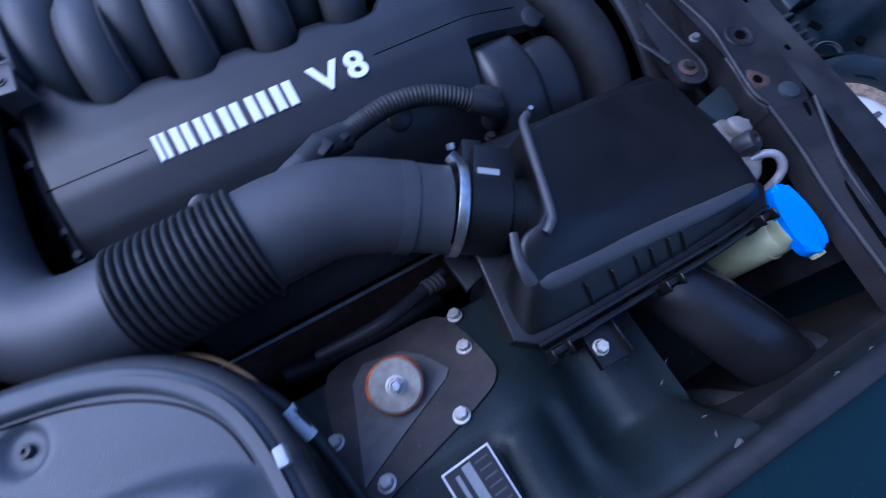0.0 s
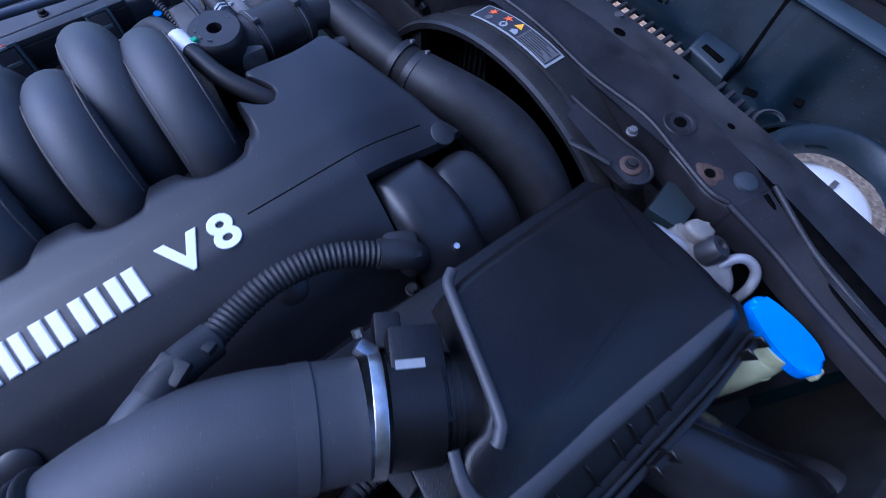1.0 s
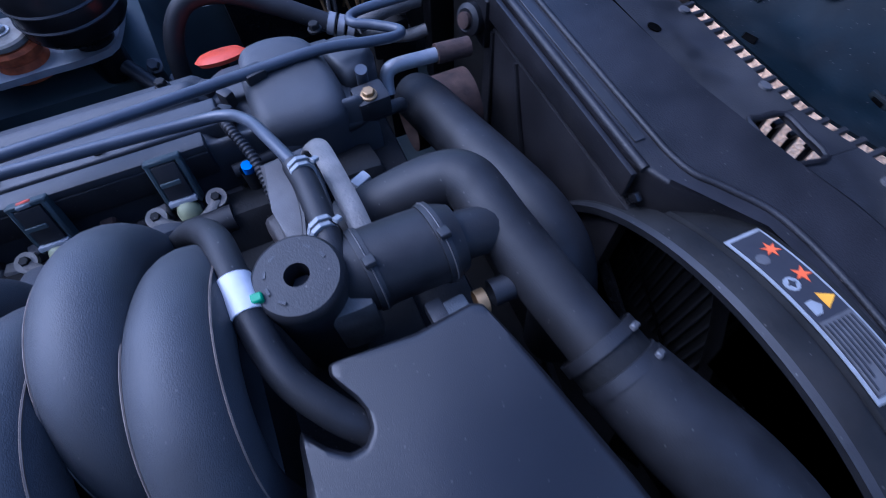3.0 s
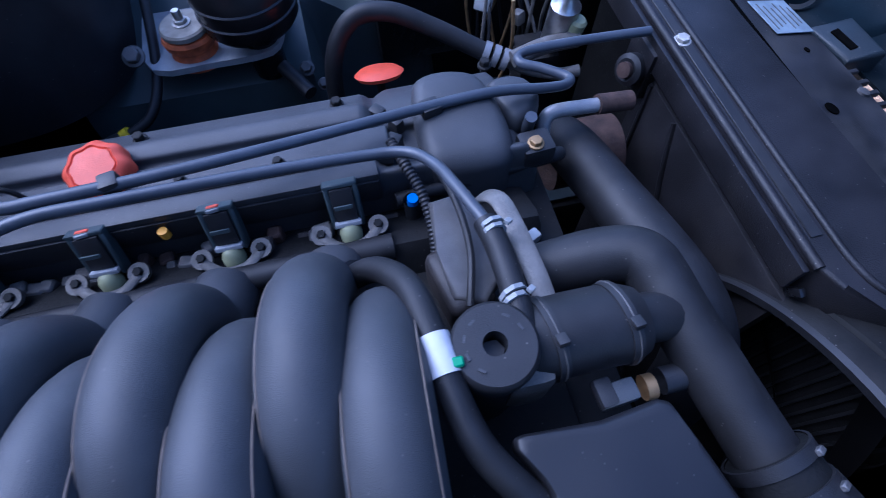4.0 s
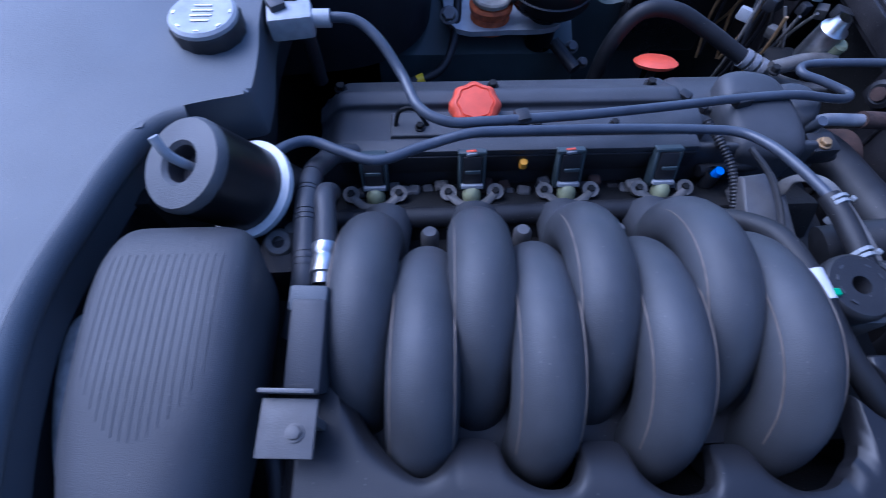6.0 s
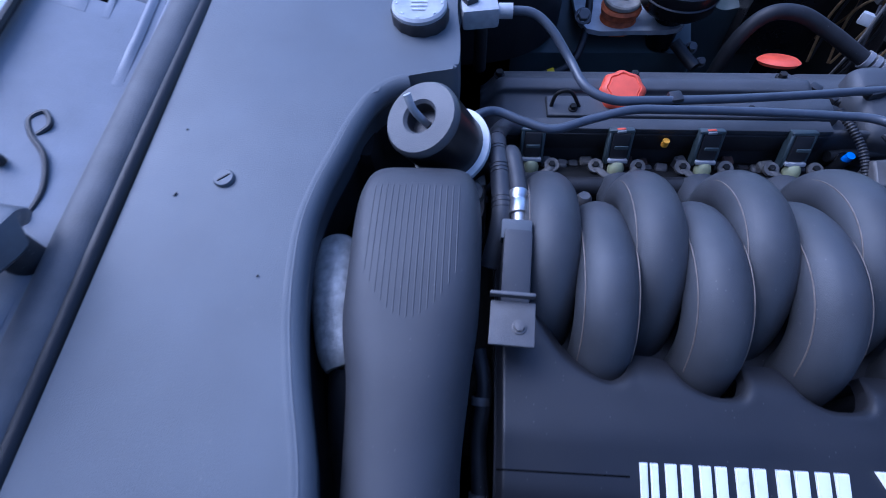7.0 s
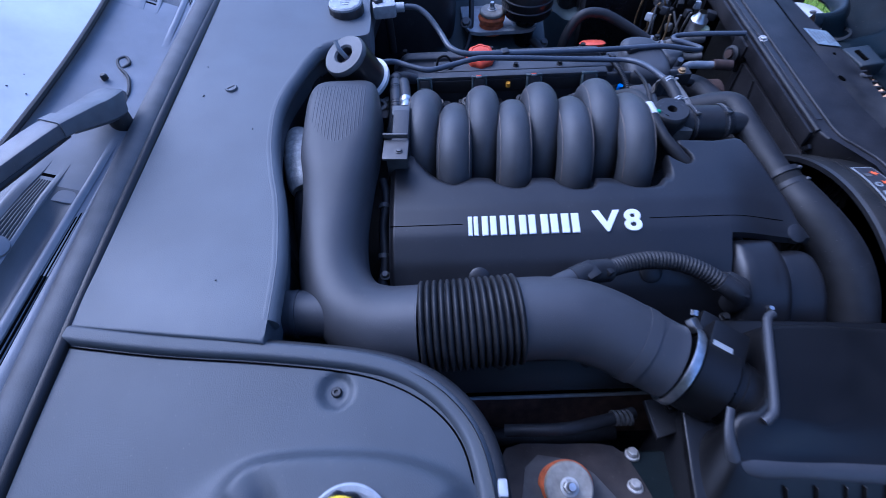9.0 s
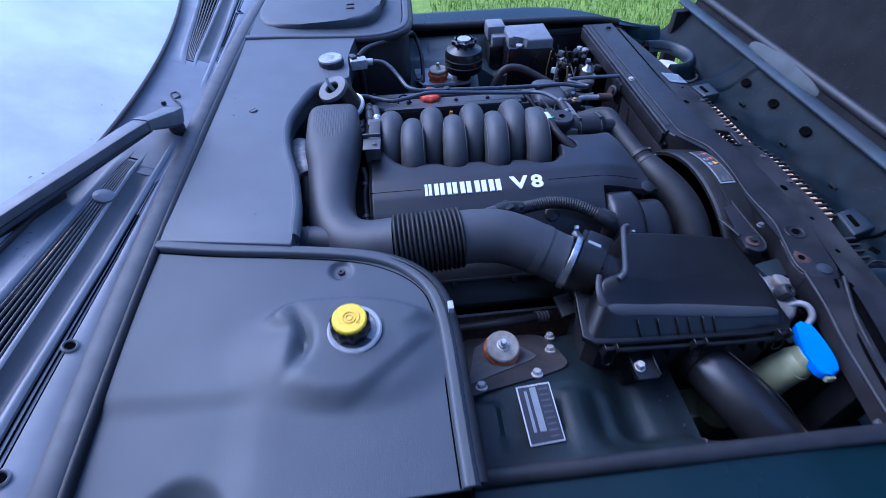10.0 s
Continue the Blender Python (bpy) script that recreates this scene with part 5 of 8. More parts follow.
# fuel rail with injectors
rail = thing("injector_rail", (0.0, 0.158, 0.84), "black plastic injector loom rail with four bracket legs", "injector rail")
part("loom_tray", box((0.0, 0.176, 0.881), (0.36, 0.012, 0.026), 0.003), M_BLACK, rail)
part("loom_cap", box((0.0, 0.180, 0.897), (0.36, 0.016, 0.008), 0.002), M_RUNNER, rail)
part("fuel_rail", tube([(-0.20, 0.118, 0.862), (0.0, 0.122, 0.862), (0.18, 0.126, 0.862)], 0.011, 14), M_RUBBER, rail)
for k, x in enumerate((-0.147, -0.049, 0.049, 0.147)):
    for dx in (-0.0115, 0.0115):
        part("bracket_leg", box((x + dx, 0.163, 0.883), (0.0045, 0.013, 0.042), 0.0015, (-25, 0, 0), seg=1), M_DUSTY, rail)
    part("connector", box((x, 0.163, 0.886), (0.019, 0.014, 0.030), 0.002, (-25, 0, 0)), M_BLACK, rail, "dark connector housing")
    part("bracket_bridge", box((x, 0.170, 0.9015), (0.028, 0.010, 0.004), 0.001, (-25, 0, 0), seg=1), M_DUSTY, rail)
    for dz in (0.004, 0.012):
        part("connector_rib", box((x, 0.1575 - 0.4 * dz, 0.880 + dz), (0.015, 0.002, 0.0035), 0.0004, (-25, 0, 0), seg=1), M_DUSTY, rail)
    part("connector_foot", box((x, 0.152, 0.872), (0.022, 0.012, 0.004), 0.001, (-25, 0, 0)), M_GREYCAP, rail)
    if k in (1, 2):
        part("red_clip", box((x - 0.001, 0.169, 0.9035), (0.010, 0.004, 0.003), 0.0008, (-20, 0, 6), seg=1), M_RED, rail, "faded red locking clip")
        part("white_stripe", box((x - 0.001, 0.1655, 0.9035), (0.010, 0.0026, 0.003), 0.0006, (-20, 0, 6), seg=1), M_LABEL, rail)
    part("injector_body", lathe([(0.009, 0), (0.0095, 0.008), (0.007, 0.014), (0.004, 0.016), (0, 0.016)], (x, 0.143, 0.858), (0, 0.4, 1), 18), M_OLIVE, rail, "olive plastic injector")
    for dx in (-0.024, 0.024):
        part("clamp_ear", lathe([(0.0085, 0), (0.0085, 0.004), (0.004, 0.004), (0.004, 0.0)], (x + dx, 0.146, 0.866), (0, -0.3, 1), 18), M_ALU, rail, "cast ear")
        hexbolt("clamp_bolt", (x + dx, 0.146, 0.868), 0.0038, 0.005, M_DARK, rail, (0, -0.3, 1))
    part("clamp_web", tube([(x - 0.024, 0.144, 0.868), (x - 0.010, 0.132, 0.866), (x + 0.010, 0.132, 0.866), (x + 0.024, 0.144, 0.868)], 0.0045, 10, 6, squash=0.6, side=(0, 0, 1)), M_ALU, rail)
random.seed(7)
for k in range(30):
    x = -0.195 + 0.0128 * k
    part("harness_clutter", box((x + random.uniform(-0.006, 0.006), 0.160 + random.uniform(-0.008, 0.006), 0.851 + random.uniform(-0.008, 0.008)), (random.uniform(0.008, 0.018), 0.012, random.uniform(0.012, 0.02)), 0.002, (0, 0, random.uniform(-15, 15)), seg=1), random.choice([M_PLATE, M_RUSTBROWN, M_RUNNER, M_ALU, M_ZINC]), rail)
part("sensor_plug", lathe([(0.0048, 0), (0.0048, 0.009), (0, 0.009)], (0.203, 0.156, 0.874), (0.05, -0.1, 1), 16), M_BLUE, rail, "small blue sensor plug")
part("sensor_stem", lathe([(0.0075, 0), (0.0075, 0.03)], (0.203, 0.158, 0.846), n=14), M_BLACK, rail)
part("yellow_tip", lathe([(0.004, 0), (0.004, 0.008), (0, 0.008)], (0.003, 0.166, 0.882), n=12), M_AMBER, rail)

# ---------------------------------------------------------------- intake manifold
manifold = thing("intake_manifold", (0.0, 0, 0.80), "dark grey plastic intake manifold with eight curved runners", "intake manifold")
part("plenum", box((0.0, -0.02, 0.855), (0.36, 0.17, 0.07), 0.02), M_BLACK, manifold)


def arch(x0, x1, back, front, top, base_b, base_f, r):
    """A runner as a half loop over the manifold, from the far side (back) to the near side (front)."""
    c, h = (back + front) / 2, (back - front) / 2
    pts = [(x0, back, base_b)]
    for a in np.linspace(0, math.pi, 13):
        z0 = base_b + (base_f - base_b) * (a / math.pi)
        pts.append((x0 + (x1 - x0) * (a / math.pi), c + h * math.cos(a), max(z0, 0) + (top - z0) * math.sin(a) ** 0.85 if math.sin(a) > 1e-6 else z0))
    pts.append((x1, front, base_f - 0.03))
    return pts


RUN_R = 0.0255


def flank(path, sgn, r, dy, a, z):
    """A line along a runner, on the outer quarter of its side."""
    mid = Vector((0, sum(p[1] for p in path) / len(path), 0.86))
    out = []
    for p in path[a:len(path) - z]:
        rad = Vector((0, p[1] - mid.y, p[2] - mid.z)).normalized()
        out.append(Vector(p) + Vector((sgn * r * 0.80, 0, 0)) + rad * r * 0.58)
    return out


for k in range(4):
    xa, up = -0.1390 + 0.0880 * k, k / 3.0
    path = arch(xa, xa - 0.010, 0.075 + 0.007 * up, -0.066 + 0.004 * up, 0.957 + 0.004 * up, 0.878, 0.850, RUN_R)
    path[0] = (xa + 0.004, 0.118, 0.858)
    rn = part("runner", tube(path, RUN_R, 24, 5, squash=0.96), M_RUNNER, manifold)
    part("mould_seam", tube(flank(path, -1, RUN_R, 0.0, 3, 2), 0.0007, 6, 4), M_SEAM, rn)
    xb = -0.0945 + 0.0866 * k
    path = arch(xb, xb - 0.010, 0.034 + 0.006 * up, -0.103, 0.954 + 0.004 * up, 0.90, 0.850, RUN_R + 0.0012)
    path[0] = (xb, 0.037, 0.87)
    rn = part("runner", tube(path, RUN_R + 0.0012, 24, 5, squash=0.96), M_RUNNER, manifold)
    for sgn in (-1, 1):
        part("mould_seam", tube(flank(path, sgn, RUN_R + 0.0012, 0.0, 2, 3), 0.0007, 6, 4), M_SEAM, rn)
for x in (-0.093, -0.005, 0.085):
    part("flange_stud", lathe([(0.0085, -0.02), (0.0085, 0.004), (0.006, 0.008), (0, 0.008)], (x, 0.090, 0.878), (0, 0.2, 1), 18), M_ZINC, manifold, "pale round stud")

# ---------------------------------------------------------------- engine cover with lettering


def cover_rows():
    """Columns of the cover: rear edge (scallops, tongue, hose notch, front edge), a middle line and the lower edge, with the rounding of the rear edge."""
    rows = [(-0.192, -0.010, -0.192, -0.13, -0.192, 0.006, 0.004), (-0.174, -0.010, -0.174, -0.13, -0.174, 0.006, 0.004), (-0.167, -0.022, -0.167, -0.135, -0.167, 0.008, 0.005)]
    scallops = [(-0.157, -0.057, 0.5), (-0.138, -0.088, 0.5), (-0.119, -0.110, 0.15), (-0.1025, -0.119, 0), (-0.088, -0.111, 0.2), (-0.080, -0.097, 0.9), (-0.074, -0.094, 1), (-0.056, -0.096, 1), (-0.050, -0.101, 0.8),
                (-0.0435, -0.117, 0.15), (-0.026, -0.1275, 0), (-0.006, -0.127, 0.05), (0.003, -0.115, 0.3), (0.008, -0.101, 0.9), (0.014, -0.099, 1), (0.032, -0.100, 1), (0.038, -0.106, 0.8),
                (0.043, -0.123, 0.15), (0.059, -0.134, 0), (0.083, -0.133, 0.05), (0.092, -0.120, 0.3), (0.097, -0.106, 0.9), (0.103, -0.104, 1), (0.118, -0.105, 1), (0.123, -0.110, 0.8),
                (0.128, -0.125, 0.15), (0.144, -0.135, 0), (0.166, -0.134, 0.1), (0.178, -0.128, 0.3)]
    for x, y, low in smooth_path(scallops, 4):
        low = clamp01(low)
        rows.append((x, y, x, -0.165, x, 0.006 + 0.022 * low, 0.004 + 0.013 * low))
    rows += [(0.186, -0.119, 0.190, -0.160, 0.188, 0.012, 0.006), (0.191, -0.116, 0.196, -0.146, 0.194, 0.015, 0.007), (0.195, -0.108, 0.201, -0.132, 0.199, 0.016, 0.007),
             (0.197, -0.095, 0.205, -0.122, 0.204, 0.016, 0.007), (0.1985, -0.080, 0.207, -0.118, 0.208, 0.014, 0.006), (0.201, -0.075, 0.209, -0.116, 0.210, 0.006, 0.005),
             (0.205, -0.081, 0.211, -0.114, 0.212, 0.004, 0.004), (0.211, -0.088, 0.214, -0.114, 0.215, 0.004, 0.004), (0.221, -0.0955, 0.222, -0.115, 0.222, 0.004, 0.004),
             (0.229, -0.095, 0.232, -0.114, 0.230, 0.004, 0.004), (0.2345, -0.088, 0.244, -0.108, 0.236, 0.004, 0.004), (0.2345, -0.079, 0.250, -0.096, 0.240, 0.004, 0.004),
             (0.231, -0.070, 0.254, -0.087, 0.242, 0.004, 0.004), (0.2225, -0.055, 0.258, -0.079, 0.245, 0.003, 0.003), (0.2235, -0.049, 0.262, -0.077, 0.247, 0.003, 0.003), (0.228, -0.0485, 0.266, -0.076, 0.250, 0.003, 0.003),
             (0.273, -0.051, 0.283, -0.085, 0.268, 0.004, 0.004), (0.308, -0.047, 0.300, -0.090, 0.288, 0.004, 0.004), (0.3145, -0.050, 0.303, -0.094, 0.294, 0.004, 0.004), (0.335, -0.120, 0.316, -0.130, 0.312, 0.004, 0.004),
             (0.356, -0.190, 0.335, -0.194, 0.335, 0.004, 0.004), (0.366, -0.2085, 0.358, -0.2086, 0.352, 0.004, 0.004)]
    p = np.array(rows)
    d = np.concatenate([[0], np.cumsum(np.hypot(np.diff(p[:, 0]), np.diff(p[:, 1])))])
    q = np.linspace(0, d[-1], int(d[-1] / 0.0012))
    fine = np.stack([np.interp(q, d, p[:, i]) for i in range(7)], 1)
    k = np.hanning(7)[1:-1] / np.hanning(7).sum()
    pad = np.concatenate([np.repeat(fine[:1], 2, 0), fine, np.repeat(fine[-1:], 2, 0)])
    return np.stack([np.convolve(pad[:, i], k, "valid") for i in range(7)], 1)


_kn = np.interp(np.linspace(-0.05, 0.33, 381), [0.0, 0.10, 0.16, 0.20, 0.235, 0.262, 0.285, 0.30], [0.939, 0.941, 0.941, 0.932, 0.914, 0.892, 0.862, 0.83])
COVER_Y = np.linspace(-0.04, 0.32, 361)
COVER_Z = np.convolve(_kn, np.hanning(23)[1:-1] / np.hanning(23).sum(), "valid")


def cover_z(x, y):
    z = np.interp(-y, COVER_Y, COVER_Z)
    z -= 0.020 * ease((x - 0.25) / 0.11) * ease((-0.06 - y) / 0.14)
    return float(z)


cover = thing("engine_cover", (0.06, -0.2, 0.80), "dark grey plastic engine cover with raised silver lettering", "engine cover")
CR = cover_rows()
NX = len(CR) - 1
COVER_V = [0.0, 0.2, 0.45, 0.72, 1.0] + [1 + k / 8 for k in range(1, 9)] + [2 + k / 56 for k in range(1, 57)]


def cover_surf(u, v):
    ex, ey, ix, iy, lx, w, drop = CR[round(u * NX)]
    ly = -0.300 + 0.091 * ease((lx - 0.243) / 0.010)
    t = float(np.interp(v * (len(COVER_V) - 1), range(len(COVER_V)), COVER_V))
    length = math.hypot(ix - ex, iy - ey)
    f = min(1.0, w / max(length, 0.001))
    if t < 1:
        x, y = ex + (ix - ex) * f * t, ey + (iy - ey) * f * t
    elif t < 2:
        g = f + (1 - f) * (t - 1)
        x, y = ex + (ix - ex) * g, ey + (iy - ey) * g
    else:
        g = t - 2
        x, y = ix + (lx - ix) * g, iy + (ly - iy) * g
    z = cover_z(x, y) - drop * (1 - min(1.0, t)) ** 1.6
    z -= 0.006 * (1 - ease((x + 0.192) / 0.008))
    return (x, y, z)


bm = sheet(cover_surf, NX, len(COVER_V) - 1, 0.012)
bmesh.ops.remove_doubles(bm, verts=bm.verts, dist=0.00002)
bmesh.ops.dissolve_degenerate(bm, edges=bm.edges, dist=0.00002)
part("cover_shell", bm, M_COVER, cover)
for x0, x1 in ((-0.190, -0.094), (0.150, 0.330)):
    part("parting_line", tube([(x, -0.187, cover_z(x, -0.187) - 0.0002) for x in np.linspace(x0, x1, 14)], 0.0007, 6, 1), M_SHADEBLACK, cover)
part("pressed_boss", lathe([(0.014, -0.004), (0.014, 0.002), (0.011, 0.004), (0, 0.0045)], (-0.075, -0.2500, cover_z(-0.075, -0.2500)), (0, -0.75, 1), 24), M_COVER, cover)
part("pressed_boss", lathe([(0.014, -0.004), (0.014, 0.002), (0.011, 0.004), (0, 0.0045)], (0.145, -0.2500, cover_z(0.145, -0.2500)), (0, -0.75, 1), 24), M_COVER, cover)
part("pressed_boss", lathe([(0.0125, -0.008), (0.0125, 0.0008), (0.011, 0.0016), (0, 0.0018)], (0.346, -0.203, cover_z(0.346, -0.203)), (0.1, -0.35, 1), 24), M_COVER, cover)

# belt cover hump
hump = thing("belt_cover", (0.31, -0.27, 0.78), "black rounded belt cover at the front corner of the engine", "belt cover")
part("hump_body", mound(smooth_path([(0.252, -0.217), (0.262, -0.206), (0.302, -0.207), (0.313, -0.217), (0.320, -0.285), (0.314, -0.335), (0.263, -0.335), (0.252, -0.29)], 5, True), lambda x, y: 0.918 - 0.10 * max(0, -0.23 - y) - 9.0 * max(0, -0.245 - y) ** 2, 0.74, 0.42, 0.020), M_COVER, hump, limit=80)
part("hump_step", mound(smooth_path([(0.312, -0.240), (0.316, -0.222), (0.326, -0.214), (0.352, -0.212), (0.366, -0.220), (0.372, -0.240), (0.376, -0.29), (0.372, -0.325), (0.345, -0.33), (0.314, -0.325)], 4, True), lambda x, y: 0.897 - 0.15 * max(0, -0.23 - y) - 8.0 * max(0, -0.245 - y) ** 2, 0.72, 0.40, 0.018), M_COVER, hump, limit=80)
part("lower_cover", box((0.07, -0.315, 0.79), (0.34, 0.05, 0.09), 0.014, (35, 0, 0)), M_COVER, hump)

# second cam cover low beside the duct
cam2 = thing("lower_cam_cover", (0.03, -0.32, 0.74), "black cam cover half hidden below the intake duct", "cam cover")
part("cover_shell", box((0.04, -0.318, 0.800), (0.38, 0.085, 0.07), 0.018, (32, 0, 0)), M_COVER, cam2)
part("cover_rib", tube([(-0.14, -0.334, 0.833), (0.05, -0.334, 0.834), (0.20, -0.332, 0.833)], 0.004, 8), M_COVER, cam2)
for x in (-0.05, 0.06, 0.17):
    hexbolt("cover_bolt", (x, -0.340, 0.830), 0.005, 0.007, M_DARK, cam2, (0, -0.5, 1))
part("heat_shield", box((0.02, -0.378, 0.735), (0.36, 0.005, 0.065), 0.001, (-32, 0, 0)), M_RUSTBROWN, cam2, "rusty thin heat shield")
part("shield_edge", tube([(-0.16, -0.361, 0.761), (0.02, -0.361, 0.763), (0.20, -0.360, 0.763)], 0.0028, 8), M_GREYCAP, cam2)

clipb = thing("duct_bracket", (-0.195, -0.345, 0.80), "dusty grey bracket below the intake duct", "bracket")
part("plate", box((-0.195, -0.352, 0.848), (0.040, 0.022, 0.006), 0.0015, (10, 0, 12)), M_GREYCAP, clipb)
part("post", box((-0.190, -0.345, 0.825), (0.016, 0.012, 0.05), 0.002), M_ZINC, clipb)
part("bolt", lathe([(0.006, 0), (0.006, 0.006), (0, 0.006)], (-0.198, -0.352, 0.851), n=6), M_DARK, clipb)
part("wire", tube([(-0.15, -0.372, 0.90), (-0.12, -0.395, 0.905), (-0.098, -0.425, 0.90), (-0.088, -0.455, 0.885)], 0.0022, 8), M_BRASS, clipb, "thin ochre wire")

# lettering: plain blocks stand for the maker's name, the type is lettered
text_n = Vector((0, -0.34, 0.94)).normalized()
lettering = thing("cover_lettering", (0.03, -0.2, 0.92), "raised silver-white blocks and the characters V8", "lettering")


def on_cover(x, s):
    """A point of the lettering plane: x along the car, s up the sloping surface."""
    y = -0.2045 + s * 0.94
    return Vector((x, y, cover_z(x, y)))


spans = [(-0.087, -0.071, 0.0), (-0.069, -0.047, 0.0), (-0.045, -0.023, 0.0), (-0.020, 0.004, 0.0), (0.008, 0.033, 0.0), (0.035, 0.0605, 0.0)]
for a, b, _ in spans:
    w = b - a - 0.003
    bm = bmesh.new()
    for q0, q1 in ((0.0, 0.42), (0.58, 1.0)):
        own = bmesh.new()
        cells = [(a + w * q0, 0.001), (a + w * q1, 0.001), (a + w * q1, 0.029), (a + w * q0, 0.029)]
        low = [own.verts.new(on_cover(*c) - text_n * 0.001) for c in cells]
        high = [own.verts.new(on_cover(*c) + text_n * 0.0026) for c in cells]
        own.faces.new(low[::-1])
        lid = own.faces.new(high)
        for i in range(4):
            own.faces.new((low[i], low[(i + 1) % 4], high[(i + 1) % 4], high[i]))
        bmesh.ops.bevel(own, geom=list(lid.edges), offset=0.0008, segments=2, affect="EDGES")
        me = bpy.data.meshes.new("tmp")
        own.to_mesh(me)
        own.free()
        bm.from_mesh(me)
        bpy.data.meshes.remove(me)
    part("letter_block", bm, M_LETTER, lettering)


def letters(text, at, size, mat, parent, m_rot, name="character", depth=0.0016, stretch=1.0):
    cu = bpy.data.curves.new("font", "FONT")
    cu.body, cu.size, cu.extrude, cu.bevel_depth, cu.offset = text, size, depth, 0.0005, 0.0008
    tmp = bpy.data.objects.new("tmp", cu)
    me = bpy.data.meshes.new_from_object(tmp)
    bm = bmesh.new()
    bm.from_mesh(me)
    xs = [v.co.x for v in bm.verts]
    ys = [v.co.y for v in bm.verts]
    bmesh.ops.translate(bm, verts=bm.verts, vec=(-min(xs), -min(ys), 0))
    bmesh.ops.scale(bm, verts=bm.verts, vec=(stretch, 1, 1))
    bm.transform(Matrix.Translation(at) @ m_rot)
    bpy.data.objects.remove(tmp)
    bpy.data.curves.remove(cu)
    bpy.data.meshes.remove(me)
    return part(name, bm, mat, parent, flat=True)


slope = math.degrees(math.atan2(cover_z(0, -0.178) - cover_z(0, -0.2045), 0.0265))
m_text = pose(0, 0, 0, slope, 0, 0)
letters("V", on_cover(0.0760, 0.0005) + text_n * 0.0005, 0.0400, M_LETTER, lettering, m_text, stretch=1.25)
letters("8", on_cover(0.1160, 0.0005) + text_n * 0.0005, 0.0400, M_LETTER, lettering, m_text, stretch=1.12)

# ---------------------------------------------------------------- intake duct
duct = thing("intake_duct", (-0.15, -0.25, 0.84), "dark grey plastic intake duct with a ribbed top and a bellows", "intake duct")
# upright part: a broad flat box narrowing into a round elbow
stations = [  # y, z of the centre, half width in x, half height, centre x, squareness
    ((-0.257, 0.024, 0.964), 0.044, 0.036),
    ((-0.257, 0.016, 0.966), 0.0490, 0.0415),
    ((-0.257, -0.010, 0.967), 0.0520, 0.0440),
    ((-0.257, -0.060, 0.965), 0.0520, 0.0450),
    ((-0.2580, -0.095, 0.960), 0.0510, 0.0465),
    ((-0.257, -0.135, 0.954), 0.0455, 0.0480),
    ((-0.258, -0.190, 0.944), 0.042, 0.048),
    ((-0.256, -0.240, 0.938), 0.042, 0.047),
    ((-0.247, -0.282, 0.935), 0.043, 0.047),
    ((-0.224, -0.315, 0.934), 0.045, 0.047),
    ((-0.190, -0.331, 0.935), 0.047, 0.047),
    ((-0.146, -0.334, 0.938), 0.048, 0.048),
]
q = smooth_path([(*c, w, h) for c, w, h in stations], 6)
bm = bmesh.new()
rings = []
NR = 40
for i, s in enumerate(q):
    c = Vector(s[:3])
    d = Vector(q[min(i + 1, len(q) - 1)][:3]) - Vector(q[max(i - 1, 0)][:3])
    d.normalize()
    a = d.cross(Vector((0, 0, 1))).normalized()
    b = a.cross(d).normalized()
    sq = 0.40 + 0.60 * ease(i / (len(q) * 0.62) - 0.15)
    ring = []
    for k in range(NR):
        t = 2 * math.pi * k / NR
        ct, st = math.cos(t), math.sin(t)
        px = math.copysign(abs(ct) ** sq, ct) * s[3]
        pz = math.copysign(abs(st) ** sq, st) * s[4]
        ring.append(bm.verts.new(c + a * px + b * pz))
    rings.append(ring)
for x, y in zip(rings, rings[1:]):
    for k in range(NR):
        bm.faces.new((x[k], x[(k + 1) % NR], y[(k + 1) % NR], y[k]))
bm.faces.new(rings[0][::-1])
bm.faces.new(rings[-1])
duct_tree = BVHTree.FromBMesh(bm)
body = part("duct_body", bm, M_DUCT, duct)


def duct_top(x, y):
    """Height of the ribbed top of the duct."""
    hit = duct_tree.ray_cast(Vector((x, y, 1.2)), Vector((0, 0, -1)))[0]
    return hit.z if hit else 0.96


for k in range(15):
    x = -0.2910 + 0.0048 * k
    f = (k - 7) / 7.5
    y1 = -0.098 + 0.040 * f * f
    ys = np.linspace(0.012, y1, 14)
    part("groove_rib", tube([(x, y, duct_top(x, y) - 0.0008) for y in ys], 0.0011, 8, 2), M_DUCT, body)
# bellows
NB = 15
part("bellows", tube([(-0.148, -0.334, 0.938), (-0.09, -0.332, 0.939), (-0.036, -0.328, 0.939)], 0.0485, 36, 8, step=0.0006, rfun=lambda s: 0.915 + 0.155 * (abs(math.sin(s * math.pi * NB / 0.112)) ** 0.55)), M_RUBBER, duct, "black corrugated bellows")
# curved part to the air flow meter
part("outlet_duct", tube([(-0.040, -0.3285, 0.939, 0.0475), (-0.01, -0.327, 0.938, 0.0475), (0.03, -0.330, 0.935, 0.0475), (0.065, -0.341, 0.928, 0.0465), (0.095, -0.354, 0.919, 0.045), (0.120, -0.366, 0.911, 0.0445), (0.131, -0.3715, 0.908, 0.0450)], 0.046, 40, 8, squash=0.92), M_DUCT, duct)
part("outlet_band", tube([(0.088, -0.351, 0.921), (0.100, -0.357, 0.917)], 0.0462, 40, 1, squash=0.93), M_DUCT, duct)
part("spigot", tube([(-0.012, -0.306, 0.950), (0.016, -0.291, 0.951), (0.046, -0.276, 0.946)], 0.0125, 16), M_DUCT, duct)
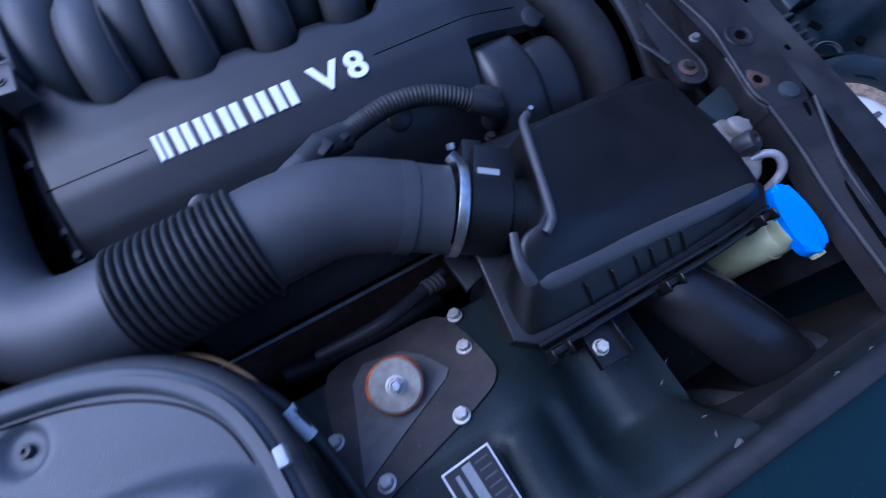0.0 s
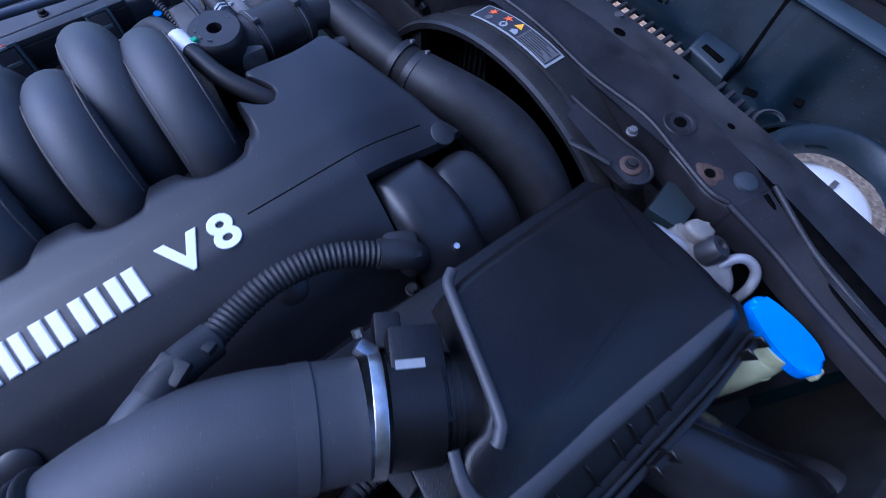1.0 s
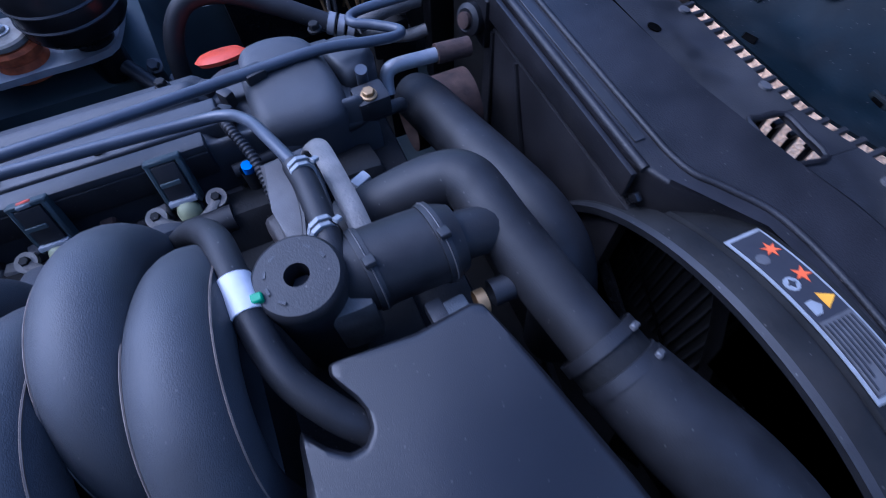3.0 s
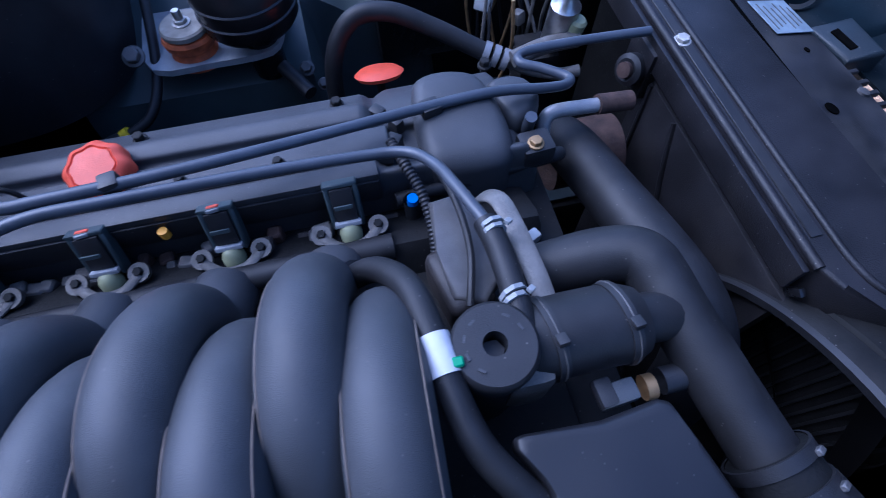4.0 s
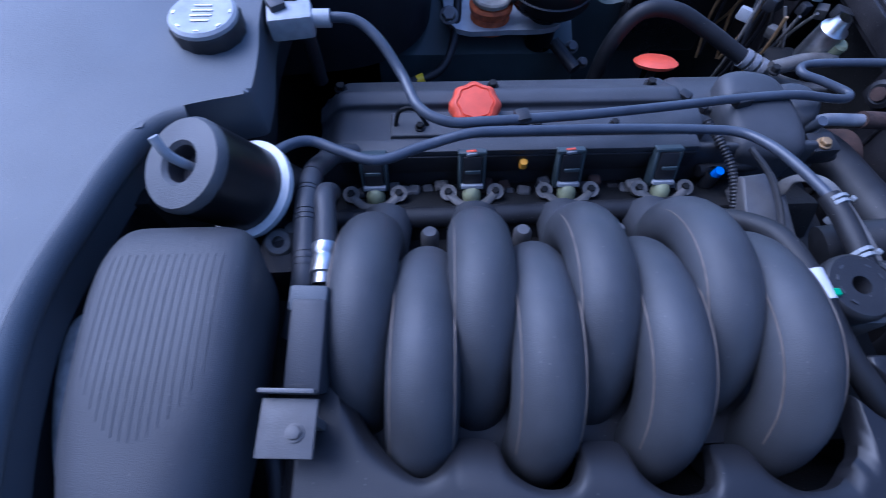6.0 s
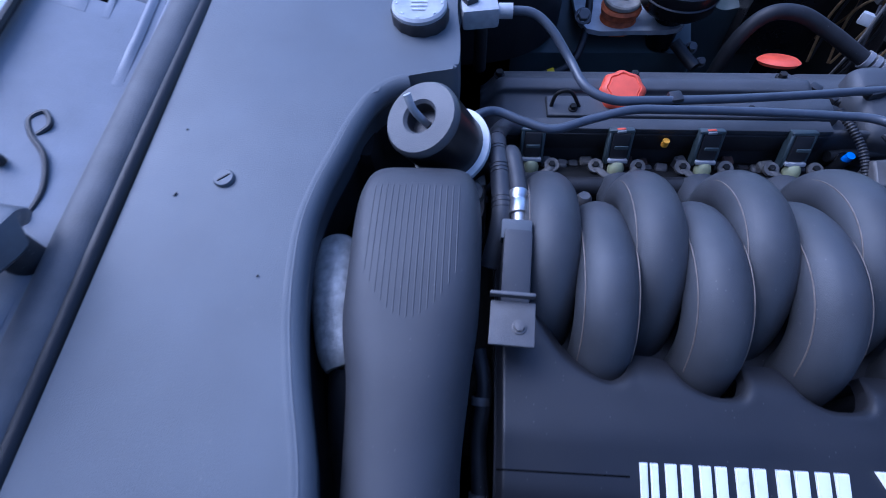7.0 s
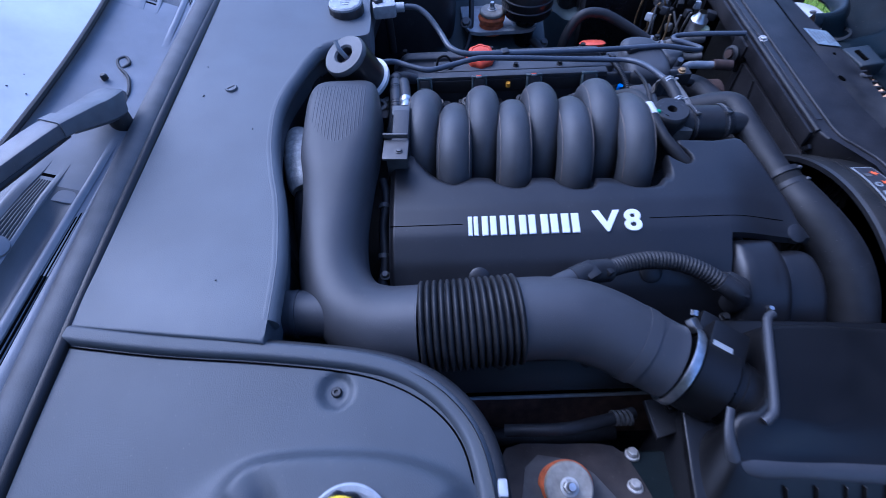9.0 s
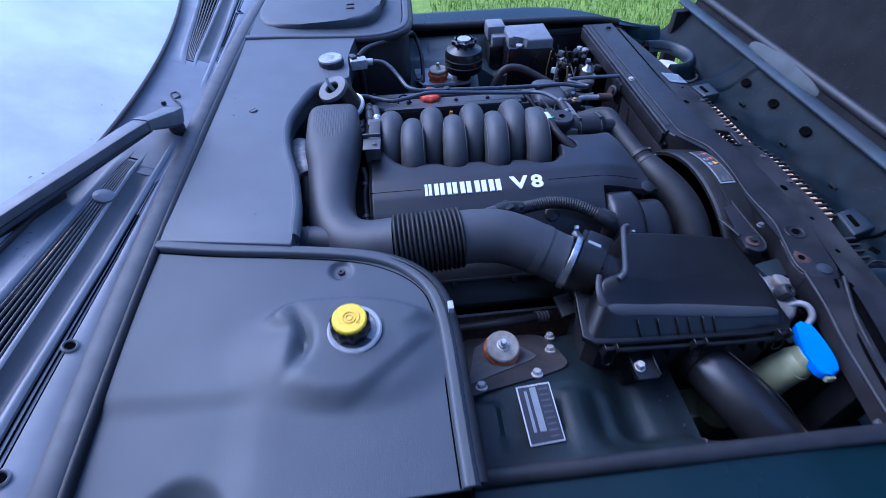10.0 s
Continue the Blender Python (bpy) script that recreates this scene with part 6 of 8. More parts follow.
part("resonator_stub", tube([(-0.312, -0.316, 0.946), (-0.28, -0.317, 0.946), (-0.23, -0.320, 0.942)], 0.0265, 28, 4), M_DUCT, duct)
part("stub_ring", tube([(-0.290, -0.317, 0.946), (-0.285, -0.317, 0.946)], 0.0278, 28, 1), M_DUCT, duct)
AX = Vector((0.85, -0.50, -0.17)).normalized()
CL = Vector((0.141, -0.3755, 0.905))
part("hose_clamp", lathe([(0.0455, -0.0048), (0.0474, -0.0048), (0.0478, -0.0038), (0.0473, 0.0), (0.0478, 0.0038), (0.0474, 0.0048), (0.0455, 0.0048)], CL, AX, 48), M_STEEL, duct, "bright steel worm-drive clamp")
cs = part("clamp_screw", box(CL + Vector((0.020, 0.036, 0.026)), (0.012, 0.016, 0.010), 0.002, (20, 20, 30)), M_STEEL, duct)
part("screw_head", lathe([(0.0045, 0), (0.0045, 0.006), (0, 0.006)], CL + Vector((0.022, 0.046, 0.030)), (0.3, 1, 0.5), 6), M_STEEL, cs)

# hoses and a bolt in the gap between the duct and the engine cover
gap = thing("vent_hose", (-0.20, -0.18, 0.80), "dark vent hose with crimped clips between duct and engine cover", "hose")
part("run", tube([(-0.205, -0.095, 0.925), (-0.199, -0.125, 0.918), (-0.203, -0.165, 0.905), (-0.200, -0.215, 0.890), (-0.206, -0.262, 0.870), (-0.21, -0.29, 0.82)], 0.0070, 12), M_RUBBER, gap)
part("lower_run", tube([(-0.198, -0.12, 0.87), (-0.196, -0.18, 0.862), (-0.203, -0.25, 0.85), (-0.20, -0.30, 0.80)], 0.0095, 12), M_DARK, gap)
for y, z in ((-0.135, 0.915), (-0.205, 0.8925), (-0.250, 0.8755)):
    part("crimp", tube([(-0.2015, y + 0.003, z + 0.001), (-0.2015, y - 0.003, z - 0.001)], 0.0084, 14, 1), M_ZINC, gap, "dull crimped clip")
part("stay_post", box((-0.199, -0.235, 0.83), (0.012, 0.012, 0.12), 0.002), M_DARK, gap)
hexbolt("stay_bolt", (-0.199, -0.235, 0.890), 0.0050, 0.007, M_ZINC, gap)

# breather hose
breather = thing("breather_hose", (0.14, -0.28, 0.86), "black corrugated breather hose arching over the engine edge", "hose")
part("joint", tube([(0.030, -0.285, 0.948), (0.052, -0.274, 0.945), (0.078, -0.266, 0.936)], 0.0145, 16), M_RUBBER, breather)
part("joint_tab", box((0.050, -0.277, 0.955), (0.018, 0.024, 0.008), 0.003, (0, 0, 30)), M_RUBBER, breather)
part("joint_tab", box((0.072, -0.270, 0.948), (0.010, 0.022, 0.008), 0.003, (0, 20, 30)), M_RUBBER, breather)
part("corrugated_run", tube([(0.074, -0.267, 0.937), (0.100, -0.256, 0.932), (0.135, -0.250, 0.931), (0.170, -0.253, 0.928), (0.200, -0.264, 0.922), (0.224, -0.278, 0.914)], 0.0102, 16, 8, step=0.0006, rfun=lambda s: 1 + 0.13 * (0.5 + 0.5 * math.sin(s * 2 * math.pi / 0.0046))), M_RUBBER, breather)
part("elbow_fitting", tube([(0.218, -0.274, 0.916), (0.236, -0.284, 0.909), (0.247, -0.287, 0.895), (0.248, -0.282, 0.87)], 0.0135, 16), M_BLACK, breather)
part("elbow_collar", box((0.238, -0.280, 0.910), (0.030, 0.030, 0.018), 0.006, (0, 20, -20)), M_BLACK, breather)
hexbolt("elbow_bolt", (0.230, -0.306, 0.878), 0.0050, 0.007, M_DARK, breather)

# air flow meter
maf = thing("air_flow_meter", (0.165, -0.39, 0.85), "black air flow meter body with a pale printed label", "air flow meter")
part("meter_ring", tube([CL + AX * 0.008, CL + AX * 0.046], 0.0440, 40, 1), M_BOX, maf)
R_maf = AX.to_track_quat("X", "Z").to_matrix()
UP_maf = R_maf @ Vector((0, 0, 1))
HC = CL + AX * 0.026 + Vector((0.012, 0.016, 0.014))
part("meter_housing", box(CL + AX * 0.030 + Vector((0.012, 0.014, 0.013)), (0.042, 0.074, 0.048), 0.004, R_maf), M_BOX, maf)
part("connector_top", box(CL + AX * 0.022 + Vector((0.024, 0.054, 0.008)), (0.022, 0.030, 0.022), 0.003, R_maf), M_BOX, maf)
lab = part("printed_label", box(HC + UP_maf * 0.0236 + Vector((0, 0.002, 0)), (0.022, 0.014, 0.0010), 0.0002, R_maf, seg=1), M_LABEL, maf, "silver printed label")
for k in range(7):
    part("print_bar", box(HC + AX * (-0.009 + 0.003 * k) + UP_maf * 0.0236 - (R_maf @ Vector((0, 1, 0))) * 0.0095, (0.0014, 0.005, 0.0010), 0, R_maf, seg=1), M_LABEL, lab)
part("meter_neck", tube([CL + AX * 0.044, CL + AX * 0.080], 0.0385, 40, 1), M_BOX, maf)
for d in (0.050, 0.058):
    part("neck_ring", tube([CL + AX * d, CL + AX * (d + 0.003)], 0.0398, 40, 1), M_BOX, maf)

# ---------------------------------------------------------------- air filter box
airbox = thing("air_filter_box", (0.30, -0.43, 0.70), "black plastic air filter box with a ribbed two-piece case", "air filter box")
LID_Z = lambda x, y: 0.921 - 0.095 * (x - 0.15) + float(np.interp(x, [0.15, 0.20, 0.245, 0.46], [0.010, 0.024, 0.020, 0.002])) * ease((0.488 + y) / 0.045)
FLANGE_Z = lambda x, y: 0.889 - 0.065 * (x - 0.15)
lid_top = [(0.243, -0.338), (0.440, -0.340), (0.450, -0.354), (0.452, -0.488), (0.438, -0.502), (0.170, -0.488), (0.158, -0.478), (0.166, -0.436), (0.206, -0.436), (0.232, -0.352)]
lid_low = [(0.232, -0.324), (0.448, -0.324), (0.458, -0.340), (0.462, -0.502), (0.446, -0.520), (0.150, -0.523), (0.133, -0.510), (0.148, -0.442), (0.202, -0.440), (0.225, -0.350)]


def even(outline, step=0.008, passes=2):
    """A closed outline with softened corners and about even steps."""
    pts = [Vector(p) for p in outline]
    for _ in range(passes):
        pts = [q for i, p in enumerate(pts) for q in (p.lerp(pts[(i + 1) % len(pts)], 0.25), p.lerp(pts[(i + 1) % len(pts)], 0.75))]
    return pts


def lid_shell():
    bm = bmesh.new()
    low, top = even(lid_low), even(lid_top)
    n, rings = len(low), []
    for i in range(n):
        along = (top[(i + 1) % n] - top[i - 1]).normalized()
        inward = Vector((along.y, -along.x))
        x, y = top[i]
        near = ease((-0.455 - y) / 0.03)
        wide = 0.007 + 0.006 * near
        h = Vector((x, y, LID_Z(x, y)))
        l = Vector((*low[i], FLANGE_Z(*low[i])))
        c = top[i] + inward * wide
        c = Vector((c.x, c.y, LID_Z(c.x, c.y)))
        a = h.lerp(l, 0.25)
        col = [l] + [a * (1 - t) ** 2 + h * 2 * t * (1 - t) + c * t * t for t in np.linspace(0, 1, 10)]
        for t in (0.2, 0.45, 0.7, 0.88):
            f = clamp01((c.x - 0.27) / 0.15)
            q = c.lerp(Vector((0.27 + 0.15 * f, -0.452 + 0.030 * f, 0)), t)
            col.append(Vector((q.x, q.y, LID_Z(q.x, q.y))))
        rings.append([bm.verts.new(p) for p in col])
    for i in range(n):
        p, q = rings[i], rings[(i + 1) % n]
        for k in range(len(p) - 1):
            bm.faces.new((p[k], q[k], q[k + 1], p[k + 1]))
    bm.faces.new([p[-1] for p in rings])
    bmesh.ops.recalc_face_normals(bm, faces=bm.faces[:])
    return bm


lid = part("lid", lid_shell(), M_BOX, airbox, limit=50)
# Lid beads in paler M_DUCT; the edge's sky highlight is painted by that colour.
rimp = [(0.252, -0.330), (0.243, -0.336), (0.236, -0.352), (0.208, -0.432), (0.198, -0.446), (0.192, -0.450)]
part("lid_bead_highlight", tube([(x, y, LID_Z(x, y) + 0.003) for x, y in rimp], 0.0048, 12, 5), M_DUCT, lid)
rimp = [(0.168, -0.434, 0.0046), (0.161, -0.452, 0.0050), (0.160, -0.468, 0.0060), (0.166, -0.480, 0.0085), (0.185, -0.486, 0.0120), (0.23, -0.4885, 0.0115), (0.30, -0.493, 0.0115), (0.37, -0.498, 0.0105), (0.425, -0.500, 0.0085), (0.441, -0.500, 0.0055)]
part("lid_bead_highlight", tube([(x, y, LID_Z(x, y) - 0.0010 - 0.0068 * ease((-0.470 - y) / 0.014), w) for x, y, w in rimp], 0.0048, 22, 6, squash=0.66, side=(0, -0.6, 0.8)), M_DUCT, lid)
part("flange", slab([(0.198, -0.310), (0.452, -0.316), (0.466, -0.336), (0.470, -0.506), (0.452, -0.528), (0.146, -0.532), (0.124, -0.514), (0.138, -0.42), (0.16, -0.39)], FLANGE_Z, lambda x, y: FLANGE_Z(x, y) - 0.010, 0.003), M_BOX, airbox)
part("case", slab([(0.205, -0.318), (0.438, -0.326), (0.452, -0.345), (0.455, -0.504), (0.440, -0.523), (0.152, -0.522), (0.135, -0.508), (0.148, -0.42), (0.17, -0.395)], lambda x, y: FLANGE_Z(x, y) - 0.009, 0.70, 0.004), M_BLACK, airbox)
part("flange_lip", tube([(x, -0.5385 + 0.006 * ease((x - 0.36) / 0.10), FLANGE_Z(x, 0) - 0.004) for x in np.linspace(0.145, 0.450, 10)], 0.0038, 8, 2), M_BOX, airbox)
part("case_bead", tube([(x, -0.526, FLANGE_Z(x, 0) - 0.022) for x in np.linspace(0.150, 0.450, 10)], 0.003, 8, 2), M_BOX, airbox)
for x in (0.211, 0.242, 0.272, 0.291, 0.314, 0.332):
    part("lid_rib", box((x, -0.5120, FLANGE_Z(x, 0) + 0.0100), (0.0016, 0.007, 0.026), 0.0004, (-44, 0, 8), seg=1), M_BOX, airbox)
for x in (0.236, 0.262, 0.318, 0.352, 0.388, 0.420):
    part("case_rib", box((x, -0.5265, FLANGE_Z(x, 0) - 0.026), (0.0024, 0.012, 0.028), 0.0008, (-20, 0, 8), seg=1), M_BOX, airbox)
part("flange_step", tube([(x, -0.530 + 0.004 * ease((x - 0.38) / 0.08), FLANGE_Z(x, 0) + 0.0035) for x in np.linspace(0.142, 0.450, 10)], 0.0024, 8, 2), M_BOX, airbox)
for x, y in ((0.156, -0.538), (0.294, -0.538), (0.434, -0.530)):
    z = FLANGE_Z(x, 0)
    clip = part("lid_clip", box((x, y - 0.002, z - 0.002), (0.018, 0.006, 0.020), 0.0015, (12, 0, 0)), M_BOX, airbox)
    for dx in (-0.009, 0.009):
        part("clip_cheek", box((x + dx, y - 0.004, z + 0.002), (0.0024, 0.012, 0.026), 0.001, (12, 0, 0), seg=1), M_BOX, clip)
    part("wire_loop", tube([(x - 0.007, y - 0.006, z), (x - 0.008, y - 0.009, z - 0.018), (x - 0.004, y - 0.010, z - 0.027), (x + 0.004, y - 0.010, z - 0.027), (x + 0.008, y - 0.009, z - 0.018), (x + 0.007, y - 0.006, z)], 0.0014, 8, 4), M_GLOSSBLACK, clip)
part("mount_tab", slab([(0.190, -0.532), (0.226, -0.532), (0.226, -0.578), (0.192, -0.578)], lambda x, y: 0.862, 0.858, 0.001), M_BOX, airbox)
for x in (0.191, 0.226):
    part("tab_wall", box((x, -0.555, 0.865), (0.0026, 0.046, 0.010), 0.0006, seg=1), M_BOX, airbox)
part("mount_strut", box((0.208, -0.545, 0.81), (0.028, 0.012, 0.10), 0.003), M_BOX, airbox)
hexbolt("mount_bolt", (0.202, -0.559, 0.862), 0.0062, 0.012, M_BOLT, airbox)
part("rear_bracket", slab([(0.118, -0.395), (0.170, -0.385), (0.158, -0.430), (0.122, -0.440)], 0.842, 0.835, 0.002), M_BLACK, airbox)
hexbolt("bracket_bolt", (0.146, -0.405, 0.842), 0.005, 0.006, M_DARK, airbox)
stud = part("stud", lathe([(0.0055, -0.05), (0.0055, 0.006), (0.0035, 0.010), (0.003, 0.022), (0, 0.022)], (0.286, -0.300, 0.868), (0, 0, 1), 16), M_STEEL, airbox)
part("stud_bracket", box((0.285, -0.305, 0.85), (0.03, 0.04, 0.02), 0.004), M_BLACK, airbox)
# air snorkel
part("snorkel", tube([(0.328, -0.505, 0.806, 0.040), (0.338, -0.545, 0.813, 0.0425), (0.354, -0.588, 0.811, 0.0435), (0.376, -0.634, 0.803, 0.0430), (0.396, -0.668, 0.788, 0.0425), (0.412, -0.694, 0.76, 0.042), (0.420, -0.705, 0.70, 0.041)], 0.047, 32, 8, squash=0.90), M_GLOSSBLACK, airbox, "glossy black air snorkel")
part("snorkel_collar", tube([(0.333, -0.528, 0.811), (0.337, -0.541, 0.813)], 0.0465, 32, 1, squash=0.92), M_BOX, airbox)
part("snorkel_seam", tube([(0.352, -0.544, 0.854), (0.378, -0.590, 0.850), (0.402, -0.630, 0.838), (0.418, -0.655, 0.815)], 0.0016, 8, 6), M_BOX, airbox)
part("snorkel_cuff", tube([(0.322, -0.660, 0.66), (0.326, -0.672, 0.74), (0.338, -0.690, 0.785), (0.365, -0.704, 0.806), (0.400, -0.706, 0.814), (0.432, -0.694, 0.812), (0.452, -0.672, 0.790), (0.458, -0.655, 0.72)], 0.012, 14, 6, squash=0.5, side=(0, 0, 1)), M_RUBBER, airbox, "black rubber cuff at the snorkel mouth")

# ---------------------------------------------------------------- washer bottle and pipework behind the air box
washer = thing("washer_bottle", (0.475, -0.57, 0.60), "yellowed washer bottle neck with a bright blue hinged cap", "washer bottle")
part("bottle_neck", tube([(0.440, -0.525, 0.60, 0.034), (0.452, -0.540, 0.70, 0.032), (0.464, -0.548, 0.775, 0.0285), (0.474, -0.553, 0.812, 0.0255), (0.482, -0.555, 0.828, 0.0235), (0.486, -0.556, 0.846, 0.0225)], 0.03, 32, 6, squash=1.05), M_BOTTLE, washer)
part("neck_ring", tube([(0.4735, -0.5525, 0.809), (0.4755, -0.5535, 0.814)], 0.0270, 28, 1), M_BOTTLE, washer)
capo = smooth_path([(0.478, -0.507), (0.494, -0.507), (0.503, -0.520), (0.510, -0.550), (0.510, -0.580), (0.500, -0.597), (0.484, -0.599), (0.468, -0.588), (0.462, -0.556), (0.468, -0.520)], 5, True)
part("cap", slab([(0.487 + (p[0] - 0.487) * 0.82, -0.551 + (p[1] + 0.551) * 0.92) for p in capo], lambda x, y: 0.866 + 0.20 * (y + 0.51), lambda x, y: 0.851 + 0.20 * (y + 0.51), 0.005, 3), M_BLUE, washer, "bright blue cap")
part("cap_tab", box((0.489, -0.594, 0.838), (0.014, 0.012, 0.012), 0.003), M_BOTTLE, washer)
part("tank", box((0.425, -0.485, 0.53), (0.09, 0.10, 0.14), 0.02), M_BOTTLE, washer)

acpipe = thing("air_con_pipework", (0.46, -0.42, 0.70), "bright aluminium air-conditioning pipes and manifold", "pipework")
part("manifold_block", slab(smooth_path([(0.474, -0.412), (0.498, -0.412), (0.514, -0.428), (0.512, -0.462), (0.500, -0.486), (0.480, -0.492), (0.466, -0.46)], 4, True), lambda x, y: 0.858 + 0.10 * (y + 0.45), 0.78, 0.008, 4), M_CAST, acpipe, "pale cast alloy block")
part("block_step", slab(smooth_path([(0.492, -0.416), (0.508, -0.420), (0.511, -0.440), (0.496, -0.442), (0.488, -0.430)], 4, True), 0.874, 0.855, 0.005, 3), M_CAST, acpipe)
part("pipe", tube([(0.466, -0.372, 0.832), (0.469, -0.384, 0.852), (0.472, -0.398, 0.860), (0.477, -0.418, 0.860), (0.482, -0.436, 0.854), (0.484, -0.445, 0.84)], 0.0050, 16), M_PALEALLOY, acpipe)
part("pipe", tube([(0.496, -0.468, 0.852), (0.508, -0.472, 0.861), (0.518, -0.482, 0.862), (0.520, -0.496, 0.853), (0.511, -0.504, 0.836), (0.502, -0.505, 0.80)], 0.0052, 16), M_PALEALLOY, acpipe)
part("valve_cap", lathe([(0.013, -0.006), (0.013, 0.012), (0.011, 0.016), (0.006, 0.017), (0.005, 0.012), (0, 0.012)], (0.492, -0.451, 0.862), (0.35, -0.25, 1), 26, wave=lambda t: 1 + 0.04 * math.cos(12 * t)), M_BLACK, acpipe, "black ribbed valve cap")
part("relay", box((0.514, -0.393, 0.842), (0.050, 0.040, 0.034), 0.004, (0, 0, 12)), M_BODY, acpipe, "black relay box")
part("lower_bracket", box((0.47, -0.44, 0.72), (0.05, 0.08, 0.13), 0.006), M_DARK, acpipe)

# horn pivot on the crossmember
horn = thing("bonnet_catch", (0.508, -0.332, 0.84), "rusty round bonnet catch pivot on its arm", "catch")
tongue = smooth_path([(0.499, -0.205), (0.512, -0.205), (0.516, -0.26), (0.521, -0.31), (0.524, -0.336), (0.517, -0.353), (0.503, -0.357), (0.489, -0.349), (0.485, -0.332), (0.490, -0.27)], 4, True)
part("arm", slab([(p[0], p[1]) for p in tongue], lambda x, y: 0.869 + 0.08 * (y + 0.33), 0.855, 0.003, 3), M_FRAME, horn)
part("arm_edge", tube([(p[0], p[1], 0.870 + 0.08 * (p[1] + 0.33)) for p in tongue[6:30]], 0.0022, 8, 1), M_FRAME, horn)
pv = part("pivot", lathe([(0.0125, -0.012), (0.0125, 0.0012), (0.010, 0.0030), (0.0065, 0.0030), (0, 0.0030)], (0.504, -0.333, 0.869), (0, 0, 1), 28), M_RUSTBROWN, horn, "rusty washer")
hexbolt("pivot_bolt", (0.504, -0.333, 0.872), 0.0055, 0.004, M_DARK, pv)
part("lever", tube([(0.486, -0.318, 0.872), (0.478, -0.295, 0.874), (0.470, -0.272, 0.874)], 0.004, 10, squash=0.6, side=(0, 0, 1)), M_FRAME, horn)

# ---------------------------------------------------------------- right strut tower
def strut_mount(sign, label):
    y = -0.484 if sign < 0 else 0.460
    cx = 0.010 if sign < 0 else -0.002
    zb = tower_z(y) + 0.003 if sign < 0 else 0.826
    ax = (0, -sign * -0.16, 1) if sign < 0 else (0, 0, 1)
    up = (lambda x, y: 0.8595 - 0.55 * (0.565 - abs(y))) if sign < 0 else (lambda x, y: 0.829)
    t = thing("strut_mount", (cx, y, zb - 0.02), label, "strut mount", "strut mounts")
    rim = smooth_path([(-0.064, sign * 0.577), (-0.030, sign * 0.571), (0.030, sign * 0.556), (0.082, sign * 0.541), (0.101, sign * 0.531), (0.108, sign * 0.514), (0.102, sign * 0.470), (0.085, sign * 0.435), (0.02, sign * 0.430), (-0.05, sign * 0.434), (-0.066, sign * 0.50)][:: -sign], 3, True)
    part("base_plate", slab([(p[0], p[1]) for p in rim], up, lambda x, y: up(x, y) - 0.008, 0.0, 1), M_PLATE if sign < 0 else M_PALEPLATE, t)
    if sign < 0:
        up2 = lambda x, y: up(x, y) + 0.002
        part("wear_plate", slab([(-0.055, -0.556), (0.000, -0.531), (0.058, -0.506), (0.066, -0.498), (0.050, -0.470), (0.030, -0.452), (-0.012, -0.444), (-0.030, -0.460)], up2, up, 0.0, 1), M_ZINC, t, "grey triangular wear plate")
    part("rubber_cup", lathe([(0.0270, -0.012), (0.0285, 0.000), (0.0260, 0.005), (0.0245, 0.010), (0.0285, 0.016), (0.0295, 0.023), (0.0270, 0.027), (0.020, 0.028)], (cx, y, zb), ax, n=40, wave=lambda a: 1 + 0.03 * math.sin(3 * a)), M_RUST, t, "rusty orange rubber cup")
    part("washer", lathe([(0.0250, 0.028), (0.0268, 0.030), (0.0266, 0.0345), (0.0245, 0.0365), (0.010, 0.0370), (0, 0.0370)], (cx, y, zb), ax, n=40), M_TAN, t, "dusty beige washer")
    tip = Vector((cx, y, zb)) + Vector(ax).normalized() * 0.0370
    hexbolt("top_nut", tip, 0.0075, 0.006, M_BOLT, t, ax)
    part("rod_tip", lathe([(0.0050, 0), (0.0050, 0.014), (0.004, 0.016), (0, 0.016)], tip, ax, n=14), M_STEEL, t)
    return t


sm = strut_mount(-1, "strut top mount with rusty rubber cup, beige washer and nut")
for at in ((0.092, -0.487), (0.052, -0.546), (-0.036, -0.563), (0.104, -0.448), (-0.066, -0.507)):
    hexbolt("plate_bolt", (*at, tower_z(at[1]) + 0.003), 0.0066, 0.009, M_BOLT, sm, (0, 0.5, 1))
strut_mount(1, "strut top mount with rusty cup on a pale grey plate")

vin = thing("chassis_label", (0.035, -0.62, 0.85), "dark chassis label with a white border and print bars", "label")
own = box((0, 0, 0), (0.049, 0.080, 0.0012), 0.0004, seg=1)
m_lab = Matrix.Translation((0.036, -0.617, 0.872)) @ pose(0, 0, 0, 12, 0, 4)
own.transform(m_lab)
part("border", own, M_WHITE, vin)
own = box((0, 0, 0.0009), (0.0450, 0.0765, 0.0008), 0, seg=1)
own.transform(m_lab)
part("field", own, M_LABELDARK, vin)
own = box((-0.002, 0.006, 0.0016), (0.009, 0.060, 0.0008), 0, seg=1)
own.transform(m_lab)
part("print_bar", own, M_LABEL, vin)
own = box((-0.013, 0.004, 0.0016), (0.004, 0.056, 0.0008), 0, seg=1)
own.transform(m_lab)
part("print_bar", own, M_LABEL, vin)
for k in range(9):
    own = box((0.0125, -0.032 + 0.0080 * k, 0.0016), (0.013, 0.0016, 0.0006), 0, seg=1)
    own.transform(m_lab)
    part("print_bar", own, M_ZINC, vin)

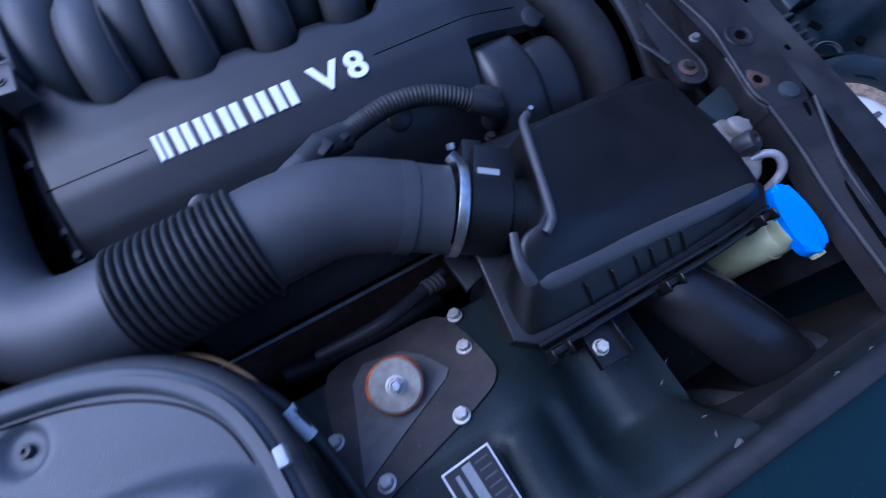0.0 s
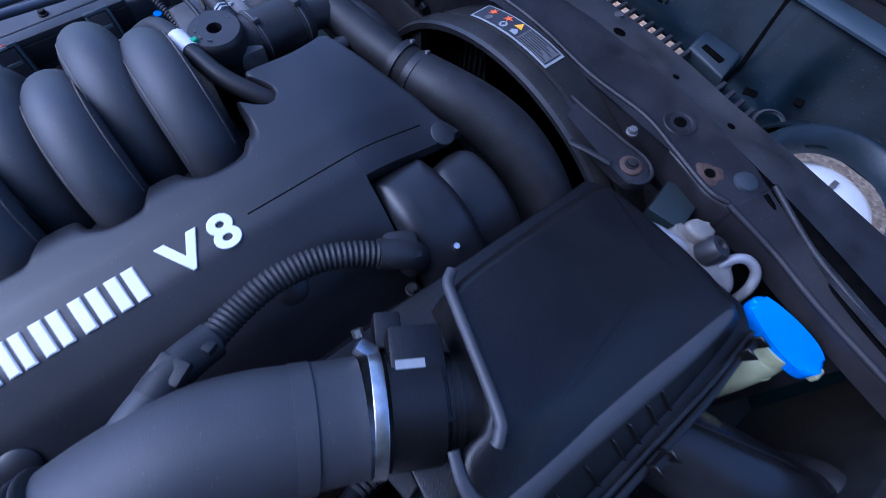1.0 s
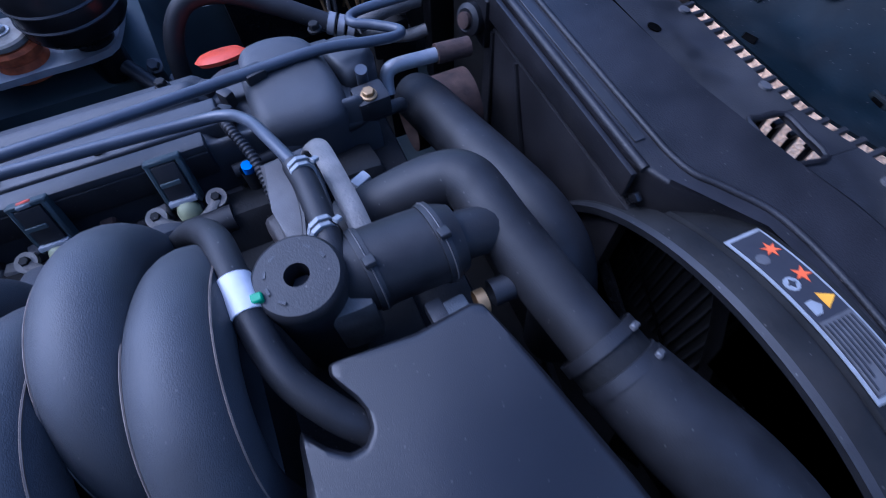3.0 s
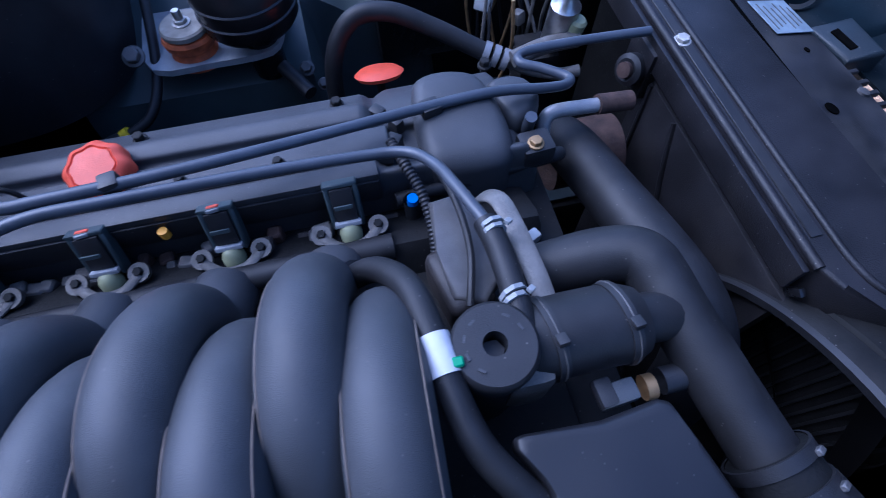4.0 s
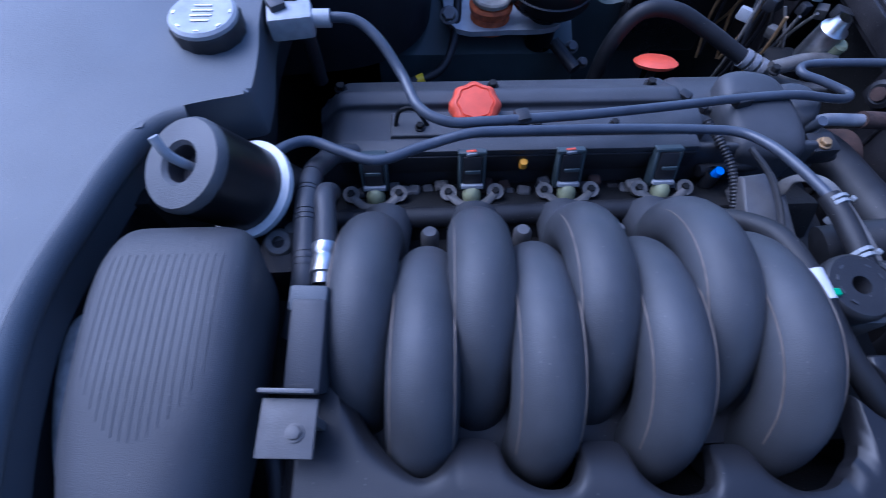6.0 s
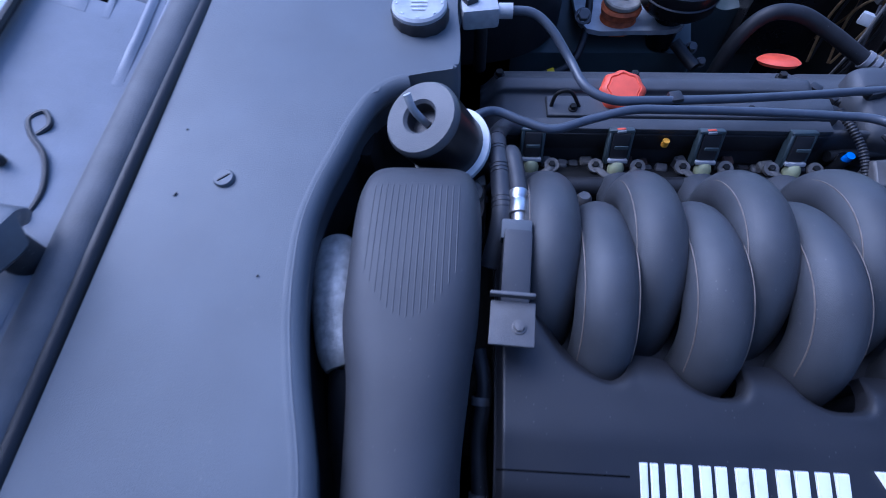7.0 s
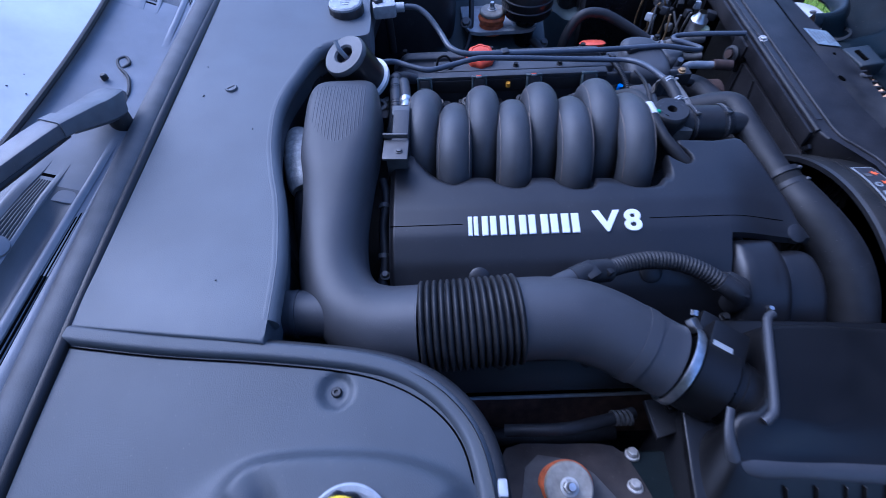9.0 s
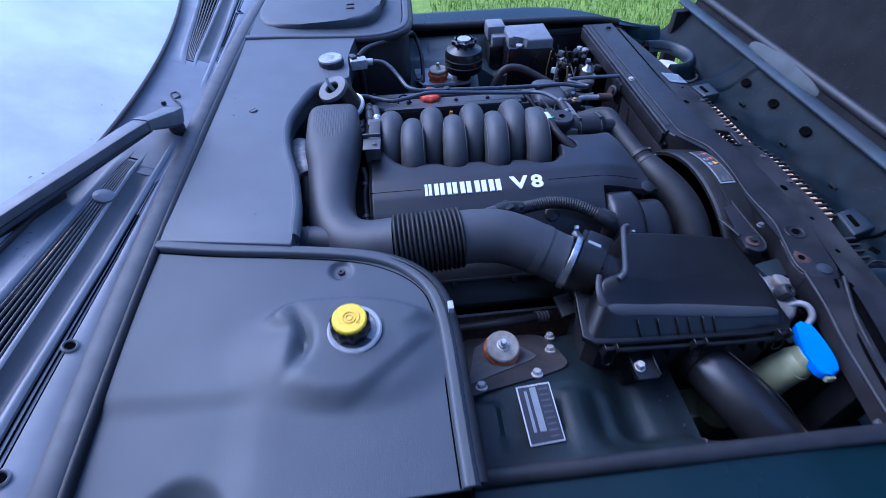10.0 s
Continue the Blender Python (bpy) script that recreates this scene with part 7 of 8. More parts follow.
loom = thing("wiring_loom", (0.0, -0.43, 0.70), "black taped wiring loom with a white tag", "wiring")
part("loom", tube([(-0.13, -0.415, 0.925), (-0.095, -0.440, 0.928), (-0.076, -0.470, 0.919), (-0.066, -0.51, 0.897), (-0.060, -0.56, 0.872), (-0.056, -0.62, 0.856)], 0.0062, 12), M_RUBBER, loom)
part("white_tag", tube([(-0.0760, -0.470, 0.919), (-0.0690, -0.498, 0.9045)], 0.0068, 12, 1), M_WHITE, loom, "white tape tag")
part("loom", tube([(-0.05, -0.415, 0.80), (0.02, -0.418, 0.81), (0.07, -0.408, 0.80), (0.12, -0.395, 0.79)], 0.0080, 12), M_RUBBER, loom)
for k in range(4):
    part("crimp", tube([(0.090 + 0.006 * k, -0.403, 0.796), (0.0935 + 0.006 * k, -0.402, 0.7955)], 0.010, 14, 1), M_ZINC, loom)
part("loom", tube([(-0.10, -0.40, 0.74), (0.0, -0.41, 0.73), (0.11, -0.40, 0.72)], 0.012, 12), M_RUBBER, loom)

# ---------------------------------------------------------------- bulkhead end of the manifold
egr = thing("vacuum_canister", (-0.262, 0.085, 0.90), "black canister with a grey ring top and a white collar", "canister")
EA = Vector((-0.42, -0.28, 1)).normalized()
EC = Vector((-0.238, 0.092, 0.964))
part("body", lathe([(0.034, -0.05), (0.0345, 0.045), (0.034, 0.052), (0.031, 0.055)], EC, EA, 40), M_GLOSSBLACK, egr)
part("ring_top", lathe([(0.0135, 0.050), (0.0135, 0.057), (0.016, 0.060), (0.032, 0.059), (0.0345, 0.055), (0.0345, 0.051)], EC, EA, 40), M_COWL, egr, "grey ring-shaped top")
part("well", lathe([(0.0135, 0.056), (0.0132, 0.044), (0, 0.044)], EC, EA, 30), M_LABELDARK, egr)
part("collar", lathe([(0.0345, -0.012), (0.0395, -0.010), (0.0402, -0.004), (0.0345, -0.002)], EC, EA, 40), M_OFFWHITE, egr, "grubby white collar")
part("nipple", tube([EC + EA * 0.045, EC + EA * 0.066 + Vector((-0.002, 0.003, 0)), EC + EA * 0.080 + Vector((-0.002, 0.012, 0))], 0.0034, 12), M_GREYCAP, egr)

foil = thing("foil_sleeve", (-0.315, -0.08, 0.85), "scuffed silver heat-shield sleeve beside the duct", "heat sleeve")
part("sleeve", tube([(-0.338, -0.008, 0.932, 0.018), (-0.335, -0.018, 0.934, 0.023), (-0.327, -0.058, 0.935, 0.024), (-0.316, -0.100, 0.932, 0.0235), (-0.311, -0.116, 0.930, 0.019)], 0.020, 24), M_FOIL, foil)
part("tail_hose", tube([(-0.313, -0.115, 0.926), (-0.312, -0.16, 0.905), (-0.305, -0.24, 0.86)], 0.015, 16), M_RUBBER, foil)

sensor = thing("pressure_sensor", (-0.183, -0.03, 0.90), "dark grey sensor block on a bolted bracket", "sensor")
part("block", box((-0.176, -0.036, 0.960), (0.024, 0.062, 0.030), 0.004, (12, 0, -3)), M_DUCT, sensor)
part("block_step", box((-0.176, -0.006, 0.970), (0.026, 0.018, 0.018), 0.003, (12, 0, -3)), M_TRIM, sensor)
part("bracket", box((-0.181, -0.090, 0.978), (0.034, 0.034, 0.004), 0.001, (4, 0, -3)), M_ZINC, sensor, "grey bent bracket")
part("bracket_fold", box((-0.181, -0.070, 0.986), (0.034, 0.003, 0.008), 0.001, (4, 0, -3)), M_ZINC, sensor)
part("bracket_leg", box((-0.181, -0.085, 0.945), (0.03, 0.006, 0.07), 0.001), M_ZINC, sensor)
hexbolt("bracket_bolt", (-0.176, -0.093, 0.980), 0.0042, 0.003, M_ZINC, sensor)
part("union", lathe([(0.0070, -0.016), (0.0070, -0.008), (0.0092, -0.007), (0.0095, 0.004), (0.0082, 0.006), (0.0082, 0.008), (0.0095, 0.010), (0.0095, 0.016), (0.0075, 0.018)], (-0.172, 0.026, 0.958), (0, 1, 0.02), 22), M_STEEL, sensor, "bright crimped union")
part("rubber_hose", tube([(-0.172, 0.040, 0.958), (-0.174, 0.065, 0.957), (-0.177, 0.090, 0.953), (-0.178, 0.108, 0.930)], 0.0088, 14), M_DUCT, sensor)
loom2 = thing("taped_harness", (-0.20, 0.05, 0.88), "grey taped harness conduit with dark ties behind the manifold", "wiring")
CON = [(-0.196, -0.02, 0.930), (-0.187, 0.018, 0.952), (-0.188, 0.054, 0.957), (-0.190, 0.088, 0.954), (-0.191, 0.120, 0.942), (-0.188, 0.142, 0.926), (-0.180, 0.163, 0.912), (-0.165, 0.175, 0.898)]
part("conduit", tube(CON, 0.0092, 16, 8), M_DUCT, loom2)
fine_con = smooth_path(CON, 24)
for at in (30, 33, 36, 54, 57, 60, 74, 77, 92):
    part("tie", tube([tuple(fine_con[at]), tuple(fine_con[at + 1])], 0.0098, 16, 1), M_LABELDARK, loom2)

# throttle casting behind the manifold, half hidden by the canister
throttle = thing("throttle_casting", (-0.22, 0.07, 0.86), "grimy alloy throttle casting with rounded lugs behind the canister", "engine casting")
part("body", box((-0.216, 0.075, 0.900), (0.032, 0.090, 0.070), 0.010), M_PLATE, throttle)
for x, y, z, r in ((-0.214, 0.056, 0.938, 0.012), (-0.216, 0.108, 0.950, 0.009), (-0.206, 0.096, 0.930, 0.008)):
    part("lug", lathe([(r, -0.03), (r, 0.0), (r * 0.8, 0.003), (r * 0.4, 0.003), (r * 0.4, -0.004), (0, -0.004)], (x, y, z), (0.1, -0.35, 1), 22), M_ALU, throttle)
part("web", box((-0.208, 0.082, 0.934), (0.010, 0.040, 0.014), 0.003, (0, 0, 8)), M_ALU, throttle)
part("data_tag", box((-0.2085, 0.080, 0.9425), (0.006, 0.006, 0.001), 0.0002, (0, 0, 8), seg=1), M_GREYCAP, throttle)

tank = thing("coolant_reservoir", (-0.272, 0.225, 1.00), "coolant reservoir filler with a silver pressed cap", "reservoir")
TZ = SCUTTLE_Z(-0.272, 0.225)
part("skirt", lathe([(0.0285, -0.004), (0.0292, 0.010), (0.028, 0.012), (0, 0.012)], (-0.272, 0.225, TZ), n=40, wave=lambda t: 1 + 0.02 * math.cos(14 * t)), M_BLACK, tank)
part("disc", lathe([(0.0275, 0.012), (0.0275, 0.0155), (0.025, 0.0175), (0.0185, 0.0175), (0.017, 0.017), (0, 0.017)], (-0.272, 0.225, TZ), n=40), M_GREYCAP, tank, "silver embossed disc")
for k in range(8):
    a = 2 * math.pi * k / 8
    part("embossing", box((-0.272 + 0.0225 * math.cos(a), 0.225 + 0.0225 * math.sin(a), TZ + 0.0178), (0.0016, 0.0035, 0.0008), 0, (0, 0, math.degrees(a)), seg=1), M_STEEL, tank)
for k in range(4):
    part("embossing", box((-0.272, 0.215 + 0.006 * k, TZ + 0.0175), (0.018 - 0.003 * abs(k - 1.5), 0.0016, 0.0008), 0, seg=1), M_STEEL, tank)
joint = thing("pipe_joint", (-0.195, 0.290, 0.93), "dusty grey quick-release pipe joint", "pipe joint")
part("body", box((-0.212, 0.256, 0.985), (0.040, 0.026, 0.024), 0.005, (0, 0, 8)), M_GREYCAP, joint)
part("clip", box((-0.224, 0.262, 0.999), (0.014, 0.020, 0.008), 0.002, (0, 0, 30)), M_DUCT, joint)
part("stem", tube([(-0.192, 0.256, 0.987), (-0.177, 0.256, 0.987)], 0.008, 14, 1), M_GREYCAP, joint)
part("tail", tube([(-0.212, 0.268, 0.975), (-0.21, 0.285, 0.94), (-0.21, 0.29, 0.88)], 0.008, 12), M_RUBBER, joint)

# the two long blue-grey vapour pipes over the cam cover
pipe = thing("vapour_pipe", (0.1, 0.17, 0.90), "long dark vapour pipe curving over the cam cover", "pipe", "vapour pipes")
part("pipe_run", tube([(-0.190, 0.256, 0.987), (-0.158, 0.257, 0.985), (-0.136, 0.243, 0.976), (-0.115, 0.215, 0.960), (-0.100, 0.180, 0.955), (-0.075, 0.165, 0.952), (-0.04, 0.168, 0.948), (0.05, 0.184, 0.936), (0.14, 0.205, 0.922), (0.224, 0.224, 0.911), (0.292, 0.232, 0.907), (0.345, 0.236, 0.896), (0.368, 0.243, 0.889), (0.374, 0.254, 0.886), (0.355, 0.272, 0.885), (0.337, 0.284, 0.885), (0.339, 0.295, 0.885), (0.360, 0.300, 0.885), (0.415, 0.300, 0.885), (0.478, 0.298, 0.884)], 0.0048, 14), M_PIPE, pipe)
part("pipe_clip", box((-0.006, 0.176, 0.9435), (0.014, 0.014, 0.011), 0.003, (0, 0, 12)), M_BLACK, pipe)
part("pipe_clip", box((0.235, 0.227, 0.905), (0.018, 0.016, 0.014), 0.003, (0, 0, 12)), M_BLACK, pipe)
part("pipe_post", tube([(0.232, 0.224, 0.905), (0.230, 0.220, 0.87)], 0.005, 10, 1), M_BLACK, pipe)
pipe2 = thing("vapour_pipe", (0.05, 0.15, 0.90), "dark vapour pipe dipping below the oil cap", "pipe", "vapour pipes")
part("pipe_run", tube([(-0.222, 0.105, 0.975), (-0.210, 0.130, 0.965), (-0.192, 0.143, 0.956), (-0.165, 0.134, 0.952), (-0.135, 0.126, 0.950), (-0.095, 0.143, 0.947), (-0.055, 0.154, 0.949), (-0.01, 0.160, 0.944), (0.09, 0.172, 0.930), (0.17, 0.176, 0.922), (0.205, 0.170, 0.924), (0.222, 0.148, 0.932), (0.232, 0.118, 0.940), (0.245, 0.078, 0.945)], 0.0046, 14), M_PIPE, pipe2)
part("sleeve", tube([(0.243, 0.084, 0.944), (0.246, 0.062, 0.945), (0.247, 0.028, 0.944), (0.246, 0.005, 0.942)], 0.0085, 14), M_RUBBER, pipe2)
for y0 in (0.076, 0.027):
    for dy, rr in ((-0.0026, 0.0092), (0.0020, 0.0096)):
        part("white_clip", tube([(0.2455, y0 + dy + 0.0016, 0.945), (0.2462, y0 + dy - 0.0014, 0.9455)], rr, 9, 1), M_LABEL, pipe2, "white crumpled spring clip")
    part("white_clip_tab", box((0.256, y0 + 0.001, 0.951), (0.005, 0.004, 0.003), 0.0004, (0, 20, 35), seg=1), M_LABEL, pipe2)

conduit = thing("corrugated_conduit", (0.21, 0.15, 0.86), "thin corrugated black conduit dropping behind the manifold", "conduit")
part("run", tube([(0.195, 0.205, 0.900), (0.203, 0.178, 0.898), (0.212, 0.150, 0.888), (0.214, 0.120, 0.870), (0.210, 0.095, 0.845)], 0.0044, 12, 8, step=0.0006, rfun=lambda s: 1 + 0.12 * math.sin(s * 2 * math.pi / 0.0036)), M_BLACK, conduit)
part("wire", tube([(0.226, 0.165, 0.905), (0.234, 0.130, 0.905), (0.236, 0.09, 0.895), (0.226, 0.05, 0.885)], 0.0030, 8), M_BLACK, conduit)

# ---------------------------------------------------------------- thermostat housing, bleed cap and hoses
stat = thing("thermostat_housing", (0.27, 0.0, 0.84), "black thermostat housing with a round bleed cap", "thermostat housing")
part("bleed_cap", lathe([(0.0245, -0.030), (0.0255, -0.012), (0.0264, 0.0), (0.0255, 0.005), (0.0236, 0.007), (0.0072, 0.007), (0.0072, -0.018), (0, -0.018)], (0.225, -0.001, 0.950), (0, -0.05, 1), 44), M_BLACK, stat)
part("hex_recess", lathe([(0.0072, 0.0), (0.0072, 0.0015), (0, 0.0015)], (0.225, -0.001, 0.9400), (0, -0.05, 1), 6), M_LABELDARK, stat)
for k in range(7):
    a = radians(20 + 35 * k)
    part("raised_mark", box((0.225 + 0.0175 * math.cos(a), -0.001 + 0.0175 * math.sin(a), 0.9574), (0.0045, 0.0016, 0.0008), 0, (0, 0, math.degrees(a) + 90), seg=1), M_DUCT, stat)
part("cap_neck", lathe([(0.0235, -0.10), (0.0235, -0.02)], (0.224, -0.001, 0.945), n=32), M_BLACK, stat)
part("body", tube([(0.248, 0.004, 0.922, 0.024), (0.260, 0.004, 0.923, 0.0262), (0.298, 0.004, 0.923, 0.0262), (0.312, 0.003, 0.923, 0.0255), (0.322, 0.003, 0.923, 0.022)], 0.026, 30, 5), M_RUBBER, stat)
for x in (0.262, 0.308):
    part("hose_clip", lathe([(0.0262, -0.0035), (0.0274, -0.0035), (0.0278, 0.0), (0.0274, 0.0035), (0.0262, 0.0035)], (x, 0.004, 0.923), (1, 0.12, 0), 32), M_BLACK, stat)
    part("clip_wire", lathe([(0.0276, -0.0008), (0.0284, 0), (0.0276, 0.0008)], (x + 0.0005, 0.004, 0.923), (1, 0.12, 0), 32), M_ZINC, stat, "dull steel wire")
    part("clip_ear", box((x + 0.002, -0.006, 0.950), (0.007, 0.008, 0.004), 0.001, (-20, 0, 5)), M_BLACK, stat)
part("alloy_neck", box((0.245, 0.002, 0.905), (0.03, 0.055, 0.06), 0.008), M_ALU, stat)
part("connector", box((0.301, -0.035, 0.899), (0.026, 0.015, 0.012), 0.003, (0, 0, 5)), M_TRIM, stat, "grey plug connector")
part("connector_end", lathe([(0.0085, -0.004), (0.0085, 0.003), (0.006, 0.004), (0, 0.004)], (0.323, -0.035, 0.898), (1, 0, 0), 18), M_BRASS, stat, "brown sensor body")
part("boss", lathe([(0.009, 0), (0.009, 0.014), (0.007, 0.016), (0, 0.016)], (0.330, -0.034, 0.902), (1, 0, 0), 18), M_BLACK, stat)
part("lever_arm", tube([(0.268, 0.018, 0.930), (0.267, 0.045, 0.933), (0.264, 0.085, 0.931), (0.261, 0.110, 0.926), (0.254, 0.124, 0.912), (0.250, 0.126, 0.890)], 0.0075, 14, 6, squash=0.35, side=(0, 0, 1)), M_CAST, stat, "cast alloy bracket arm")
part("bracket_sheet", slab([(0.214, 0.142), (0.250, 0.146), (0.256, 0.120), (0.256, 0.070), (0.240, 0.052), (0.216, 0.060), (0.212, 0.100)], lambda x, y: 0.893 - 0.16 * (0.14 - y), 0.865, 0.004), M_ZINC, stat, "dull grimy alloy plate")
part("plug_tab", box((0.282, 0.087, 0.900), (0.014, 0.009, 0.010), 0.002, (0, 0, 25)), M_GREYCAP, stat)
part("connector_step", box((0.293, -0.033, 0.900), (0.012, 0.019, 0.012), 0.003, (0, 0, 5)), M_DUCT, stat)
part("casting", box((0.226, 0.080, 0.848), (0.040, 0.060, 0.06), 0.010, (0, 0, 12), seg=3), M_PLATE, stat, "grimy alloy casting")
part("sleeve_seat", lathe([(0.014, 0), (0.013, 0.016)], (0.246, 0.005, 0.925), n=18), M_BLACK, stat)

small = thing("breather_pipe", (0.2, -0.03, 0.86), "black rubber breather pipe with a white and green tag", "hose")
part("run", tube([(0.145, 0.085, 0.900), (0.165, 0.078, 0.920), (0.184, 0.050, 0.944), (0.192, 0.010, 0.952), (0.196, -0.020, 0.950), (0.204, -0.050, 0.944), (0.220, -0.074, 0.934), (0.236, -0.090, 0.920), (0.242, -0.10, 0.89)], 0.0092, 14), M_RUBBER, small)
part("white_tag", tube([(0.1915, 0.012, 0.952), (0.1945, -0.012, 0.951)], 0.0103, 14, 1), M_WHITE, small, "white paper tag")
part("green_band", box((0.202, -0.007, 0.957), (0.007, 0.006, 0.006), 0.001, seg=1), M_GREEN, small, "green mark")
part("end_boot", tube([(0.135, 0.092, 0.885), (0.148, 0.084, 0.904)], 0.0125, 14, 1), M_BLACK, small)

tophose = thing("radiator_hose", (0.38, -0.1, 0.82), "thick black radiator top hose joined by a clamped union", "hose")
part("upper_pipe", tube([(0.262, 0.060, 0.892), (0.290, 0.059, 0.902), (0.318, 0.056, 0.912), (0.338, 0.050, 0.918), (0.347, 0.041, 0.920), (0.351, 0.028, 0.918), (0.355, 0.004, 0.914), (0.364, -0.035, 0.906), (0.374, -0.078, 0.898), (0.379, -0.10, 0.895)], 0.0205, 24), M_RUBBER, tophose)
part("branch", tube([(0.318, 0.003, 0.923), (0.336, 0.003, 0.920), (0.352, 0.003, 0.915)], 0.0165, 20, 4), M_RUBBER, tophose)
part("union", tube([(0.376, -0.088, 0.897), (0.384, -0.118, 0.892)], 0.0255, 26, 1), M_DARK, tophose, "dirty clamped union")
for f in (0.1, 0.75):
    p = Vector((0.376, -0.088, 0.897)).lerp(Vector((0.384, -0.118, 0.892)), f)
    part("clamp", lathe([(0.0258, -0.004), (0.0275, -0.004), (0.0275, 0.004), (0.0258, 0.004)], p, (0.25, -0.95, -0.15), 28), M_BLACK, tophose)
    part("clamp_screw", box(p + Vector((0.016, -0.002, 0.024)), (0.007, 0.004, 0.004), 0.0008, (0, 30, 20), seg=1), M_ZINC, tophose)
part("lower_hose", tube([(0.384, -0.112, 0.892, 0.028), (0.398, -0.150, 0.886, 0.031), (0.416, -0.188, 0.874, 0.033), (0.430, -0.225, 0.856, 0.034), (0.437, -0.262, 0.830, 0.034), (0.438, -0.295, 0.795, 0.034), (0.434, -0.31, 0.75, 0.034)], 0.032, 28), M_RUBBER, tophose)
bighose = thing("coolant_hose", (0.40, 0.12, 0.70), "wide grey-black moulded coolant hose behind the radiator", "hose")
part("run", tube([(0.384, 0.250, 0.800, 0.026), (0.386, 0.215, 0.815, 0.027), (0.396, 0.160, 0.822, 0.027), (0.408, 0.100, 0.828, 0.0275), (0.419, 0.045, 0.826, 0.029), (0.424, 0.008, 0.808, 0.030), (0.422, -0.015, 0.770, 0.031), (0.418, -0.03, 0.70, 0.031)], 0.031, 26), M_RUBBER, bighose)
part("alloy_pipe", tube([(0.347, 0.226, 0.840), (0.350, 0.234, 0.855), (0.360, 0.237, 0.861), (0.392, 0.237, 0.860), (0.425, 0.237, 0.858)], 0.0072, 14), M_PALEALLOY, bighose, "dull alloy pipe")
part("pipe_muff", tube([(0.404, 0.237, 0.860), (0.440, 0.237, 0.857)], 0.0100, 16, 1), M_RUSTBROWN, bighose)
part("pulley_drum", lathe([(0.038, -0.05), (0.038, 0.03), (0.025, 0.034)], (0.42, 0.25, 0.77), (1, 0, 0), 28), M_RUSTBROWN, bighose)
pul = thing("mount_bush", (0.470, 0.262, 0.83), "rusty rubber mounting bush beside the radiator", "bush")
part("bush", lathe([(0.015, -0.006), (0.017, 0.0), (0.017, 0.010), (0.012, 0.013), (0.008, 0.012), (0.008, 0.016), (0, 0.016)], (0.472, 0.292, 0.842), (-1, -0.3, 0.35), 26), M_RUBBER, pul)
part("bush_core", lathe([(0.0085, 0.012), (0.0085, 0.017), (0, 0.018)], (0.472, 0.292, 0.842), (-1, -0.3, 0.35), 18), M_RUSTBROWN, pul)
part("carrier", box((0.486, 0.298, 0.842), (0.02, 0.05, 0.06), 0.006), M_FRAME, pul)

# ---------------------------------------------------------------- far side of the bay
psr = thing("steering_reservoir", (0.084, 0.462, 0.77), "black round steering fluid reservoir with a lobed cap", "reservoir")
PC = (0.074, 0.460, 0.862)
part("bowl", lathe([(0.020, -0.08), (0.022, -0.012), (0.049, -0.008), (0.0545, 0.000), (0.0545, 0.041), (0.050, 0.053), (0.032, 0.062), (0.028, 0.068)], PC, n=40), M_GLOSSBLACK, psr)
for z in (0.012, 0.030):
    part("bowl_band", lathe([(0.0547, z), (0.0560, z + 0.002), (0.0547, z + 0.004)], PC, n=40), M_DUCT, psr)
part("lobed_cap", lathe([(0.024, 0.066), (0.031, 0.068), (0.031, 0.078), (0.026, 0.080)], PC, n=64, wave=lambda t: 1 + 0.14 * (1 if math.cos(8 * t) > 0.2 else -0.3)), M_GLOSSBLACK, psr)
part("cap_disc", lathe([(0.019, 0.078), (0.019, 0.083), (0, 0.084)], PC, n=28), M_GREYCAP, psr, "pale printed cap disc")
part("outlet", tube([(0.09, 0.44, 0.80), (0.105, 0.42, 0.792), (0.118, 0.40, 0.787)], 0.009, 12), M_RUBBER, psr)

fuse = thing("fuse_box", (0.285, 0.60, 0.66), "black fuse box with a grey notched lid", "fuse box")
FZ = 0.886
part("case", box((0.285, 0.575, 0.796), (0.135, 0.115, 0.17), 0.006), M_GLOSSBLACK, fuse)
part("lid", slab([(0.220, 0.640), (0.352, 0.640), (0.352, 0.518), (0.272, 0.518), (0.264, 0.545), (0.236, 0.545), (0.224, 0.55)], FZ + 0.018, FZ - 0.012, 0.006, 3), M_LIDGREY, fuse, "grey lid with a notch")
part("latch", box((0.352, 0.545, 0.865), (0.012, 0.02, 0.02), 0.002), M_BLACK, fuse)
part("lid_screw", lathe([(0.010, 0), (0.010, 0.005), (0, 0.006)], (0.252, 0.530, FZ - 0.004), n=16), M_GREYCAP, fuse)
rel = thing("relay_box", (0.200, 0.635, 0.68), "narrow relay box with a grey stepped lid", "relay box")
part("case", box((0.198, 0.632, 0.790), (0.050, 0.085, 0.14), 0.005), M_GLOSSBLACK, rel)
part("lid", box((0.198, 0.652, 0.888), (0.056, 0.066, 0.044), 0.008), M_LIDGREY, rel)
part("lid_step", box((0.206, 0.612, 0.870), (0.050, 0.038, 0.036), 0.006), M_LIDGREY, rel)

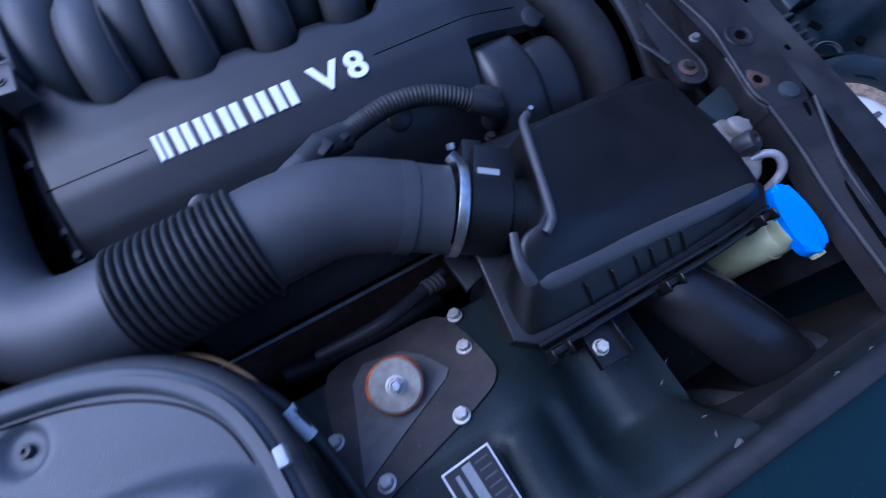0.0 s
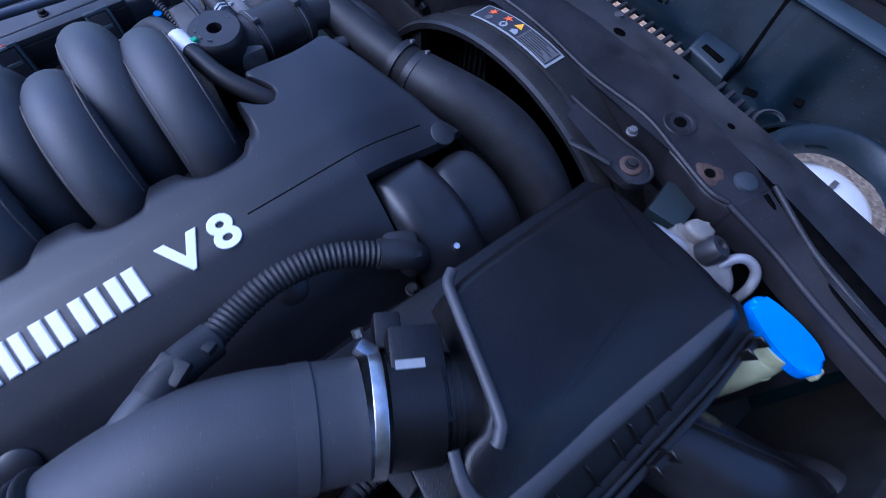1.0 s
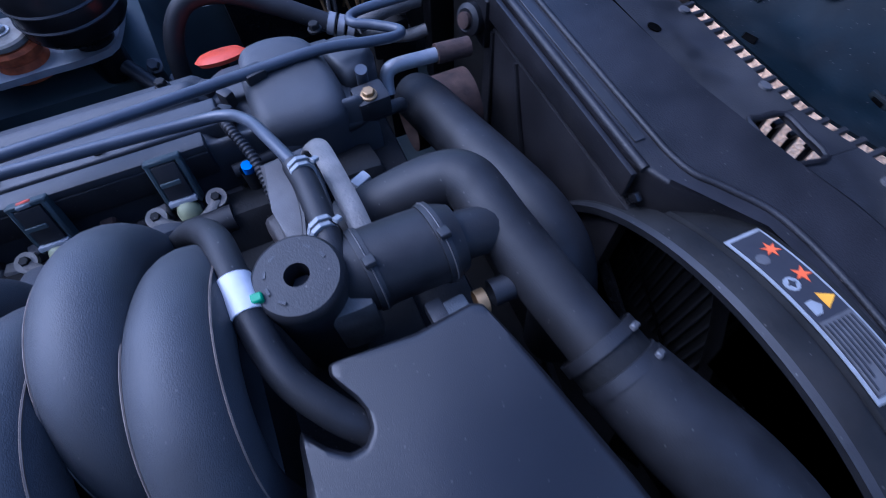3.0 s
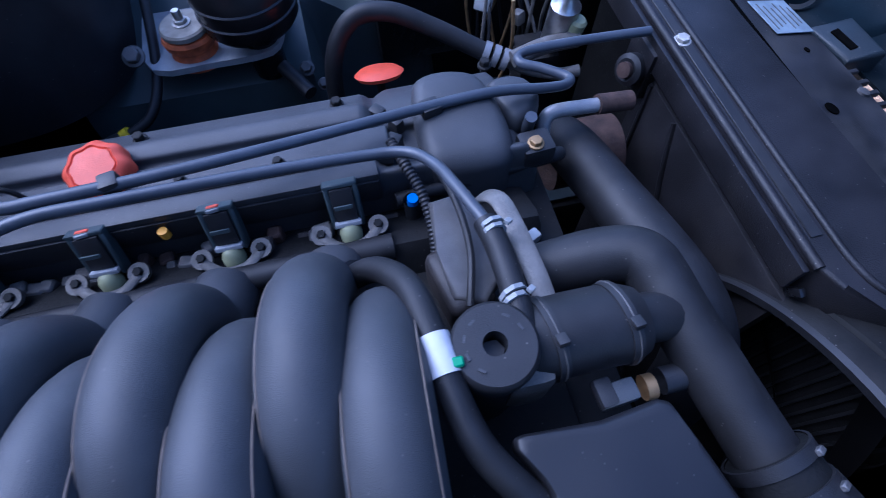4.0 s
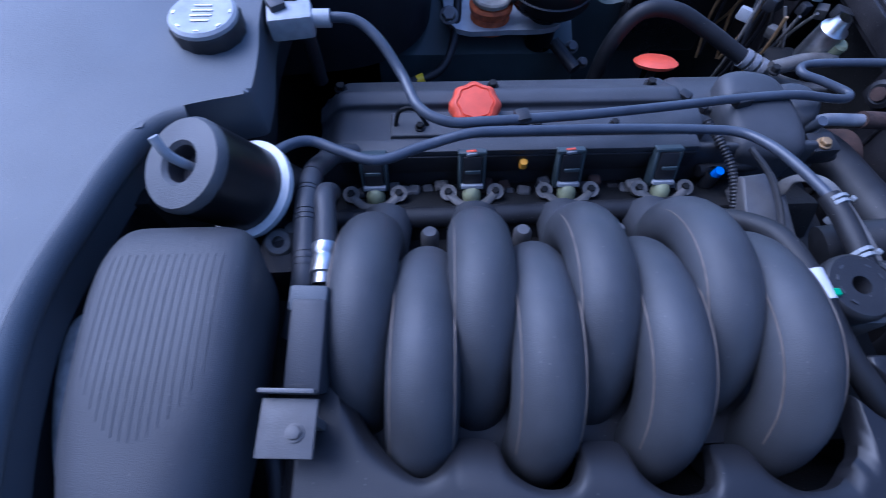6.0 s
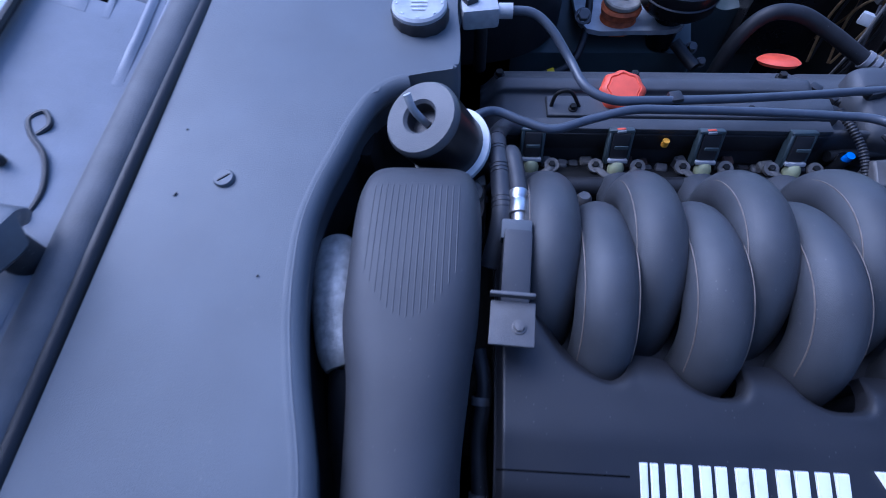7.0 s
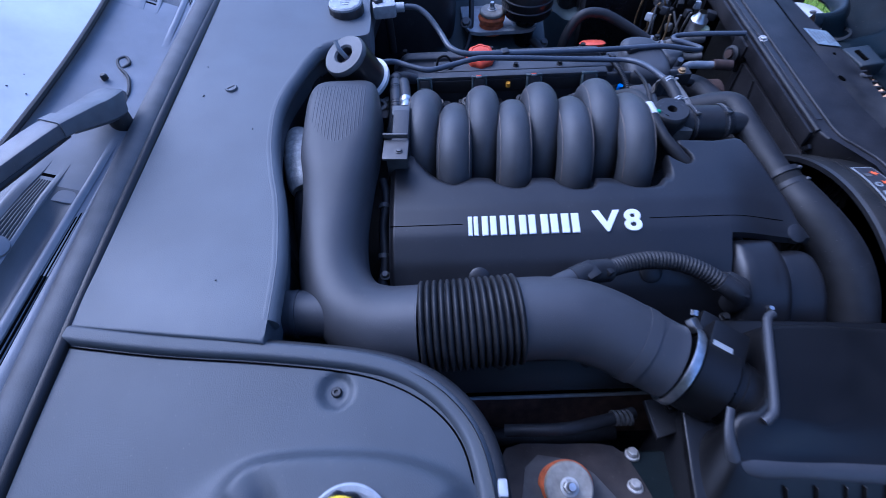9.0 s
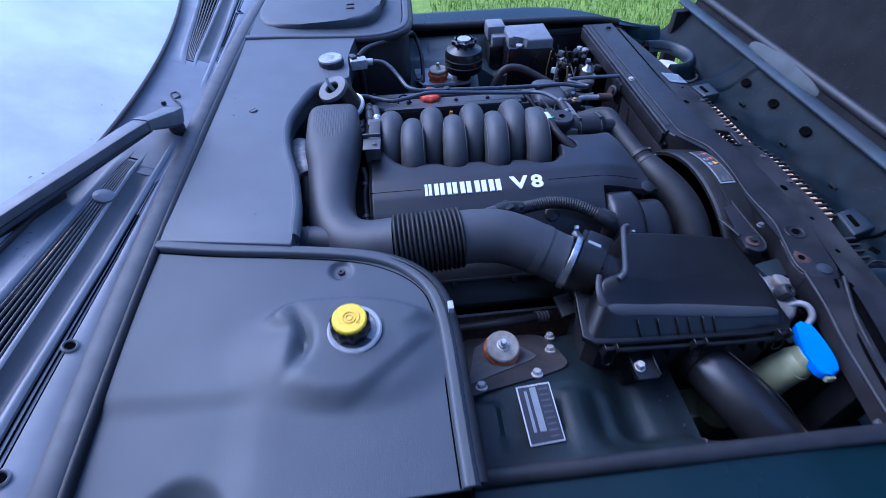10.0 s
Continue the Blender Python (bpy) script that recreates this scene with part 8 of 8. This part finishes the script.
lh = thing("looped_hose", (0.22, 0.37, 0.60), "black hose looping down beside the dipstick to a crimped union", "hose")
part("run", tube([(0.146, 0.385, 0.66), (0.146, 0.392, 0.76), (0.156, 0.402, 0.830), (0.184, 0.412, 0.868), (0.225, 0.410, 0.872), (0.270, 0.396, 0.855), (0.310, 0.380, 0.836), (0.330, 0.371, 0.827)], 0.0105, 14), M_RUBBER, lh)
for k in range(3):
    part("crimp", tube([(0.326 + 0.010 * k, 0.373 - 0.0050 * k, 0.829 - 0.003 * k), (0.3325 + 0.010 * k, 0.3698 - 0.0050 * k, 0.827 - 0.003 * k)], 0.0125, 16, 1), M_PALEALLOY, lh, "crimped alloy ferrule")
part("hard_pipe", tube([(0.352, 0.361, 0.819), (0.375, 0.350, 0.812), (0.405, 0.335, 0.812), (0.43, 0.330, 0.816)], 0.0070, 12), M_ALU, lh)
vac = thing("vacuum_hose", (-0.1, 0.46, 0.70), "thin black hose bending behind the strut tower", "hose")
part("run", tube([(-0.212, 0.268, 0.995), (-0.185, 0.335, 0.99), (-0.10, 0.47, 0.955), (-0.07, 0.56, 0.93), (-0.055, 0.58, 0.90), (-0.045, 0.52, 0.87), (-0.050, 0.44, 0.82), (-0.068, 0.40, 0.795), (-0.10, 0.385, 0.785)], 0.0058, 12), M_RUBBER, vac)
part("plug", tube([(-0.10, 0.385, 0.785), (-0.135, 0.375, 0.780)], 0.0085, 12, 1), M_BLACK, vac)
part("yellow_clip", tube([(-0.094, 0.386, 0.787), (-0.104, 0.384, 0.784)], 0.0090, 10, 1), M_YELLOW, vac, "small yellow clip")
part("plug_tail", tube([(-0.135, 0.375, 0.780), (-0.16, 0.365, 0.770)], 0.005, 10, 1), M_BLACK, vac)
for at, r in (((-0.060, 0.436, 0.848), 0.009), ((0.03, 0.37, 0.76), 0.007), ((0.055, 0.36, 0.752), 0.0075), ((0.118, 0.44, 0.79), 0.007), ((0.135, 0.425, 0.775), 0.006)):
    hexbolt("tower_bolt", at, r, 0.010, M_ZINC, wing_l, (0, -0.6, 1))
acv = thing("air_con_valve_cluster", (0.42, 0.40, 0.62), "cluster of alloy pipes, wires and a silver canister by the crossmember", "pipework")
part("canister", lathe([(0.017, -0.02), (0.017, 0.028), (0.012, 0.032), (0.008, 0.045)], (0.415, 0.373, 0.846), (0.05, -0.1, 1), 24), M_STEEL, acv, "silver canister")
part("canister_foot", lathe([(0.007, -0.07), (0.008, -0.02)], (0.415, 0.373, 0.846), (0.05, -0.1, 1), 16), M_ALU, acv)
part("block", box((0.395, 0.385, 0.79), (0.05, 0.05, 0.05), 0.008), M_DARK, acv)
part("pipe", tube([(0.352, 0.345, 0.835), (0.39, 0.350, 0.842), (0.43, 0.352, 0.842)], 0.0095, 14), M_ALU, acv)
part("cap", lathe([(0.011, 0), (0.011, 0.022), (0.008, 0.025), (0, 0.025)], (0.425, 0.362, 0.838), (0.2, -0.1, 1), 20), M_OLIVE, acv)
part("stand", box((0.41, 0.41, 0.68), (0.05, 0.05, 0.18), 0.005), M_DARK, acv)
random.seed(11)
for k in range(16):
    x0, y0 = 0.34 + random.random() * 0.10, 0.40 + random.random() * 0.16
    part("wire", tube([(x0, y0, 0.72), (x0 + random.uniform(-0.02, 0.02), y0 + random.uniform(-0.02, 0.03), 0.80), (x0 + random.uniform(-0.03, 0.03), y0 + random.uniform(-0.03, 0.03), 0.85 + random.random() * 0.03)], 0.0022, 8), random.choice([M_BLACK, M_ALU, M_DARK, M_BRASS]), acv)
for k in range(20):
    part("connector", box((0.33 + random.random() * 0.14, 0.42 + random.random() * 0.13, 0.825 + random.random() * 0.04), (random.uniform(0.012, 0.024), random.uniform(0.012, 0.022), 0.016), 0.003, (random.uniform(-20, 20), random.uniform(-20, 20), random.uniform(0, 90))), random.choice([M_GREYCAP, M_DARK, M_BLACK, M_ALU]), acv)

# dry leaf litter and grit lying on the inner wing
random.seed(77)
bm = bmesh.new()
for k in range(26):
    x, y = random.uniform(0.24, 0.50), -random.uniform(0.575, 0.682)
    z = wing_height(x, -y) + 0.0022
    a, l, w = random.uniform(0, 6.28), random.uniform(0.0015, 0.0055), random.uniform(0.0006, 0.0016)
    d, e = Vector((math.cos(a), math.sin(a), 0)), Vector((-math.sin(a), math.cos(a), 0))
    c, lift = Vector((x, y, z)), Vector((0, 0, random.uniform(0.0008, 0.0022)))
    ring = [bm.verts.new(c - d * l), bm.verts.new(c + e * w), bm.verts.new(c + d * l), bm.verts.new(c - e * w)]
    top = bm.verts.new(c + lift)
    for i in range(4):
        bm.faces.new((ring[i], ring[(i + 1) % 4], top))
    bm.faces.new(ring[::-1])
tagged(part("leaf_litter", bm, M_ZINC), "dry grey leaf litter and grit on the inner wing", "debris", kind="stuff")
